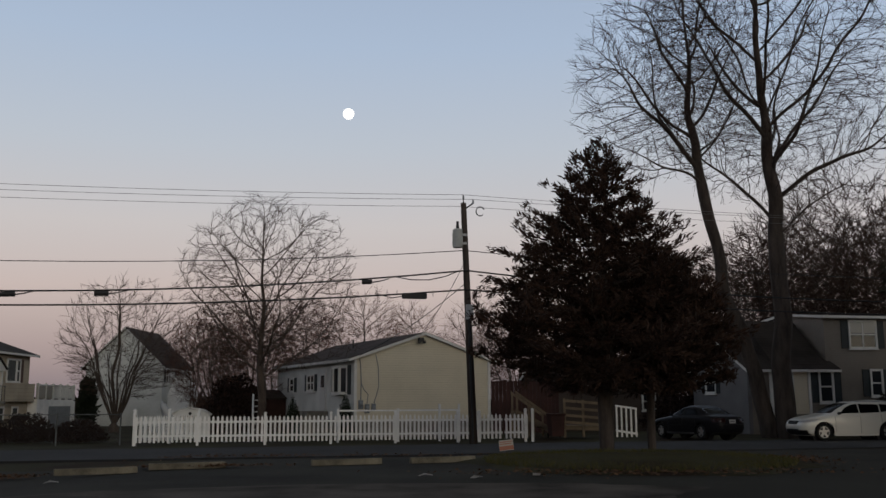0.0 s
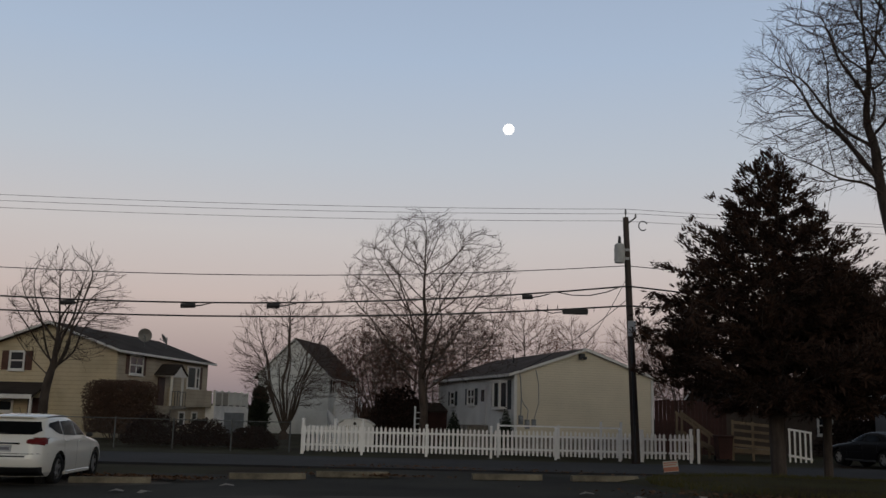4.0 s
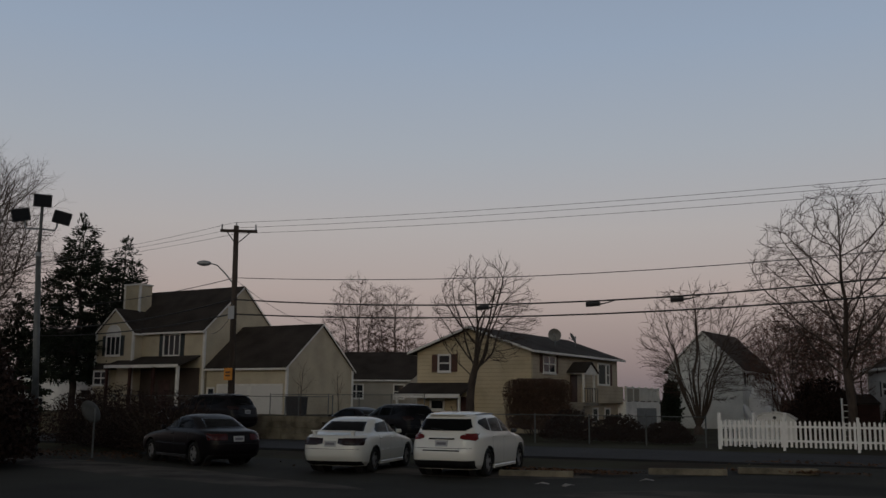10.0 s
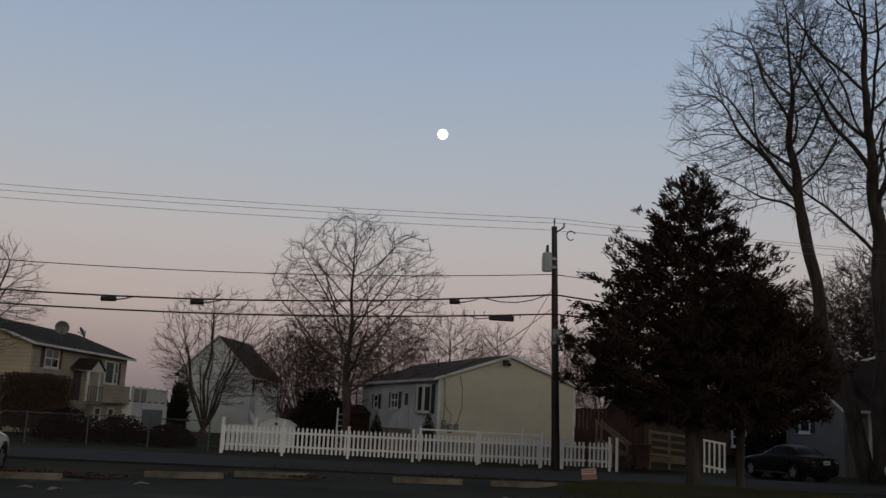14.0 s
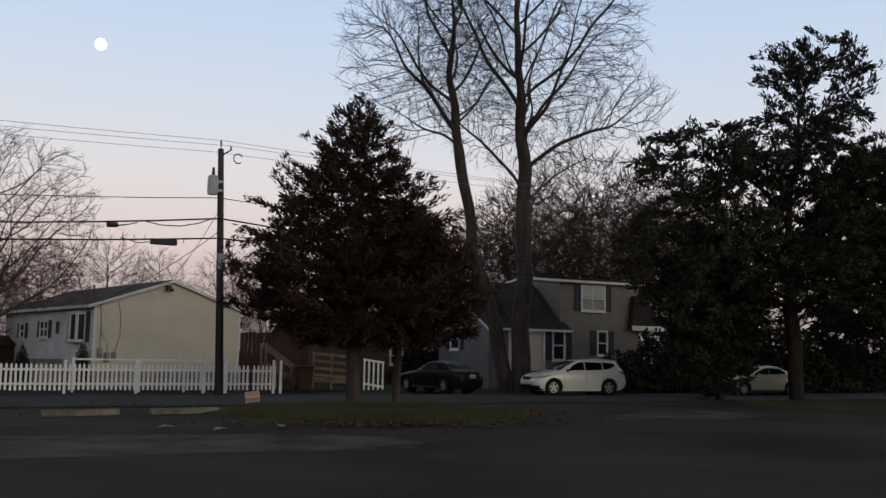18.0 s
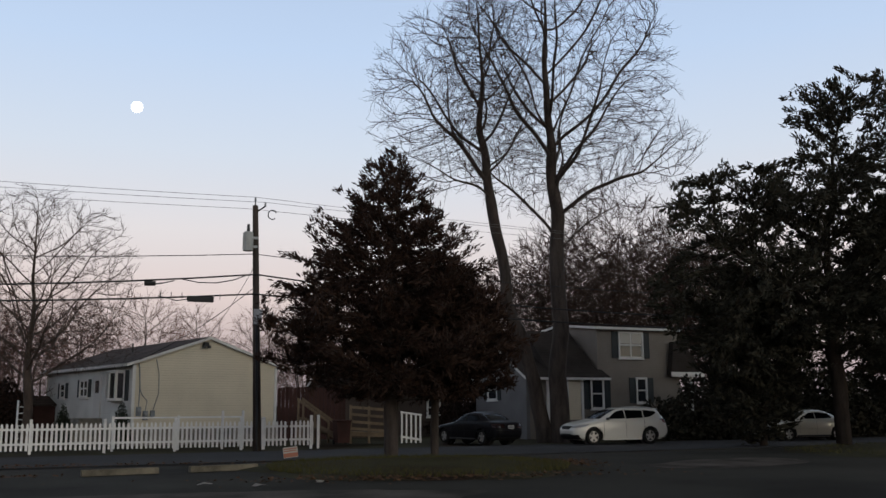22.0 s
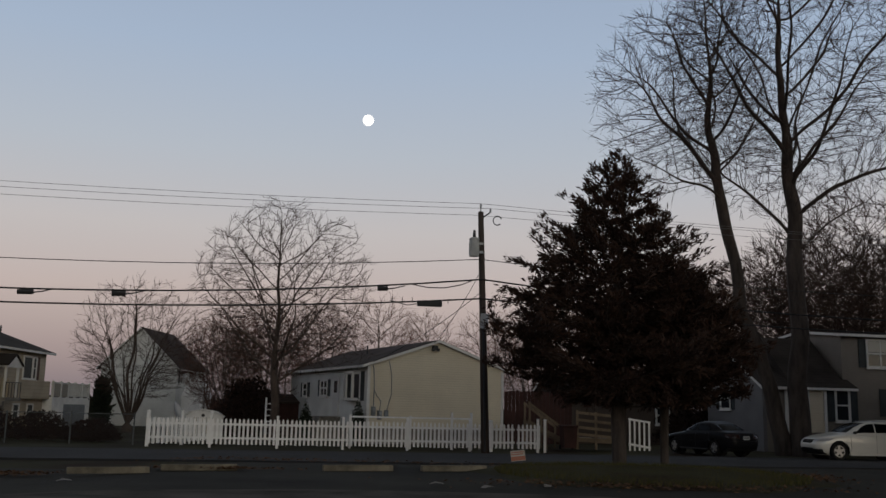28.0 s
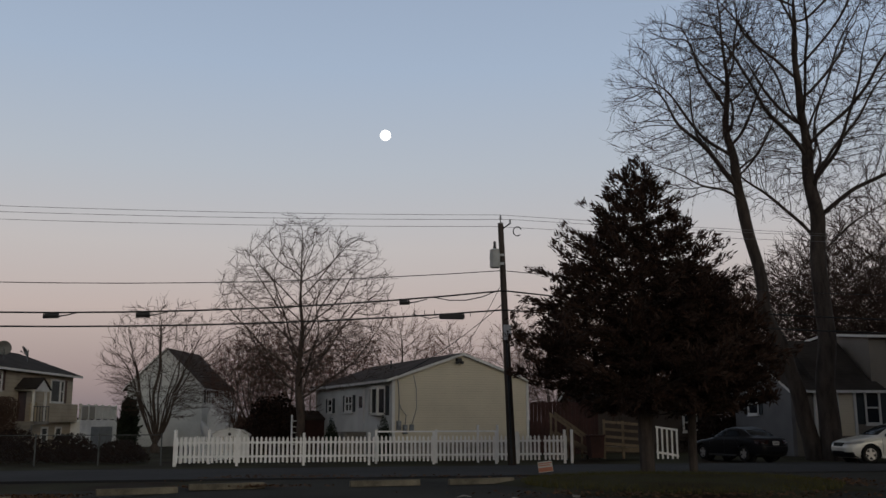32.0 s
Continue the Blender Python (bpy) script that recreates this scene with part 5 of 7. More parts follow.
def picket_run(name, label, m, length, posts, tall=1.17, gap=0.172, skip=()):
    e = thing(name, label, "fence", m)
    for i in range(int(length / gap) + 1):
        x = i * gap + 0.08
        if x > length or any(a < x < b for a, b in skip):
            continue
        ob = new("picket", PK)
        ob.parent = e
        r = random.Random(i * 7 + int(length * 10))
        ob.matrix_basis = pose(x, -0.045, 0.06 + r.uniform(-0.012, 0.012), 0, r.uniform(-0.7, 0.7), 0)
    for z in (0.26, 0.80):
        part("rail", B((0, length, -0.03, 0.01, z, z + 0.085)), VINYL, e)
    for x in posts:
        p = part("post", B((x - 0.05, x + 0.05, -0.05, 0.05, -0.2, tall)), VINYL, e)
        bm = prism([(-0.06, -0.06), (0.06, -0.06), (0.06, 0.06), (-0.06, 0.06)], tall, tall + 0.025, "z")
        v = bm.verts.new((x, 0, tall + 0.06))
        for q in bm.verts[:8]:
            q.co.x += x
        for a in range(4):
            bm.verts.ensure_lookup_table()
            bm.faces.new((bm.verts[4 + a], bm.verts[4 + (a + 1) % 4], v))
        part("cap", bm, VINYL, p)
    return e


picket_run("picket_fence", "white vinyl picket fence along the street", pose(-12.25, 37.45, 0, 0, 0, 12), 13.9, [0.0, 2.4, 5.02, 7.65, 10.3, 12.93, 13.85])
picket_run("picket_fence", "white picket fence panel beside the drive", pose(1.25, 40.3, 0, 0, 0, 12), 1.05, [0.0])
picket_run("picket_gate", "white picket gate panel, ajar", pose(2.36, 40.45, 0, 0, 0, 6), 0.95, [0.9, 1.2], 1.25)
picket_run("picket_fence", "white picket fence running back from the street corner", pose(-12.25, 37.5, 0, 0, 0, 74), 4.8, [0.0, 2.44, 4.8], 1.3)


hr = thing("yard_rail", "low white rail behind the picket fence", "railing", pose(-12.5, 38.6, 0, 0, 0, 12))
part("rail", B((8.0, 13.3, -0.03, 0.03, 1.20, 1.27)), VINYL, hr)
for x in (8.05, 10.6, 12.4, 13.25):
    part("post", B((x - 0.045, x + 0.045, -0.045, 0.045, -0.2, 1.32 if x < 12 else 1.5)), VINYL, hr)


def chain_link(name, label, m, length, h=1.15, step=2.4):
    e = thing(name, label, "fence", m)
    k = max(1, round(length / step))
    for i in range(k + 1):
        x = length * i / k
        part("post", cyl((x, 0, -0.2), (x, 0, h + 0.06), 0.03, n=8), MASTG, e)
    part("top_rail", cyl((0, 0, h), (length, 0, h), 0.02, n=6), MASTG, e)
    paths = []
    n = int(length / 0.14)
    for i in range(-int(h / 0.14), n):
        for s in (1, -1):
            x0 = i * 0.14
            a, b = Vector((x0, 0.004 * s, 0.02)), Vector((x0 + h, 0.004 * s, h))
            if s < 0:
                a, b = Vector((x0 + h, 0.004 * s, 0.02)), Vector((x0, 0.004 * s, h))
            lo, hi = (a, b) if a.x < b.x else (b, a)
            f0, f1 = max(0.0, (0 - lo.x) / h), min(1.0, (length - lo.x) / h)
            if f1 - f0 > 0.05:
                paths.append([(lo.lerp(hi, f0), 0.002), (lo.lerp(hi, f1), 0.002)])
    tagged(part("mesh", tubes(paths, 3), CHAIN, e), kind="stuff")
    return e


chain_link("chain_link_fence", "galvanised chain-link fence before the yellow house", pose(-27.5, 35.9, 0, 0, 0, 10), 14.6)
chain_link("chain_link_fence", "galvanised chain-link fence above the retaining wall", pose(-43.5, 30.4, LOTZ, 0, 0, 12), 15.0, 1.1)
chain_link("chain_link_fence", "galvanised chain-link fence beside the garage", pose(-42.0, 43.0, LOTZ, 0, 0, 5), 11.0, 1.3)

# ---- things in the yards ----
sh = thing("garden_shed", "pale resin garden shed with a rounded roof", "shed", pose(-12.9, 47.9, 0, 0, 0, 12))
prof = [(-0.95, 0), (0.95, 0), (0.95, 0.98), (0.62, 1.18), (0.0, 1.28), (-0.62, 1.18), (-0.95, 0.98)]
part("body", prism(prof, 0, 1.6, "y"), TRIM, sh)
part("roof", prism([(-1.02, 0.97), (-0.64, 1.2), (0, 1.31), (0.64, 1.2), (1.02, 0.97), (1.02, 1.02), (0.64, 1.26), (0, 1.37), (-0.64, 1.26), (-1.02, 1.02)], -0.06, 1.66, "y"), TRIM, sh)
part("door", B((-0.45, 0.45, -0.03, -0.002, 0.05, 0.95)), BEIGE, sh)
part("emblem", cyl((0, -0.02, 1.06), (0, -0.045, 1.06), 0.09, n=6), DARKM, sh)

ld = thing("ladder", "white ladder standing behind the fence", "ladder", pose(-9.35, 46.6, 0, 0, 0, 55))
for x in (-0.2, 0.2):
    part("rail", B((x - 0.035, x + 0.035, -0.03, 0.03, 0, 2.0 if x < 0 else 1.75)), VINYL, ld)
for i in range(6):
    part("rung", cyl((-0.2, 0, 0.3 + i * 0.28), (0.2, 0, 0.3 + i * 0.28), 0.025, n=6), VINYL, ld)

bt = thing("covered_boat", "pale tarpaulin-covered bundle leaning behind the fence", "tarpaulin", pose(-12.6, 42.9, 0, 0, 0, 20))
bm = bmesh.new()
bmesh.ops.create_icosphere(bm, subdivisions=3, radius=1.0)
for v in bm.verts:
    k = 1 + 0.25 * noise.noise(v.co * 2.3)
    v.co = Vector((v.co.x * 0.20 * k + v.co.z * -0.22, v.co.y * 0.2 * k, v.co.z * 0.52 * k + 1.15))
smooth(part("cover", bm, PLATE, bt))
part("stand", B((-0.25, 0.25, -0.2, 0.2, 0, 0.7)), DARKM, bt)

rf = thing("red_fence", "dark red board fence beside the ranch house", "fence", pose(2.2, 48.75, 0, 0, 0, 12))
for i in range(18):
    part("board", B((i * 0.2, i * 0.2 + 0.185, -0.015 + 0.004 * (i % 3), 0.015, 0, 2.6 + 0.02 * (i % 4))), REDWOOD, rf)
part("rail", B((0, 3.6, 0.02, 0.08, 0.5, 0.6), (0, 3.6, 0.02, 0.08, 1.5, 1.6)), REDWOOD, rf)
rs = thing("red_shed", "low red-brown shed beyond the yard", "shed", pose(-13.2, 54.0, 0, 0, 0, 15))
part("wall", B((0, 4.6, 0, 2.6, 0, 1.75)), REDWOOD, rs)
part("roof", prism([(-0.2, 1.75), (1.3, 2.2), (2.8, 1.75), (2.8, 1.85), (1.3, 2.32), (-0.2, 1.85)], -0.2, 4.8, "x"), ROOFB, rs)

rampd = thing("wooden_ramp", "pale wooden access ramp with slatted rails", "ramp", pose(5.2, 43.0, 0, 0, 0, 6))
part("deck", prism([(-0.1, 0.34), (1.9, 0.26), (1.9, 0.44), (-0.1, 0.52)], 0, 1.3, "y"), PINE, rampd)
for x in (0.0, 0.85, 1.8):
    part("post", B((x - 0.05, x + 0.05, -0.06, 0.04, 0, 1.72 - 0.09 * x)), PINE, rampd)
for z in (0.62, 0.92, 1.24, 1.56):
    part("rail", prism([(-0.05, z), (1.85, z - 0.16), (1.85, z - 0.04), (-0.05, z + 0.12)], -0.09, -0.062, "y"), PINE, rampd)
for k in range(8):
    part("deck_board", B((-0.1 + k * 0.25, 0.14 + k * 0.25, -0.02, 1.32, 0.505 - 0.01 * k, 0.535 - 0.01 * k)), PINE, rampd)
# its upper flight
for y in (0.0, 1.25):
    part("handrail", prism([(-2.2, 1.92), (-0.7, 0.86), (-0.7, 1.0), (-2.2, 2.06)], y - 0.03, y + 0.03, "y"), PINE, rampd)
    part("stringer", prism([(-2.2, 1.0), (-0.2, 0.05), (-0.2, 0.25), (-2.2, 1.25)], y - 0.03, y + 0.03, "y"), PINE, rampd)
    for x, z in ((-2.15, 2.0), (-1.4, 1.45), (-0.75, 1.0)):
        part("post", B((x - 0.045, x + 0.045, y - 0.075, y - 0.032, 0, z)), PINE, rampd)
for k in range(5):
    part("tread", B((-2.1 + 0.36 * k, -1.72 + 0.36 * k, 0.0, 1.25, 1.02 - 0.19 * k, 1.06 - 0.19 * k)), PINE, rampd)
rail2 = thing("white_railing", "white railing at the foot of the ramp", "railing", pose(7.5, 43.0, 0, 0, 0, 6))
for i in range(5):
    part("baluster", B((i * 0.22, i * 0.22 + 0.07, -0.03, 0.03, 0, 1.34 - 0.03 * i)), VINYL, rail2)
part("rail", prism([(-0.02, 1.34), (0.97, 1.20), (0.97, 1.28), (-0.02, 1.42)], -0.035, 0.035, "y"), VINYL, rail2)
part("rail", prism([(-0.02, 0.24), (0.97, 0.08), (0.97, 0.18), (-0.02, 0.34)], -0.034, 0.034, "y"), VINYL, rail2)
tanw = thing("cottage", "low brown house half hidden behind the cedar", "house", pose(5.6, 52.5, 0, 0, 0, 12))
gable_body(tanw, 0, 7.0, 0, 6, -0.1, 2.5, 3.7, "x", (BROWNS, BROWNS, BROWNS, BROWNS))
gable_roof(tanw, 0, 7.0, 0, 6, 2.5, 3.7, "x", ROOFB, over=0.25, rake=0.15)
window(tanw, "front", 0, 5.4, 6.1, 1.1, 2.0)
binn = thing("refuse_bin", "dark red wheeled refuse bin beside the drive", "bin", pose(4.72, 42.2, 0, 0, 0, 12))
part("body", prism([(-0.26, 0.08), (0.26, 0.08), (0.32, 0.98), (-0.32, 0.98)], -0.3, 0.32, "y"), REDWOOD, binn)
part("lid", B((-0.35, 0.35, -0.36, 0.36, 0.98, 1.06), bevel=0.02), REDWOOD, binn)
for x in (-0.3, 0.24):
    part("wheel", cyl((x, 0.3, 0.1), (x + 0.06, 0.3, 0.1), 0.1, n=12), RUBBER, binn)
gb = thing("refuse_bin", "dark refuse bin standing before the garage", "bin", pose(-42.2, 45.6, LOTZ, 0, 0, 5))
part("body", prism([(-0.5, 0.0), (0.5, 0.0), (0.58, 1.15), (-0.58, 1.15)], -0.4, 0.4, "y"), PLASTIC, gb)
part("lid", B((-0.62, 0.62, -0.45, 0.45, 1.15, 1.22), bevel=0.02), PLASTIC, gb)

ys = thing("yard_sign", "small white and red card sign stuck in the grass", "sign", pose(1.8, 29.6, 0.05, 0, -7, -6))
part("panel", B((-0.22, 0.22, -0.01, 0.01, 0.06, 0.38)), SIGNW, ys)
part("band", B((-0.215, 0.215, -0.015, -0.0105, 0.08, 0.20)), SIGNR, ys)
part("bars", B((-0.2, 0.16, -0.0152, -0.0106, 0.25, 0.28), (-0.2, 0.2, -0.0152, -0.0106, 0.31, 0.34)), SIGNR, ys)
for x in (-0.18, 0.18):
    part("leg", cyl((x, 0.012, -0.1), (x, 0.012, 0.4), 0.006, n=5), DARKM, ys)
mb = thing("mailbox", "dark mailbox on a post by the grey house", "mailbox", pose(18.6, 40.6, 0, 0, 0, 12))
part("post", B((-0.05, 0.05, -0.05, 0.05, -0.1, 1.05)), PINE, mb)
bm = prism([(-0.1, 1.05), (0.1, 1.05), (0.1, 1.2), (0.06, 1.27), (-0.06, 1.27), (-0.1, 1.2)], -0.3, 0.25, "y")
part("box", bm, DARKM, mb)


# ---- cars ----
def lerp(a, b, t):
    return a + (b - a) * t


def make_wheel(parent, x, y, r, w, rim_m, spokes=5):
    sgn = 1 if y > 0 else -1
    hubw = bmesh.new()
    n = 24
    prof = [(r * 0.66, -w / 2), (r * 0.92, -w / 2), (r, -w / 2 + 0.03), (r, w / 2 - 0.03), (r * 0.92, w / 2), (r * 0.66, w / 2)]
    rings = [[hubw.verts.new((x + q * math.cos(math.tau * k / n), y + d, r + q * math.sin(math.tau * k / n))) for k in range(n)] for q, d in prof]
    for a, b in zip(rings, rings[1:]):
        for k in range(n):
            hubw.faces.new((a[k], a[(k + 1) % n], b[(k + 1) % n], b[k]))
    for k in range(n):
        hubw.faces.new((rings[-1][k], rings[-1][(k + 1) % n], rings[0][(k + 1) % n], rings[0][k]))
    t = smooth(part("wheel", hubw, RUBBER, parent))
    face = y + sgn * (w / 2 - 0.03)
    bm = cyl((x, y - sgn * 0.02, r), (x, face - sgn * 0.03, r), r * 0.66, n=20)
    part("disc", bm, DARKM, t)
    bm = bmesh.new()
    for k in range(spokes):
        a = math.tau * k / spokes + 0.3
        c, s = math.cos(a), math.sin(a)
        pts = []
        for q, hw in ((0.0, 0.05), (r * 0.64, 0.038)):
            for e in (-1, 1):
                pts.append((x + q * c - e * hw * s, r + q * s + e * hw * c))
        lo = [bm.verts.new((p, face - sgn * 0.025, q)) for p, q in (pts[0], pts[1], pts[3], pts[2])]
        hi = [bm.verts.new((p, face, q)) for p, q in (pts[0], pts[1], pts[3], pts[2])]
        bm.faces.new(lo)
        bm.faces.new(hi[::-1])
        for i in range(4):
            bm.faces.new((lo[i], hi[i], hi[(i + 1) % 4], lo[(i + 1) % 4]))
    for k in range(n):
        a0, a1 = math.tau * k / n, math.tau * (k + 1) / n
        q = [bm.verts.new((x + rr * math.cos(a), face + sgn * 0.004, r + rr * math.sin(a))) for rr, a in ((r * 0.58, a0), (r * 0.67, a0), (r * 0.67, a1), (r * 0.58, a1))]
        bm.faces.new(q)
    part("rim", bm, rim_m, t)


def car(name, label, m, paint, C, rim=None):
    """A car whose nose points along +x of its own frame. C["rings"] are its level outlines: height, tail x, nose x, half-width, squareness."""
    e = thing(name, label, "car", m)
    R, r, fa, ra = C["rings"], C["r"], C["fa"], C["ra"]

    def ring(z):
        """The outline at height z, eased between the given ones."""
        for k in range(len(R) - 1):
            if z <= R[k + 1][0] or k == len(R) - 2:
                t = min(1.0, max(0.0, (z - R[k][0]) / (R[k + 1][0] - R[k][0])))
                out = []
                for c in range(1, 5):
                    p0, p1, p2, p3 = (R[max(0, min(len(R) - 1, q))][c] for q in (k - 1, k, k + 1, k + 2))
                    v = 0.5 * (2 * p1 + (p2 - p0) * t + (2 * p0 - 5 * p1 + 4 * p2 - p3) * t * t + (3 * p1 - p0 - 3 * p2 + p3) * t ** 3)
                    out.append(0.5 * v + 0.5 * (p1 + (p2 - p1) * t))
                return out

    def flank(x, z, k, out=0.0):
        xr, xf, hw, n = ring(z)
        u = min(0.985, abs((x - (xr + xf) / 2) / ((xf - xr) / 2)))
        return Vector((x, k * (hw * (1 - u ** n) ** (1 / n) + out), z))

    def end(y, z, k, out=0.0):
        xr, xf, hw, n = ring(z)
        v = min(0.985, abs(y / hw))
        return Vector(((xr + xf) / 2 + k * ((xf - xr) / 2 * (1 - v ** n) ** (1 / n) + out), y, z))

    # the shell, level by level, its wheel arches cut out
    z0, z1 = R[0][0], R[-1][0]
    nz, us, vs_ = 46, [-0.93 + 1.86 * i / 74 for i in range(75)], [-1 + 2 * i / 16 for i in range(17)]
    bm, rows = bmesh.new(), []
    for i in range(nz + 1):
        z = z0 + (z1 - z0) * i / nz
        xr, xf, hw, n = ring(z)
        c, a = (xr + xf) / 2, (xf - xr) / 2
        lim = (1 - 0.93 ** n) ** (1 / n)
        pts = [(c + a * u, hw * (1 - abs(u) ** n) ** (1 / n)) for u in us]
        pts += [(c + a * (1 - abs(v * lim) ** n) ** (1 / n), -v * lim * hw) for v in vs_[1:-1]]
        pts += [(c - a * u, -hw * (1 - abs(u) ** n) ** (1 / n)) for u in us]
        pts += [(c - a * (1 - abs(v * lim) ** n) ** (1 / n), v * lim * hw) for v in vs_[1:-1]]
        rows.append([bm.verts.new((x, y, z)) for x, y in pts])
    for a, b in zip(rows, rows[1:]):
        for k in range(len(a)):
            q = (k + 1) % len(a)
            bm.faces.new((a[k], a[q], b[q], b[k]))
    bm.faces.new(rows[-1])
    arch = r + 0.065
    gone = []
    for f in bm.faces:
        p = f.calc_center_median()
        if abs(p.y) > 0.5 and len(f.verts) == 4 and any(math.hypot(p.x - xa, p.z - r) < arch for xa in (fa, ra)):
            gone.append(f)
    bmesh.ops.delete(bm, geom=gone, context="FACES")
    for v in bm.verts:
        for xa in (fa, ra):
            d = math.hypot(v.co.x - xa, v.co.z - r)
            if abs(v.co.y) > 0.5 and v.is_boundary and 0.5 * arch < d < arch + 0.07 and v.co.z > z0 + 0.01:
                v.co.x, v.co.z = xa + (v.co.x - xa) * arch / d, r + (v.co.z - r) * arch / d
    smooth(part("body", bm, paint, e))
    part("underbody", B((R[1][1] + 0.3, R[1][2] - 0.3, -R[2][3] * 0.8, R[2][3] * 0.8, 0.19, 0.5)), PLASTIC, e)

    def patch(nm, poly, where, mtl, out=0.006, parent=None, nr=6, nc=10, label=""):
        """A thin skin on the shell: a convex outline in (x, z) on a flank, or in (y, z) on an end."""
        bm, g = bmesh.new(), []
        lo, hi = min(p[1] for p in poly), max(p[1] for p in poly)
        for i in range(nr + 1):
            z = lerp(lo + 1e-4, hi - 1e-4, i / nr)
            cut = []
            for (xa, za), (xb, zb) in zip(poly, poly[1:] + poly[:1]):
                if min(za, zb) <= z <= max(za, zb) and za != zb:
                    cut.append(xa + (xb - xa) * (z - za) / (zb - za))
            row = []
            for c in range(nc + 1):
                a = lerp(min(cut), max(cut), c / nc)
                row.append(bm.verts.new(flank(a, z, where[1], out) if where[0] == "flank" else end(a, z, where[1], out)))
            g.append(row)
        for a, b in zip(g, g[1:]):
            for c in range(nc):
                bm.faces.new((a[c], a[c + 1], b[c + 1], b[c]))
        bmesh.ops.solidify(bm, geom=bm.faces[:], thickness=0.004)
        return smooth(part(nm, bm, mtl, parent or e, label))

    lens, hw = C.get("lens", REDLENS), R[3][3]
    for k in (1, -1):
        for poly in C["glass"]:
            patch("side_window", poly, ("flank", k), CARGLASS, 0.008, None, 12, 12)
        for xs, zlo, zhi in C["seams"]:
            patch("door_gap", [(xs, zlo), (xs + 0.012, zlo), (xs + 0.012, zhi), (xs, zhi)], ("flank", k), PLASTIC, 0.003, None, 8, 1)
        for xs, zs in C["handles"]:
            p = flank(xs, zs, k)
            part("door_handle", B((xs - 0.09, xs + 0.09, p.y - 0.022, p.y + 0.022, zs - 0.016, zs + 0.016), bevel=0.008), paint, e)
        mx, mz = C["mirror_at"]
        p = flank(mx, mz, k)
        mi = part("wing_mirror", B((mx - 0.05, mx + 0.06, p.y + k * 0.08 - 0.08, p.y + k * 0.08 + 0.075, mz - 0.01, mz + 0.095), bevel=0.03), C.get("mirror", paint), e)
        part("sill_trim", B((ra + arch + 0.02, fa - arch - 0.02, k * (R[1][3] - 0.02) - 0.03, k * (R[1][3] - 0.02) + 0.03, 0.19, 0.27), bevel=0.012), C.get("sill", PLASTIC), e)
        if C.get("moulding"):
            z = C["moulding"]
            patch("side_moulding", [(ra + arch + 0.03, z), (fa - arch - 0.03, z), (fa - arch - 0.03, z + 0.035), (ra + arch + 0.03, z + 0.035)], ("flank", k), paint, 0.014, None, 2, 14)
        y0, y1, zl, zh, wrap = C["tail"]
        t = patch("tail_light", [(k * y0, zl + C.get("tail_cut", 0.0)), (k * y1, zl), (k * y1, zh), (k * y0, zh - C.get("tail_cut", 0.0) * 0.8)], ("end", -1), lens, 0.012)
        patch("wrap", [(R[4][1] + 0.15, zl + 0.01), (R[4][1] + 0.15 + wrap * 0.7, zl + 0.03), (R[4][1] + 0.15 + wrap, zh), (R[4][1] + 0.15, zh)], ("flank", k), lens, 0.012, t)
        y0, y1, zl, zh, wrap = C["head"]
        t = patch("headlight", [(k * y0, zl), (k * y1, zl + 0.02), (k * y1, zh), (k * y0, zh - 0.04)], ("end", 1), CLEARLENS, 0.010)
        nose = ring((zl + zh) / 2)[1]
        patch("wrap", [(nose - 0.16, zl + 0.03), (nose - 0.16, zh), (nose - 0.16 - wrap, zh + 0.01), (nose - 0.16 - wrap * 0.6, zl + 0.05)], ("flank", k), CLEARLENS, 0.010, t)
    patch("windscreen", C["screen"], ("end", 1), CARGLASS, 0.012, None, 14, 16)
    patch("rear_window", C["rear"], ("end", -1), CARGLASS, 0.012, None, 14, 16)
    for x in (fa, ra):
        for k in (1, -1):
            y = k * (abs(flank(x, r + arch + 0.02, 1).y) - 0.115)
            make_wheel(e, x, y, r, 0.2, rim or ALLOY, C.get("spokes", 5))
            part("wheel_well", cyl((x, y - k * 0.12, r + 0.02), (x, y - k * 0.3, r + 0.02), arch + 0.03, n=18), PLASTIC, e)
    # tail and nose
    pz = C["plate_z"]
    tx = end(0, pz + 0.08, -1).x
    pl = part("number_plate", B((tx - 0.022, tx + 0.01, -0.16, 0.16, pz, pz + 0.15)), PLATE, e)
    part("bars", B((tx - 0.0245, tx - 0.0225, -0.12, 0.12, pz + 0.045, pz + 0.105)), BARINK, pl)
    if C.get("tail_bar"):
        y0, _, zl, zh, _ = C["tail"]
        for k in (1, -1):
            patch("tail_bar", [(k * 0.20, zl + 0.02), (k * y0, zl + 0.01), (k * y0, zh - 0.01), (k * 0.20, zh - 0.01)], ("end", -1), C["tail_bar"], 0.011)
    if C.get("slot"):
        z = C["slot"]
        patch("bumper_slot", [(-hw * 0.52, z), (hw * 0.52, z), (hw * 0.52, z + 0.03), (-hw * 0.52, z + 0.03)], ("end", -1), PLASTIC, 0.008, None, 2, 12)
    for k, zt in ((1, C.get("skirt", 0.31)), (-1, C.get("skirt", 0.31))):
        patch("bumper_trim", [(-hw * 0.86, R[0][0] + 0.02), (hw * 0.86, R[0][0] + 0.02), (hw * 0.88, zt), (-hw * 0.88, zt)], ("end", k), PLASTIC, 0.022, None, 10, 28)
    patch("bumper_line", [(-hw * 0.93, C["bump"]), (hw * 0.93, C["bump"]), (hw * 0.93, C["bump"] + 0.012), (-hw * 0.93, C["bump"] + 0.012)], ("end", -1), PLASTIC, 0.003, None, 1, 16)
    gz = C["head"][2]
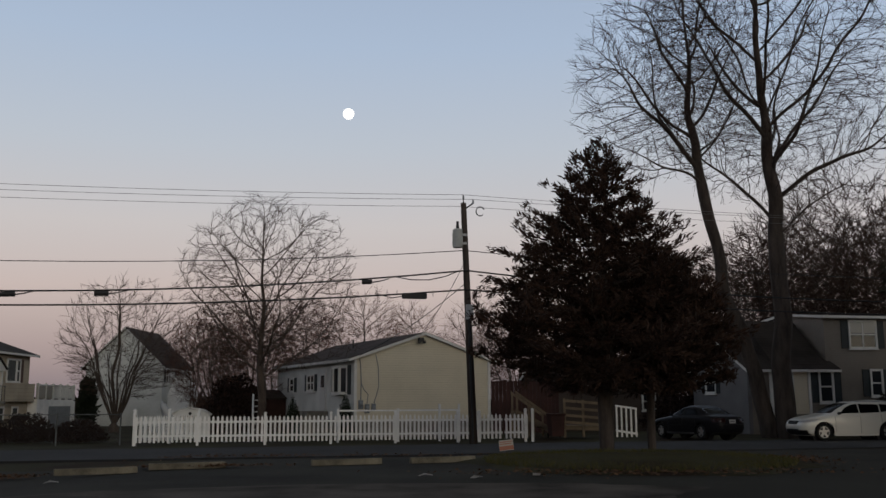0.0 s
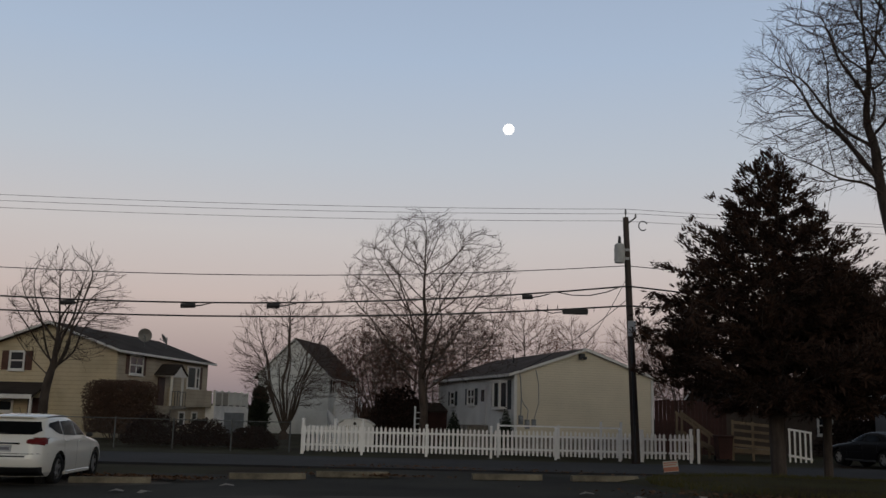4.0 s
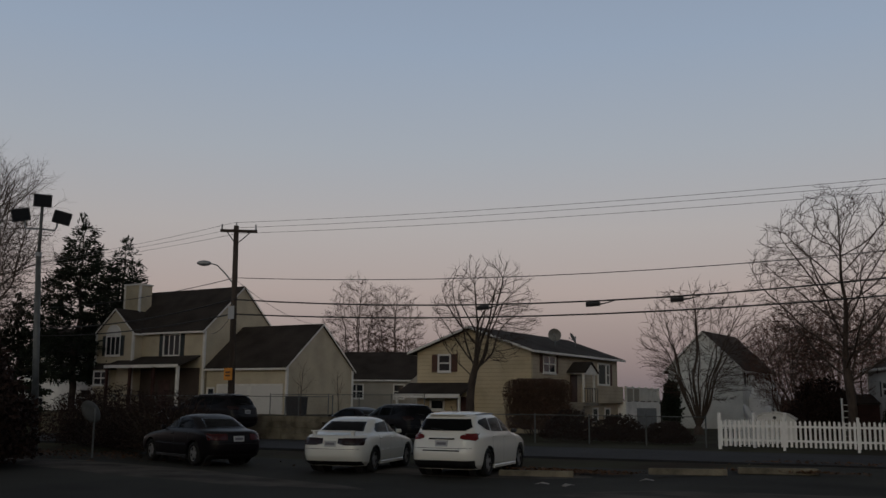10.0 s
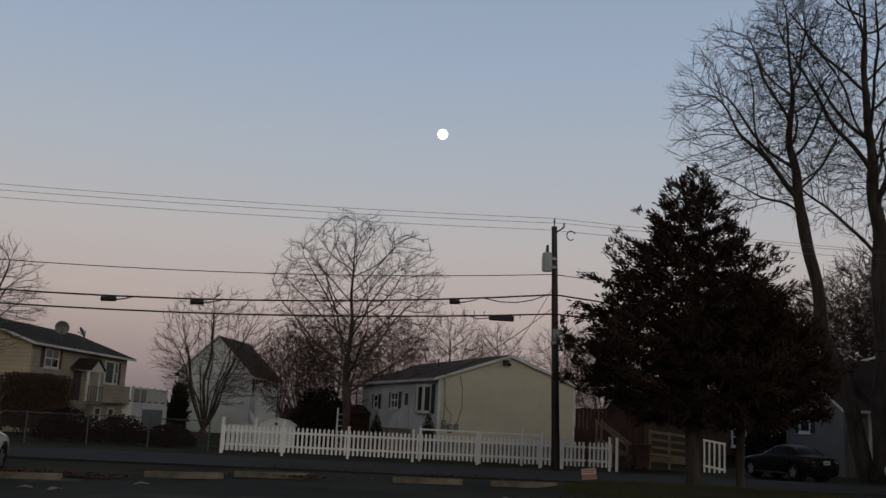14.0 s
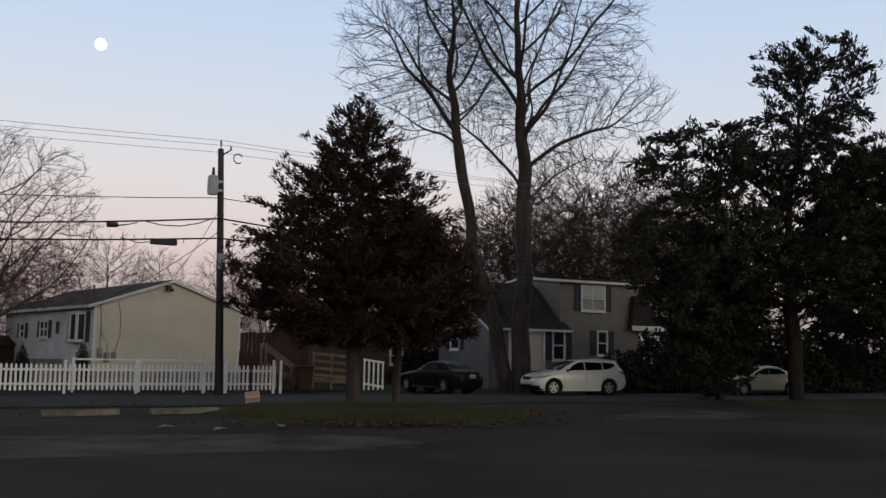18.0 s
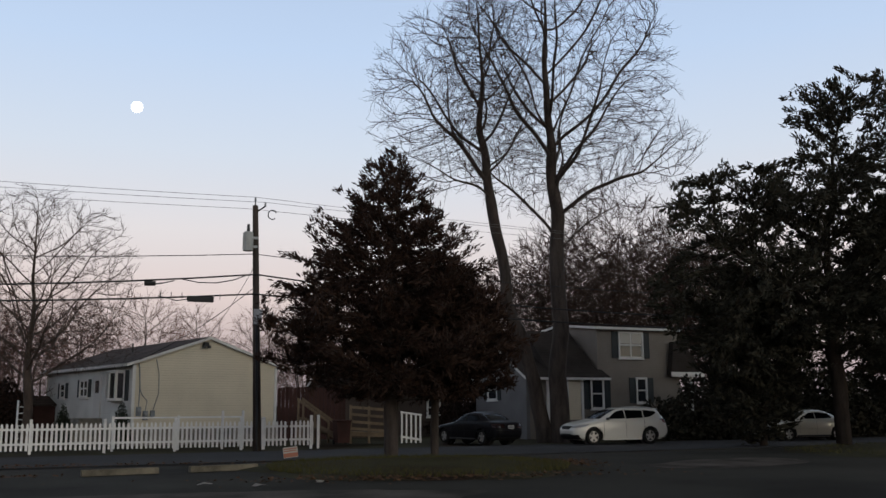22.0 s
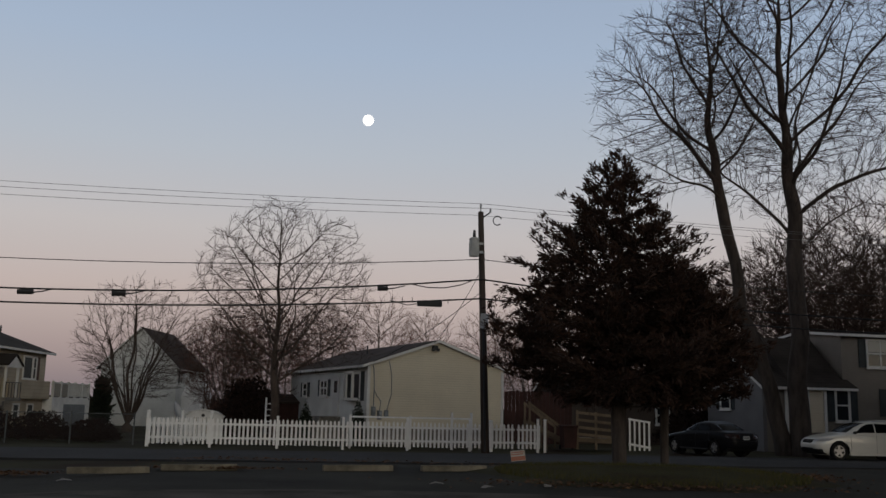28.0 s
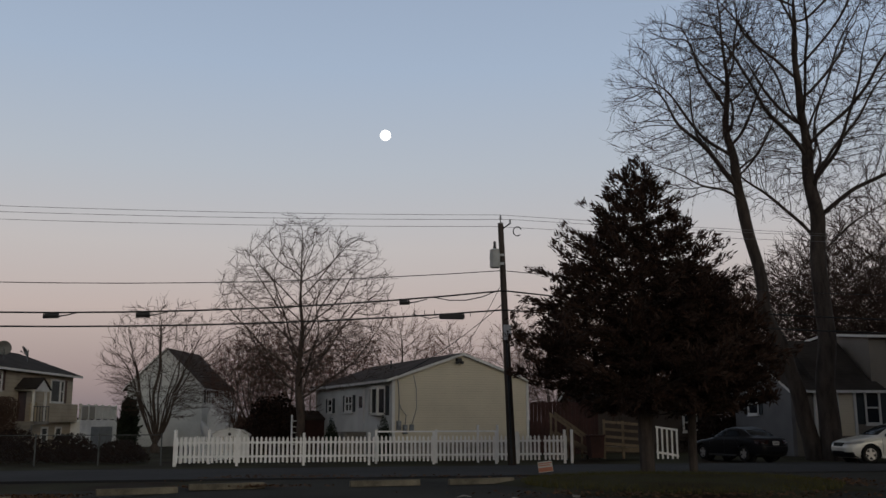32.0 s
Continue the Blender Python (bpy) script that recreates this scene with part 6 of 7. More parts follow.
    gr = patch("grille", [(-0.36, gz - 0.06), (0.36, gz - 0.06), (0.42, gz + 0.08), (-0.42, gz + 0.08)], ("end", 1), PLASTIC, 0.006)
    for z in (-0.02, 0.03):
        patch("bar", [(-0.37, gz + z), (0.37, gz + z), (0.37, gz + z + 0.014), (-0.37, gz + z + 0.014)], ("end", 1), CHROME, 0.012, gr, 1, 8)
    patch("lower_intake", [(-0.5, 0.36), (0.5, 0.36), (0.46, 0.46), (-0.46, 0.46)], ("end", 1), PLASTIC, 0.006)
    if C.get("chrome"):
        patch("chrome_strip", [(-0.33, pz + 0.17), (0.33, pz + 0.17), (0.33, pz + 0.205), (-0.33, pz + 0.205)], ("end", -1), CHROME, 0.03, None, 1, 8)
    if C.get("spoiler"):
        x, z = C["spoiler"]
        bm = prism([(-0.62, 0.02), (-0.54, 0.14), (0.54, 0.14), (0.62, 0.02), (0.50, -0.03), (0.0, -0.05), (-0.50, -0.03)], z, z + 0.026, "z")
        bmesh.ops.transform(bm, verts=bm.verts, matrix=Matrix.Translation((x, 0, 0)) @ pose(0, 0, 0, 0, 0, -90))
        sp = part("spoiler", bm, paint, e)
        for y in (-0.52, 0.52):
            part("bracket", B((x - 0.02, x + 0.10, y - 0.035, y + 0.035, z - 0.09, z)), paint, sp)
    if C.get("rails"):
        for k in (1, -1):
            q = [(flank(x, z, k, -0.03) + Vector((0, 0, 0.045)), 0.016) for x, z in C["rails"]]
            part("roof_rail", tubes([q], 6), GREYM, e)
        part("roof_spoiler", B((-1.96, -1.70, -0.46, 0.46, 1.478, 1.508), bevel=0.014), paint, e)
        part("wiper", cyl((-2.235, -0.05, 1.13), (-2.15, 0.32, 1.17), 0.012, n=5), PLASTIC, e)
        part("antenna", cyl((-1.45, 0, 1.56), (-1.62, 0, 1.70), 0.007, n=5), PLASTIC, e)
    return e


#                 z    tail   nose  half  square
CROSS = dict(rings=[(0.20, -2.08, 2.06, 0.83, 6.2), (0.30, -2.24, 2.20, 0.885, 6.2), (0.45, -2.32, 2.28, 0.90, 6.2), (0.60, -2.33, 2.29, 0.905, 6.2), (0.72, -2.30, 2.24, 0.905, 6.2), (0.82, -2.27, 2.12, 0.90, 6.2),
                    (0.91, -2.25, 1.88, 0.89, 6.2), (0.98, -2.23, 1.50, 0.875, 5.6), (1.04, -2.21, 1.18, 0.85, 4.6), (1.15, -2.16, 0.96, 0.81, 4.5), (1.30, -2.06, 0.66, 0.755, 4.5), (1.42, -1.95, 0.36, 0.705, 4.4),
                    (1.50, -1.82, 0.05, 0.65, 4.0), (1.55, -1.55, -0.30, 0.56, 3.4), (1.575, -1.15, -0.65, 0.36, 2.6)],
             r=0.345, fa=1.40, ra=-1.29, glass=[[(0.70, 1.05), (-0.10, 1.07), (-0.10, 1.43), (0.10, 1.42), (0.40, 1.29)], [(-0.15, 1.07), (-0.98, 1.10), (-0.98, 1.43), (-0.15, 1.435)], [(-1.03, 1.105), (-1.32, 1.14), (-1.70, 1.30), (-1.62, 1.37), (-1.03, 1.43)]],
             seams=[(0.92, 0.34, 1.0), (-0.13, 0.30, 1.04), (-1.02, 0.66, 1.08)], handles=[(0.06, 0.93), (-0.88, 0.96)], mirror_at=(0.74, 1.03), mirror=PLASTIC, screen=[(-0.66, 1.07), (0.66, 1.07), (0.52, 1.46), (-0.52, 1.46)],
             rear=[(-0.56, 1.12), (0.56, 1.12), (0.68, 1.20), (0.60, 1.40), (-0.60, 1.40), (-0.68, 1.20)], tail=(0.46, 0.80, 0.88, 1.06, 0.28), tail_cut=0.045, head=(0.44, 0.82, 0.70, 0.84, 0.42), plate_z=0.74, chrome=True, slot=0.635, bump=0.70, skirt=0.42,
             rails=[(-0.1, 1.47), (-0.6, 1.48), (-1.1, 1.475), (-1.55, 1.45)])
SEDAN = dict(rings=[(0.18, -2.02, 2.02, 0.79, 6.2), (0.28, -2.20, 2.18, 0.85, 6.2), (0.42, -2.29, 2.27, 0.866, 6.2), (0.56, -2.30, 2.27, 0.87, 6.2), (0.66, -2.29, 2.20, 0.87, 6.2), (0.75, -2.27, 2.02, 0.865, 6.2), (0.83, -2.25, 1.66, 0.855, 5.6),
                    (0.90, -2.22, 1.18, 0.84, 4.6), (0.945, -2.12, 1.02, 0.815, 4.5), (0.98, -1.76, 0.90, 0.785, 4.4), (1.05, -1.57, 0.74, 0.755, 4.3), (1.18, -1.28, 0.46, 0.705, 4.3), (1.29, -1.00, 0.15, 0.65, 4.0), (1.35, -0.78, -0.10, 0.57, 3.4), (1.385, -0.55, -0.30, 0.36, 2.6)],
             r=0.315, fa=1.36, ra=-1.29, glass=[[(0.60, 0.985), (-0.12, 0.985), (-0.12, 1.265), (0.08, 1.25), (0.26, 1.18)], [(-0.17, 0.985), (-1.02, 1.005), (-1.10, 1.06), (-0.88, 1.23), (-0.17, 1.27)]],
             seams=[(0.80, 0.32, 0.93), (-0.145, 0.28, 0.96), (-0.98, 0.60, 0.96)], handles=[(0.02, 0.84), (-0.88, 0.85)], mirror_at=(0.58, 0.955), screen=[(-0.62, 0.99), (0.62, 0.99), (0.50, 1.27), (-0.50, 1.27)],
             rear=[(-0.60, 1.03), (0.60, 1.03), (0.50, 1.27), (-0.50, 1.27)], tail=(0.34, 0.80, 0.70, 0.88, 0.24), head=(0.40, 0.78, 0.60, 0.73, 0.36), plate_z=0.66, bump=0.60, moulding=0.55)


def heading(x, y, deg, z=0.0):
    """Stands the car with its middle at x, y and its nose deg degrees left of straight ahead."""
    return pose(x, y, z, 0, 0, 90 + deg)


SEDAN_W = dict(SEDAN, spoiler=(-2.08, 1.03), tail_bar=DARKLENS, lens=DARKLENS, sill=PAINT_C)
car("crossover", "white crossover parked on the lot beside the sedan", heading(-13.62, 21.45, 13, -0.17), PAINT_W, dict(CROSS, sill=PAINT_W))
car("sedan", "cream-white sedan with a rear spoiler, parked on the lot", heading(-16.64, 20.6, 18, -0.16), PAINT_C, SEDAN_W)
car("sedan", "black sedan parked on the lot beside the shrubs", heading(-21.75, 19.35, 76, -0.15), PAINT_K, dict(SEDAN, lens=DULLLENS))
car("crossover", "white crossover parked at the far side of the street", heading(16.05, 38.9, 97), PAINT_W, dict(CROSS, sill=PAINT_W))
car("sedan", "pale champagne sedan parked beyond the dark evergreen", heading(25.6, 39.7, 97), PAINT_S, SEDAN)
car("sedan", "dark sedan parked in the drive under the maple", heading(10.7, 41.6, 25), PAINT_N, dict(SEDAN, lens=DARKLENS))
car("crossover", "dark sport utility parked before the garage", heading(-31.5, 28.4, 95, 0.35), PAINT_K, dict(CROSS, lens=DARKLENS))
car("sedan", "dark sedan parked across the street", heading(-27.1, 32.9, 80, 0.02), PAINT_N, dict(SEDAN, lens=DARKLENS))
car("crossover", "dark grey crossover parked across the street", heading(-24.55, 32.5, 70, 0.0), PAINT_N, dict(CROSS, lens=DARKLENS))
car("sedan", "small silver-blue car glimpsed far behind the evergreen", heading(33.5, 46.5, 97), PAINT_S, SEDAN)

# ---- trees ----
def boughs(n, z0, z1, reach, rise, turn=0.0, narrow=0.55, dx=0.0):
    """First limbs of a crown: they leave the trunk one above another, turning round it, and bend upwards."""
    out = []
    for k in range(n):
        f, a = k / n, turn + 2.4 * k
        z, ln = z0 + (z1 - z0) * f, reach * (1 - narrow * f) * (0.85 + 0.3 * ((k * 7) % 5) / 4)
        c, q = math.cos(a), math.sin(a)
        out.append([(dx * z, 0, z), (dx * z + 0.5 * ln * c, 0.5 * ln * q, z + 0.38 * ln * rise), (dx * z + ln * c, ln * q, z + ln * rise)])
    return out


# the twin maples
def crown(seed, *lumps):
    rngc = np.random.default_rng(seed)
    return np.vstack([lump(rngc, n, c, semi, sh) for n, c, semi, sh in lumps])


crown_tree("maple_tree", "tall bare maple with a dark trunk and spreading twigs", pose(15.0, 42.6, 0),
           [[(0, 0, -0.2), (-0.1, 0, 6), (-0.1, 0, 12), (-0.25, 0, 18), (-0.45, 0, 26)], [(-0.1, 0, 10.6), (1.6, -0.3, 12.1), (4.2, -0.6, 12.9)], [(-0.1, 0, 8.8), (1.2, -0.8, 10.3), (2.6, -1.2, 10.9)],
            [(-0.1, 0, 9.6), (-1.5, 0.2, 11.4), (-3.0, 0.3, 12.6)], [(-0.15, 0, 12.2), (1.5, -0.4, 14.6), (3.6, -0.6, 17.5)], [(-0.2, 0, 14.2), (0.6, -1.0, 16.8), (2.2, -1.6, 21)], [(-0.2, 0, 14.8), (-1.6, -0.6, 17), (-3.2, -0.8, 20)],
            [(-0.1, 0, 11.4), (1.0, 1.6, 13.6), (1.6, 3.2, 16.2)], [(-0.1, 0, 11.9), (0.9, -1.9, 14.2), (1.4, -3.4, 17.2)]] + boughs(12, 12.6, 21.5, 5.0, 1.25, 1.1),
           crown(21, (4200, (0.1, 0, 17.8), (5.9, 5.2, 7.8), 0.4), (700, (4.2, -0.4, 13.9), (3.3, 2.8, 1.9), 0.3), (260, (2.2, -0.8, 10.9), (2.2, 1.8, 1.1), 0.3), (160, (-2.4, 0.2, 12.6), (1.6, 1.6, 1.6), 0.3)), 21, 0.34, 0.0092, 0.28, 0.44, 3.2, 0.06, 0.15,
           shoots=(0.015, 2.1, 0.60, 0.0082), group="twin maples", hub=9.0, flare=1.35)
crown_tree("maple_tree", "bare maple leaning over the cedar, beside a taller one", pose(14.4, 42.9, 0),
           [[(0, 0, -0.2), (-0.72, 0, 3.0), (-1.65, 0, 6.2), (-2.4, 0, 10.2), (-2.7, 0, 11.6), (-3.0, 0, 15.3), (-3.1, 0, 21.5)], [(-2.3, 0, 11.4), (-3.6, -0.2, 13.3), (-5.3, -0.3, 15.2), (-6.4, -0.2, 17.4)],
            [(-3.6, -0.2, 13.3), (-4.4, 0.4, 15), (-4.7, 0.5, 18.0)], [(-2.2, 0, 11.0), (-3.5, -0.5, 12.0), (-4.6, -0.7, 12.2)], [(-2.5, 0, 12.6), (-1.6, -0.4, 14.4), (-0.9, -0.6, 15.6)]] + [[(x - 2.75, y, z) for x, y, z in q] for q in boughs(9, 12.8, 19.0, 3.4, 1.3, 0.4)],
           crown(34, (2100, (-4.6, 0, 16.1), (3.9, 3.6, 4.7), 0.4), (1400, (-2.7, 0, 17.9), (2.6, 3.0, 4.8), 0.4), (260, (-1.3, -0.4, 15.0), (1.4, 1.5, 2.4), 0.3)), 34, 0.26, 0.0092, 0.28, 0.44, 3.0, 0.06, 0.15,
           shoots=(0.015, 2.1, 0.60, 0.0082), group="twin maples", hub=8.0, flare=1.45)

crown_tree("yard_tree", "bare round-crowned tree with reddish twigs behind the picket fence", pose(-8.8, 45.0, 0),
           [[(0, 0, -0.2), (0.05, 0, 4), (0.0, 0, 8), (-0.25, 0, 11.2)]] + boughs(24, 2.7, 9.0, 4.0, 0.95, 0.3, 0.62),
           crown(8, (2300, (0.2, 0, 7.25), (4.35, 3.9, 4.15), 0.4), (700, (0.5, 0, 4.7), (4.3, 3.6, 1.7), 0.3)), 8, 0.17, 0.0085, 0.22, 0.40, 2.4, 0.08, 0.12, BARK2, TWIG, 0.03, (0.0125, 2.0, 0.40, 0.0078))
crown_tree("shrub_tree", "many-stemmed bare tree with fine twigs behind the fence", pose(-19.1, 54.8, 0),
           [[(0, 0, -0.2), (-0.1, 0, 2.2), (0.1, 0, 7.2)]] + [[(0.0, 0, 0.25), (0.75 * math.cos(a), 0.75 * math.sin(a), 1.9 + 0.2 * (k % 3)), ((1.6 + 1.3 * ((k * 5) % 4) / 3) * math.cos(a), (1.6 + 1.3 * ((k * 5) % 4) / 3) * math.sin(a), 5.4 - 0.5 * ((k * 5) % 4))] for k, a in enumerate([0.3 + 2.4 * i for i in range(17)])],
           crown(13, (2700, (0.3, 0, 5.1), (3.7, 3.5, 3.7), 0.3)), 13, 0.20, 0.0085, 0.24, 0.42, 2.2, 0.12, 0.11, BARK2, TWIG, 0.035, (0.012, 1.9, 0.42, 0.009))
crown_tree("street_tree", "small bare vase-shaped tree before the yellow house", pose(-26.9, 42.2, 0),
           [[(0, 0, -0.2), (0.1, 0, 2.0), (0.3, 0, 3.9), (0.45, 0, 7.6)], [(0.2, 0, 3.2), (1.3, -0.2, 5.0), (2.3, -0.3, 6.8)], [(0.25, 0, 3.5), (-0.6, 0.2, 5.0), (-1.1, 0.3, 7.4)], [(0.2, 0, 3.0), (0.9, 0.4, 4.8), (1.7, 0.5, 8.2)], [(0.2, 0, 2.9), (-1.1, -0.3, 4.1), (-1.9, -0.4, 5.0)]] + boughs(9, 3.3, 6.2, 2.3, 1.4, 0.9, 0.4, 0.07),
           crown(17, (1500, (0.9, 0, 6.3), (2.9, 2.6, 3.0), 0.4)), 17, 0.20, 0.0095, 0.22, 0.40, 2.2, 0.12, 0.13, BARK, TWIG, 0.035, (0.0135, 1.9, 0.38, 0.0082))
for i, (x, y, h, wd) in enumerate(((-60.9, 74.5, 14.2, 3.3), (-57.0, 75.5, 13.2, 3.0))):
    e = crown_tree("far_tree", "tall bare tree far behind the houses, russet twigs", pose(x, y, 0),
               [[(0, 0, -0.2), (0, 0, 3), (0.1, 0, h - 1.5)]] + [[(0, 0, 3.2 + 0.5 * k), (1.0 * math.cos(a), math.sin(a), 6.0 + 0.4 * k), (1.7 * math.cos(a), 1.7 * math.sin(a), h - 3.4)] for k, a in enumerate((0.2, 2.2, 4.1, 5.4))],
               crown(40 + i, (1500, (0, 0, h * 0.60), (wd, wd, h * 0.40), 0.4)), 40 + i, 0.15, 0.010, 0.32, 0.44, 3.0, 0.24, 0.11, BARK2, TWIG, 0.06, (0.015, 2.2, 0.6, 0.013))
    spots = lump(np.random.default_rng(90 + i), 420, (0.6, 0, h * 0.46), (wd * 0.95, wd * 0.95, h * 0.17))
    tagged(part("foliage", sprays(random.Random(90 + i), [Vector(p) for p in spots], [Vector((0, 0, -1))] * len(spots), 0.22, 2, 0.5, 0.3), HEDGE, e, "last russet leaves"), kind="stuff")
bare_tree("edge_tree", "large bare pale tree beyond the shrubs", -55.5, 29.8, 17.0, 0.24, ROUND[:4], 51, BARK2, TWIGG)
def clumps(goals, seed, gaps, grain):
    """Leaves out the goals that fall in the gaps between clumps."""
    return np.array([g for g in goals if noise.noise((g[0] * grain, g[1] * grain, g[2] * grain * 1.7 + seed)) > gaps])


def wood(label, seed, twig, spots, height=10.0, wide=3.4, thick=0.0095):
    """Far bare trees: one grown, the others copies of it, turned and scaled."""
    e = crown_tree("far_tree", label, pose(spots[0][0], spots[0][1], 0),
                   [[(0, 0, -0.2), (0, 0, 2), (0.1, 0, height - 2)]] + [[(0, 0, 0.8 + 0.5 * k), (0.9 * math.cos(a), 0.9 * math.sin(a), 3.6 + 0.3 * k), (1.9 * math.cos(a), 1.9 * math.sin(a), height - 3)] for k, a in enumerate((0.5, 2.5, 4.4))],
                   crown(seed, (1250, (0, 0, height * 0.58), (wide, wide, height * 0.42), 0.3)), seed, 0.11, 0.009, 0.30, 0.42, 2.8, 0.22, 0.12, BARK2, twig, 0.08, (0.0135, 1.8, 0.70, thick))
    e.matrix_world = pose(spots[0][0], spots[0][1], 0) @ Matrix.Scale(spots[0][2] / height, 4)
    for k, (x, y, h) in enumerate(spots[1:]):
        ob = copy_thing(e, pose(x, y, 0, 0, 0, 67 * k + 31))
        ob.scale = (h / height * 1.05, h / height * 1.05, h / height)


wood("bare reddish tree in the wood behind the houses", 60, TWIGR, [(-14.5, 66, 9.5), (-6.8, 76, 10.5), (2.6, 78, 9.8), (-12.0, 59, 7.5), (6.5, 84, 9.5), (-14.2, 56.5, 7.2), (-13.2, 53.0, 6.2), (-9.4, 62, 8.2)])
wood("slender bare reddish tree beyond the ranch house", 61, TWIGR, [(-10.5, 70, 9.0), (-3.2, 82, 10.0), (-16.8, 64, 7.5), (-24.5, 84, 8.0), (-19.0, 82, 9.0), (-10.9, 55.8, 7.4), (4.6, 72, 9.2)], 10.0, 2.7)
wood("tall bare tree behind the grey house", 80, TWIG, [(23.0, 64, 15.0), (31.5, 62.5, 15.5), (35.5, 66, 15.0), (11.5, 74, 10.5), (37.5, 60, 12.0), (14.0, 66, 11.0), (29.0, 60, 14.5), (21.0, 60.5, 11.5), (26.2, 57.8, 12.0), (22.6, 57.5, 10.5), (18.2, 62.0, 11.0)], 13.0, 4.2, 0.017)
wood("broad bare tree behind the grey house", 81, TWIG, [(27.5, 65, 17.0), (20.0, 68, 12.5), (16.5, 70, 11.5), (25.0, 70, 15.0), (24.8, 59.5, 13.0), (33.8, 59.5, 13.5), (30.5, 57.0, 12.0)], 13.0, 4.8, 0.017)

def cone_goals(seed, n, height, low, widths, lift=0.14, gaps=-0.17, grain=0.8):
    """Places inside a cone with a bulging, ragged outline, gathered in clumps with gaps between; widths: (height as a share, half-width)."""
    rngc = np.random.default_rng(seed)
    most = max(w for _, w in widths)
    out = []
    while len(out) < n:
        f, a, q = rngc.random(), rngc.random() * math.tau, rngc.random() ** 0.42
        for (f0, w0), (f1, w1) in zip(widths, widths[1:]):
            if f0 <= f <= f1:
                w = w0 + (w1 - w0) * (f - f0) / (f1 - f0)
        if rngc.random() > (w + 0.3) / (most + 0.3):
            continue
        w *= 0.95 + 0.55 * noise.noise((2.4 * math.cos(a), 2.4 * math.sin(a), f * 10 + seed))
        p = (q * w * math.cos(a), q * w * math.sin(a), low + (height - low) * f + lift * q * w)
        if noise.noise((p[0] * grain, p[1] * grain, p[2] * grain * 1.9 + seed)) < gaps and f < 0.9:
            continue
        out.append(p)
    return np.array(out)


def tiers(seed, n, height, low, widths, rise=0.22, vary=(0.82, 1.14)):
    """Boughs of a conifer that stand out of the trunk all the way up, a little past the outline."""
    rngt = random.Random(seed)
    out = []
    for k in range(n):
        f = (k + rngt.random()) / n * 0.94
        for (f0, w0), (f1, w1) in zip(widths, widths[1:]):
            if f0 <= f <= f1:
                w = w0 + (w1 - w0) * (f - f0) / (f1 - f0)
        w *= rngt.uniform(*vary)
        a, z = 2.4 * k + rngt.uniform(-0.4, 0.4), low + (height - low) * f
        out.append([(0.01 * z, 0, z), (0.55 * w * math.cos(a), 0.55 * w * math.sin(a), z + 0.45 * w * rise), (w * math.cos(a), w * math.sin(a), z + w * (rise + 0.25 * f))])
    return out


BROAD = ((0, 3.2), (0.1, 3.85), (0.28, 3.95), (0.46, 3.05), (0.64, 2.05), (0.80, 1.2), (0.91, 0.6), (1.0, 0.05))
LESSER = ((0, 2.3), (0.2, 2.8), (0.5, 2.3), (0.8, 1.1), (1.0, 0.05))
leafy_tree("cedar_tree", "broad dark red cedar on the grass island", pose(4.95, 30.2, 0), [[(0, 0, -0.2), (0.05, 0, 5), (0.12, 0, 9.9)]] + tiers(3, 104, 9.9, 1.7, BROAD, 0.20, (0.80, 1.20)),
           cone_goals(3, 3300, 9.9, 1.7, tuple((f, w * 0.82) for f, w in BROAD)), 3, 0.23, NEEDLE, BARK, 0.008, 0.19, 0.26, 2.2, 0.05, 0.10, 0.022, (2, 0.20, 11, 0.12), 0.085, 0.5, 0.25)
leafy_tree("cedar_tree", "smaller dark cedar crowded beside the broad one", pose(6.7, 31.8, 0), [[(0, 0, -0.2), (0.05, 0, 4), (0.1, 0, 6.8)]] + tiers(33, 44, 6.9, 1.7, LESSER),
           cone_goals(33, 2300, 6.9, 1.7, LESSER), 33, 0.14, NEEDLE, BARK, 0.008, 0.19, 0.26, 2.2, 0.05, 0.10, 0.022, (2, 0.20, 11, 0.12), 0.085, 0.5, 0.25)
SPRUCE = ((0, 2.4), (0.2, 3.1), (0.45, 2.8), (0.7, 1.75), (0.88, 0.75), (1.0, 0.05))
leafy_tree("spruce_tree", "tall dark spruce behind the floodlight mast", pose(-65.2, 45.2, 0), [[(0, 0, -0.2), (0.05, 0, 8), (0.1, 0, 16.0)]] + tiers(5, 70, 16.1, 3.2, SPRUCE, -0.12),
           cone_goals(5, 800, 16.1, 3.2, SPRUCE, -0.10, -0.08, 0.6), 5, 0.26, NEEDLE2, BARK, 0.010, 0.30, 0.42, 2.6, -0.02, 0.10, 0.026, (2, 0.42, 9, 0.12), 0.14, 0.4, -0.1)
leafy_tree("spruce_tree", "dark spruce behind the chimney", pose(-67.7, 51.1, 0), [[(0, 0, -0.2), (0.05, 0, 8), (0.1, 0, 15.2)]] + tiers(6, 70, 15.4, 1.5, SPRUCE, -0.12),
           cone_goals(6, 750, 15.4, 1.5, SPRUCE, -0.10, -0.08, 0.6), 6, 0.24, NEEDLE2, BARK, 0.010, 0.30, 0.42, 2.6, -0.02, 0.10, 0.026, (2, 0.42, 9, 0.12), 0.14, 0.4, -0.1)
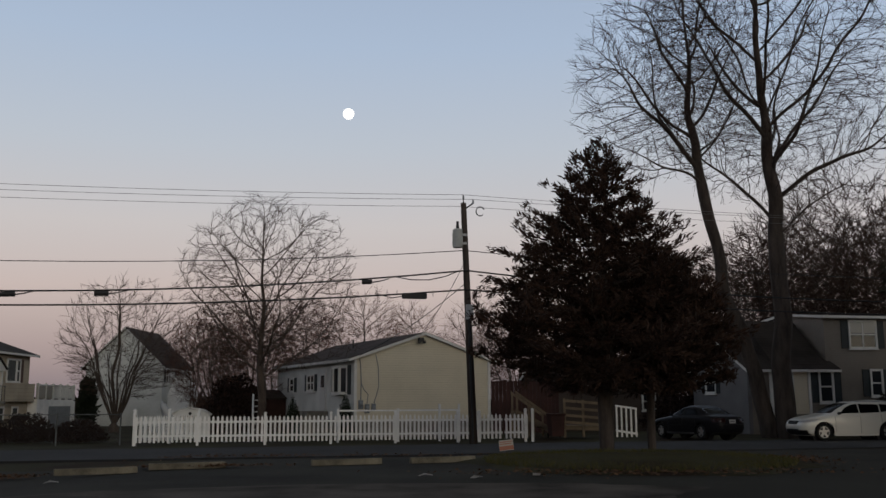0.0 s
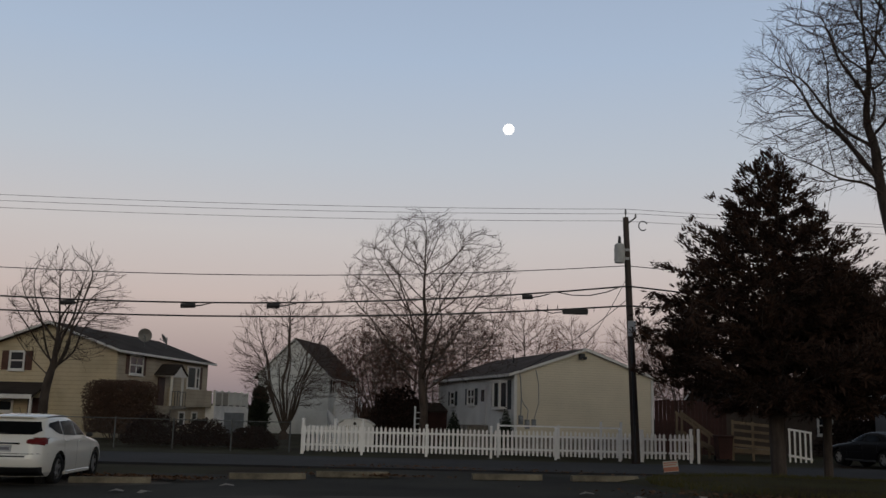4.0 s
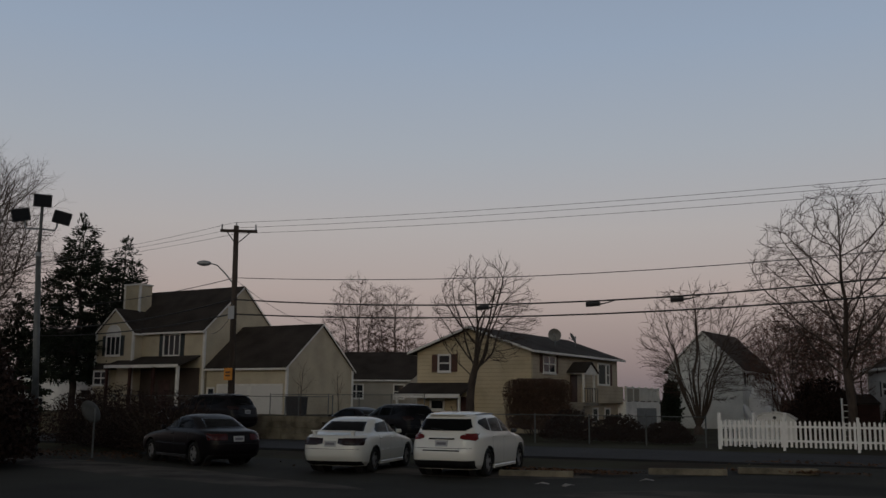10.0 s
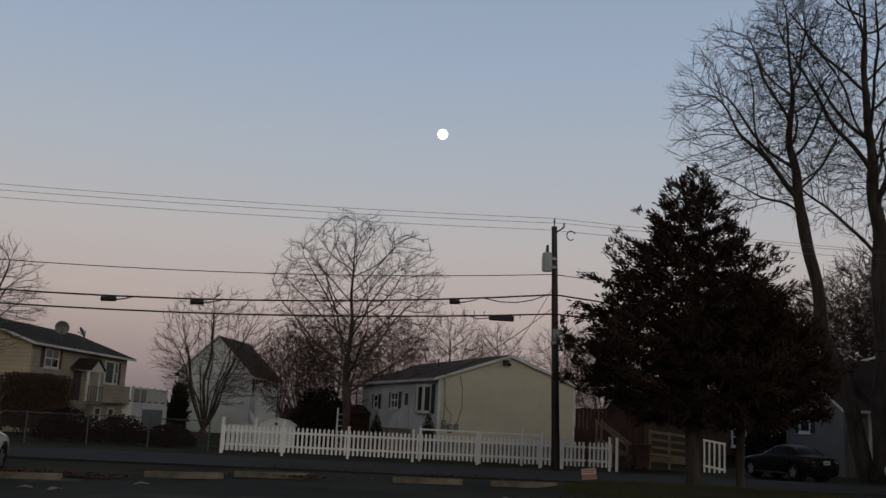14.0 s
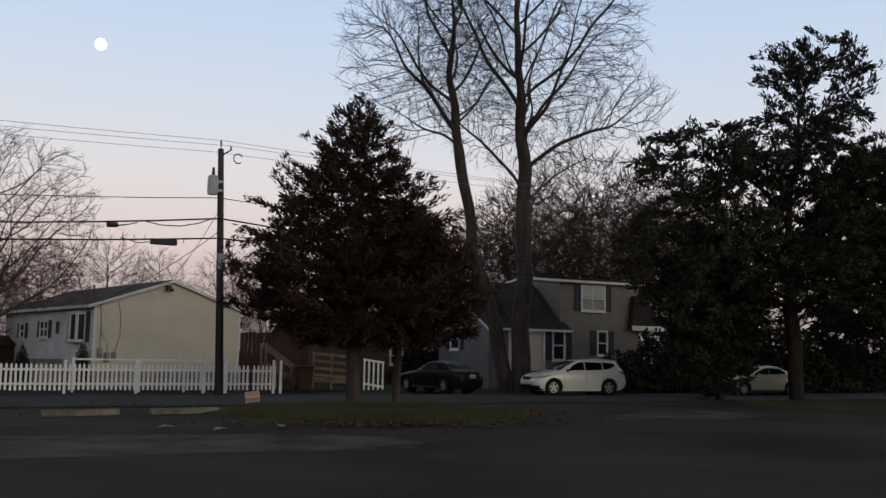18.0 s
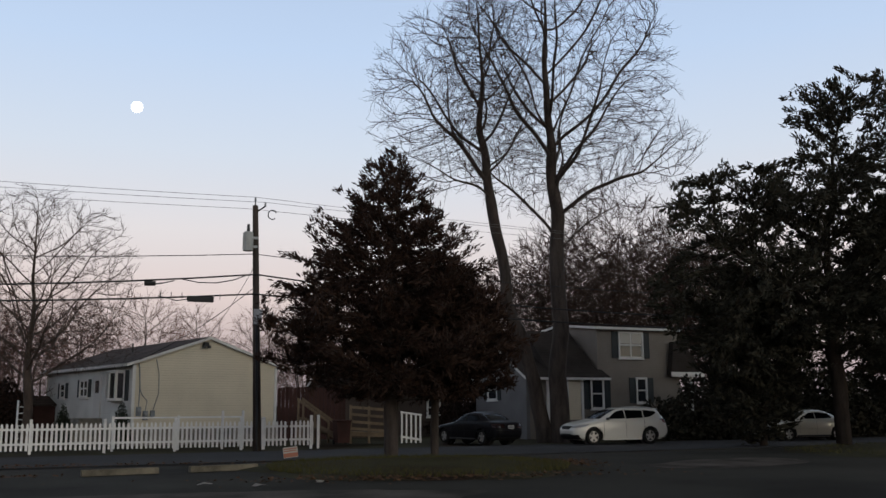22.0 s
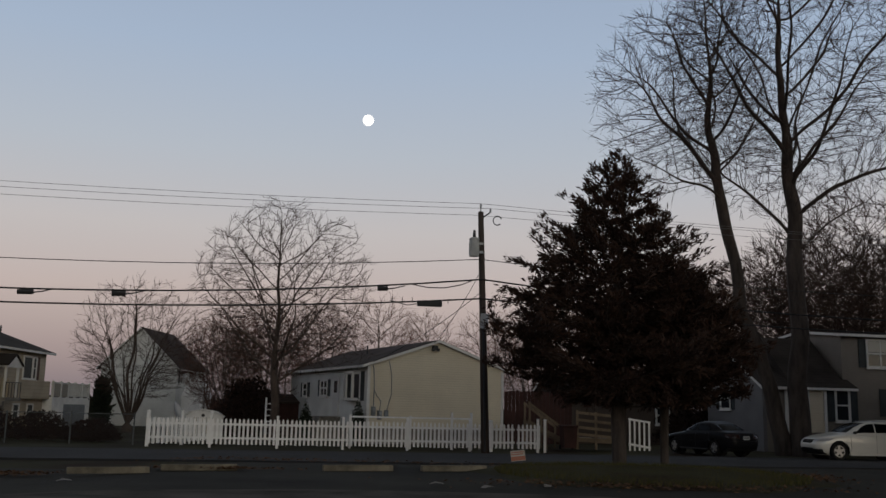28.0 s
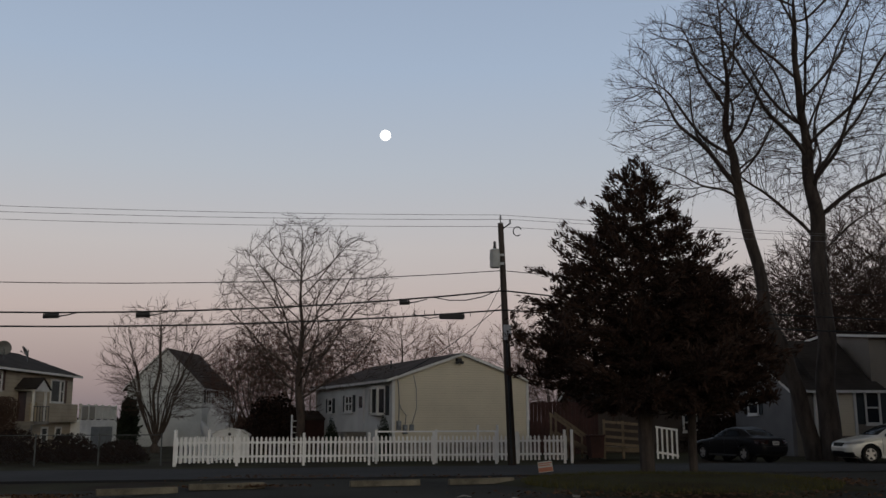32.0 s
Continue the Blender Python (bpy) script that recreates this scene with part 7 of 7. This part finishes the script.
leafy_tree("spruce_tree", "dark spruce at the edge of the yard", pose(-56.5, 34.9, 0), [[(0, 0, -0.2), (0.05, 0, 4), (0.1, 0, 8.1)]],
           cone_goals(9, 1300, 8.2, 0.5, ((0, 1.9), (0.3, 2.1), (0.6, 1.5), (0.9, 0.5), (1.0, 0.05)), 0.1, -0.2, 0.8), 9, 0.18, NEEDLE2, BARK, 0.010, 0.26, 0.36, 2.2, 0.05, 0.10, 0.03, (2, 0.28, 7, 0.22), 0.15, 0.5, 0.2)
conifer("arborvitae", "narrow dark arborvitae in the far yard", -22.9, 60.7, 2.9, 0.4, 77, NEEDLE2, low=0.1, boughs=60, tilt=0.9, droop=0.0, size=0.25, dense=10, per=5, trunk_r=0.05, rough=0.1)


leafy_tree("pine_tree", "large spreading dark pine with an airy top beside the lot", pose(22.8, 32.6, 0),
           [[(0, 0, -0.2), (0.05, 0, 4), (-0.1, 0, 8.5), (0.2, 0, 10.6), (1.0, 0, 13.4)], [(0, 0, 4.6), (-2.2, -0.3, 6.0), (-4.6, -0.4, 7.6)], [(0, 0, 7.2), (-1.8, 0.2, 8.8), (-3.4, 0.3, 9.6)], [(0, 0, 6.2), (2.0, 0.2, 7.6), (3.6, 0.3, 9.6)],
            [(0.2, 0, 10.4), (1.6, 0.1, 11.6), (2.8, 0.2, 12.4)], [(0, 0, 3.6), (-2.0, 0.8, 4.6), (-4.0, 1.0, 5.2)]],
           clumps(crown(12, (620, (-3.8, -0.2, 8.9), (3.3, 2.8, 1.8), 0.2), (800, (-0.4, 0, 9.3), (3.4, 3.0, 2.3), 0.2), (1000, (3.4, 0, 9.0), (3.4, 3.0, 3.2), 0.2), (360, (1.3, 0, 13.2), (2.7, 1.9, 1.6), 0.1),
                 (1300, (-3.4, 0, 5.5), (4.0, 3.2, 2.9), 0.2), (1300, (1.6, 0, 5.3), (4.6, 3.4, 2.8), 0.2)), 12, -0.04, 0.75), 12, 0.30, EVERG, PBARK, 0.009, 0.22, 0.34, 2.4, 0.06, 0.12, 0.024, (2, 0.24, 10, 0.15), 0.12, 0.35, 0.25)
leafy_tree("pine_tree", "dense dark pine crowded beside the large one", pose(29.0, 34.0, 0), [[(0, 0, -0.2), (0.05, 0, 5), (0.1, 0, 10.4)]],
           crown(15, (3000, (0, 0, 5.6), (4.4, 3.8, 5.2), 0.2)), 15, 0.26, EVERG, PBARK, 0.010, 0.25, 0.36, 2.4, 0.06, 0.12, 0.036, (2, 0.26, 10, 0.17), 0.14, 0.4, 0.30)
leafy_tree("pine_tree", "low dark pine at the edge of the street", pose(20.6, 34.6, 0), [[(0, 0, -0.2), (0.05, 0, 3), (0.1, 0, 6.6)]],
           crown(23, (1700, (-0.2, 0, 3.7), (2.1, 1.9, 3.6), 0.2)), 23, 0.16, EVERG, PBARK, 0.010, 0.24, 0.32, 2.0, 0.06, 0.12, 0.036, (2, 0.26, 10, 0.17), 0.14, 0.4, 0.30)


def shrub(name, label, m, n, inside, box, leaf, size, stems=14, seed=0, per=3):
    rngs = random.Random(seed)
    e = thing(name, label, "shrub", m)
    at, ways = cloud(rngs, n, inside, box, size)
    tagged(part("foliage", sprays(rngs, at, ways, size, per, 0.6, 0.3), leaf, e), kind="stuff")
    paths = []
    for _ in range(stems):
        q = rngs.choice(at)
        a = Vector((q.x * 0.35, q.y * 0.35, -0.05))
        paths.append([(a, 0.03), (a.lerp(q, 0.5) + Vector((0, 0, 0.1)), 0.02), (q, 0.008)])
    tagged(part("stem_wood", tubes(paths, 4), BARK2, e), kind="stuff")
    return e


for x, y, h in ((-7.55, 46.6, 2.0), (-4.85, 45.2, 2.15)):
    shrub("arborvitae", "small clipped dark arborvitae by the ranch house", pose(x, y, 0), 2600, lambda p, h=h: math.hypot(p.x, p.y) < 0.50 * max(0.0, 1 - (p.z / h) ** 1.5), ((-0.5, 0.5), (-0.5, 0.5), (0.05, h)), NEEDLE2, 0.055, 6, int(h * 10), 4)
shrub("hedge", "clipped brown rounded hedge before the yellow house", pose(-24.6, 45.4, 0, 0, 0, 2), 12000,
      lambda p: (abs(p.x) / (1.4 + 0.4 * p.z / 3)) ** 6 + (abs(p.y) / 1.3) ** 6 + (max(0, p.z - 1.3) / 1.65) ** 5 < 1 and p.z > 0.3, ((-2, 2), (-1.4, 1.4), (0.3, 3.0)), HEDGE, 0.075, 30, 2, 5)
for i, (x, y, a, b, h) in enumerate(((-20.3, 40.6, 1.6, 0.9, 1.4), (-18.0, 40.9, 1.4, 0.8, 1.2), (-15.6, 40.6, 1.2, 0.8, 0.9))):
    shrub("low_shrub", "low dark shrub behind the chain-link fence", pose(x, y, 0), 1500, lambda p, a=a, b=b, h=h: (p.x / a) ** 2 + (p.y / b) ** 2 + (p.z / h) ** 2 < 1, ((-a, a), (-b, b), (0.02, h)), SHRUB, 0.09, 20, i, 6)
shrub("dark_bush", "big dark russet bush at the edge of the lot", pose(-26.8, 13.4, 0), 12000,
      lambda p: (p.x / 4.2) ** 2 + (p.y / 3.0) ** 2 + (p.z / 3.6) ** 2.5 < 1 + 0.25 * noise.noise(p * 0.8), ((-4.6, 4.6), (-3.4, 3.4), (0.02, 4.0)), SHRUB, 0.13, 20, 5, 6)
for i, (x, y, a, h) in enumerate(((-25.6, 21.2, 2.6, 1.9), (-29.4, 22.0, 2.6, 2.2), (-33.0, 23.5, 2.6, 2.0))):
    shrub("russet_shrub", "leafless russet shrub beside the lot", pose(x, y, 0), 4200, lambda p, a=a, h=h: (p.x / a) ** 2 + (p.y / 1.4) ** 2 + (p.z / h) ** 2 < 1 + 0.3 * noise.noise(p * 1.5), ((-a * 1.1, a * 1.1), (-1.6, 1.6), (0.02, h * 1.15)), SHRUB, 0.06, 170, 11 + i, 4)
shrub("dark_bush", "dark thicket behind the picket-fenced yard", pose(-11.6, 52.2, 0), 2600, lambda p: (p.x / 1.9) ** 2 + (p.y / 1.2) ** 2 + (p.z / 3.0) ** 2 < 1 + 0.3 * noise.noise(p * 0.9), ((-2.2, 2.2), (-1.5, 1.5), (0.02, 3.4)), SHRUB, 0.18, 20, 31, 4)
shrub("dark_bush", "dark tangled bush behind the drive", pose(13.2, 54.0, 0), 3200, lambda p: (p.x / 3.4) ** 2 + (p.y / 1.4) ** 2 + (p.z / 3.0) ** 2 < 1 + 0.3 * noise.noise(p * 0.9), ((-3.8, 3.8), (-1.7, 1.7), (0.02, 3.4)), SHRUB, 0.16, 40, 41, 4)
shrub("dark_bush", "dark bushy undergrowth beyond the street", pose(28.0, 44.0, 0), 6500, lambda p: (p.x / 9) ** 2 + (p.y / 2.2) ** 2 + (p.z / 3.4) ** 2 < 1 + 0.3 * noise.noise(p * 0.8), ((-9.6, 9.6), (-2.6, 2.6), (0.02, 3.8)), EVERG, 0.24, 20, 25, 4)
for i, (x, y, h) in enumerate(((-41.5, 45.2, 3.4), (-39.8, 47.0, 3.0))):
    bare_tree("sapling", "thin bare sapling beside the garage", x, y, h, 0.035, FINE, 120 + i, BARK2, TWIG, z=LOTZ)


# low woods far off, all round the horizon, the rear ones unseen
rngw = random.Random(99)
wv, wf = [], []
for k in range(9000):
    # unseen taller woods behind the camera, added to darken what the windows reflect
    behind = k >= 5200
    a, d = radians(rngw.uniform(88, 292) if behind else rngw.uniform(-62, 82)), rngw.uniform(90, 130) if behind else rngw.uniform(120, 190)
    h = rngw.uniform(1.5, 4.2) * (0.75 + 0.5 * noise.noise((a * 9, 0, 0))) * (2.2 if behind else 1.0)
    x, y = -d * math.sin(a), d * math.cos(a)
    n, t, w = len(wv), rngw.uniform(-0.8, 0.8), rngw.uniform(0.5, 1.6)
    wv += [(x - w, y, -0.1), (x + w, y, -0.1), (x + t + w * 0.5, y + t, h * 0.6), (x + t, y + t, h)]
    wf += [(n, n + 1, n + 2), (n, n + 2, n + 3)]
tagged(part("far_woods_and_rear_screen", (wv, wf), SHRUB), "dim brown woods along the horizon, with unseen added woods behind", "woods", kind="stuff")
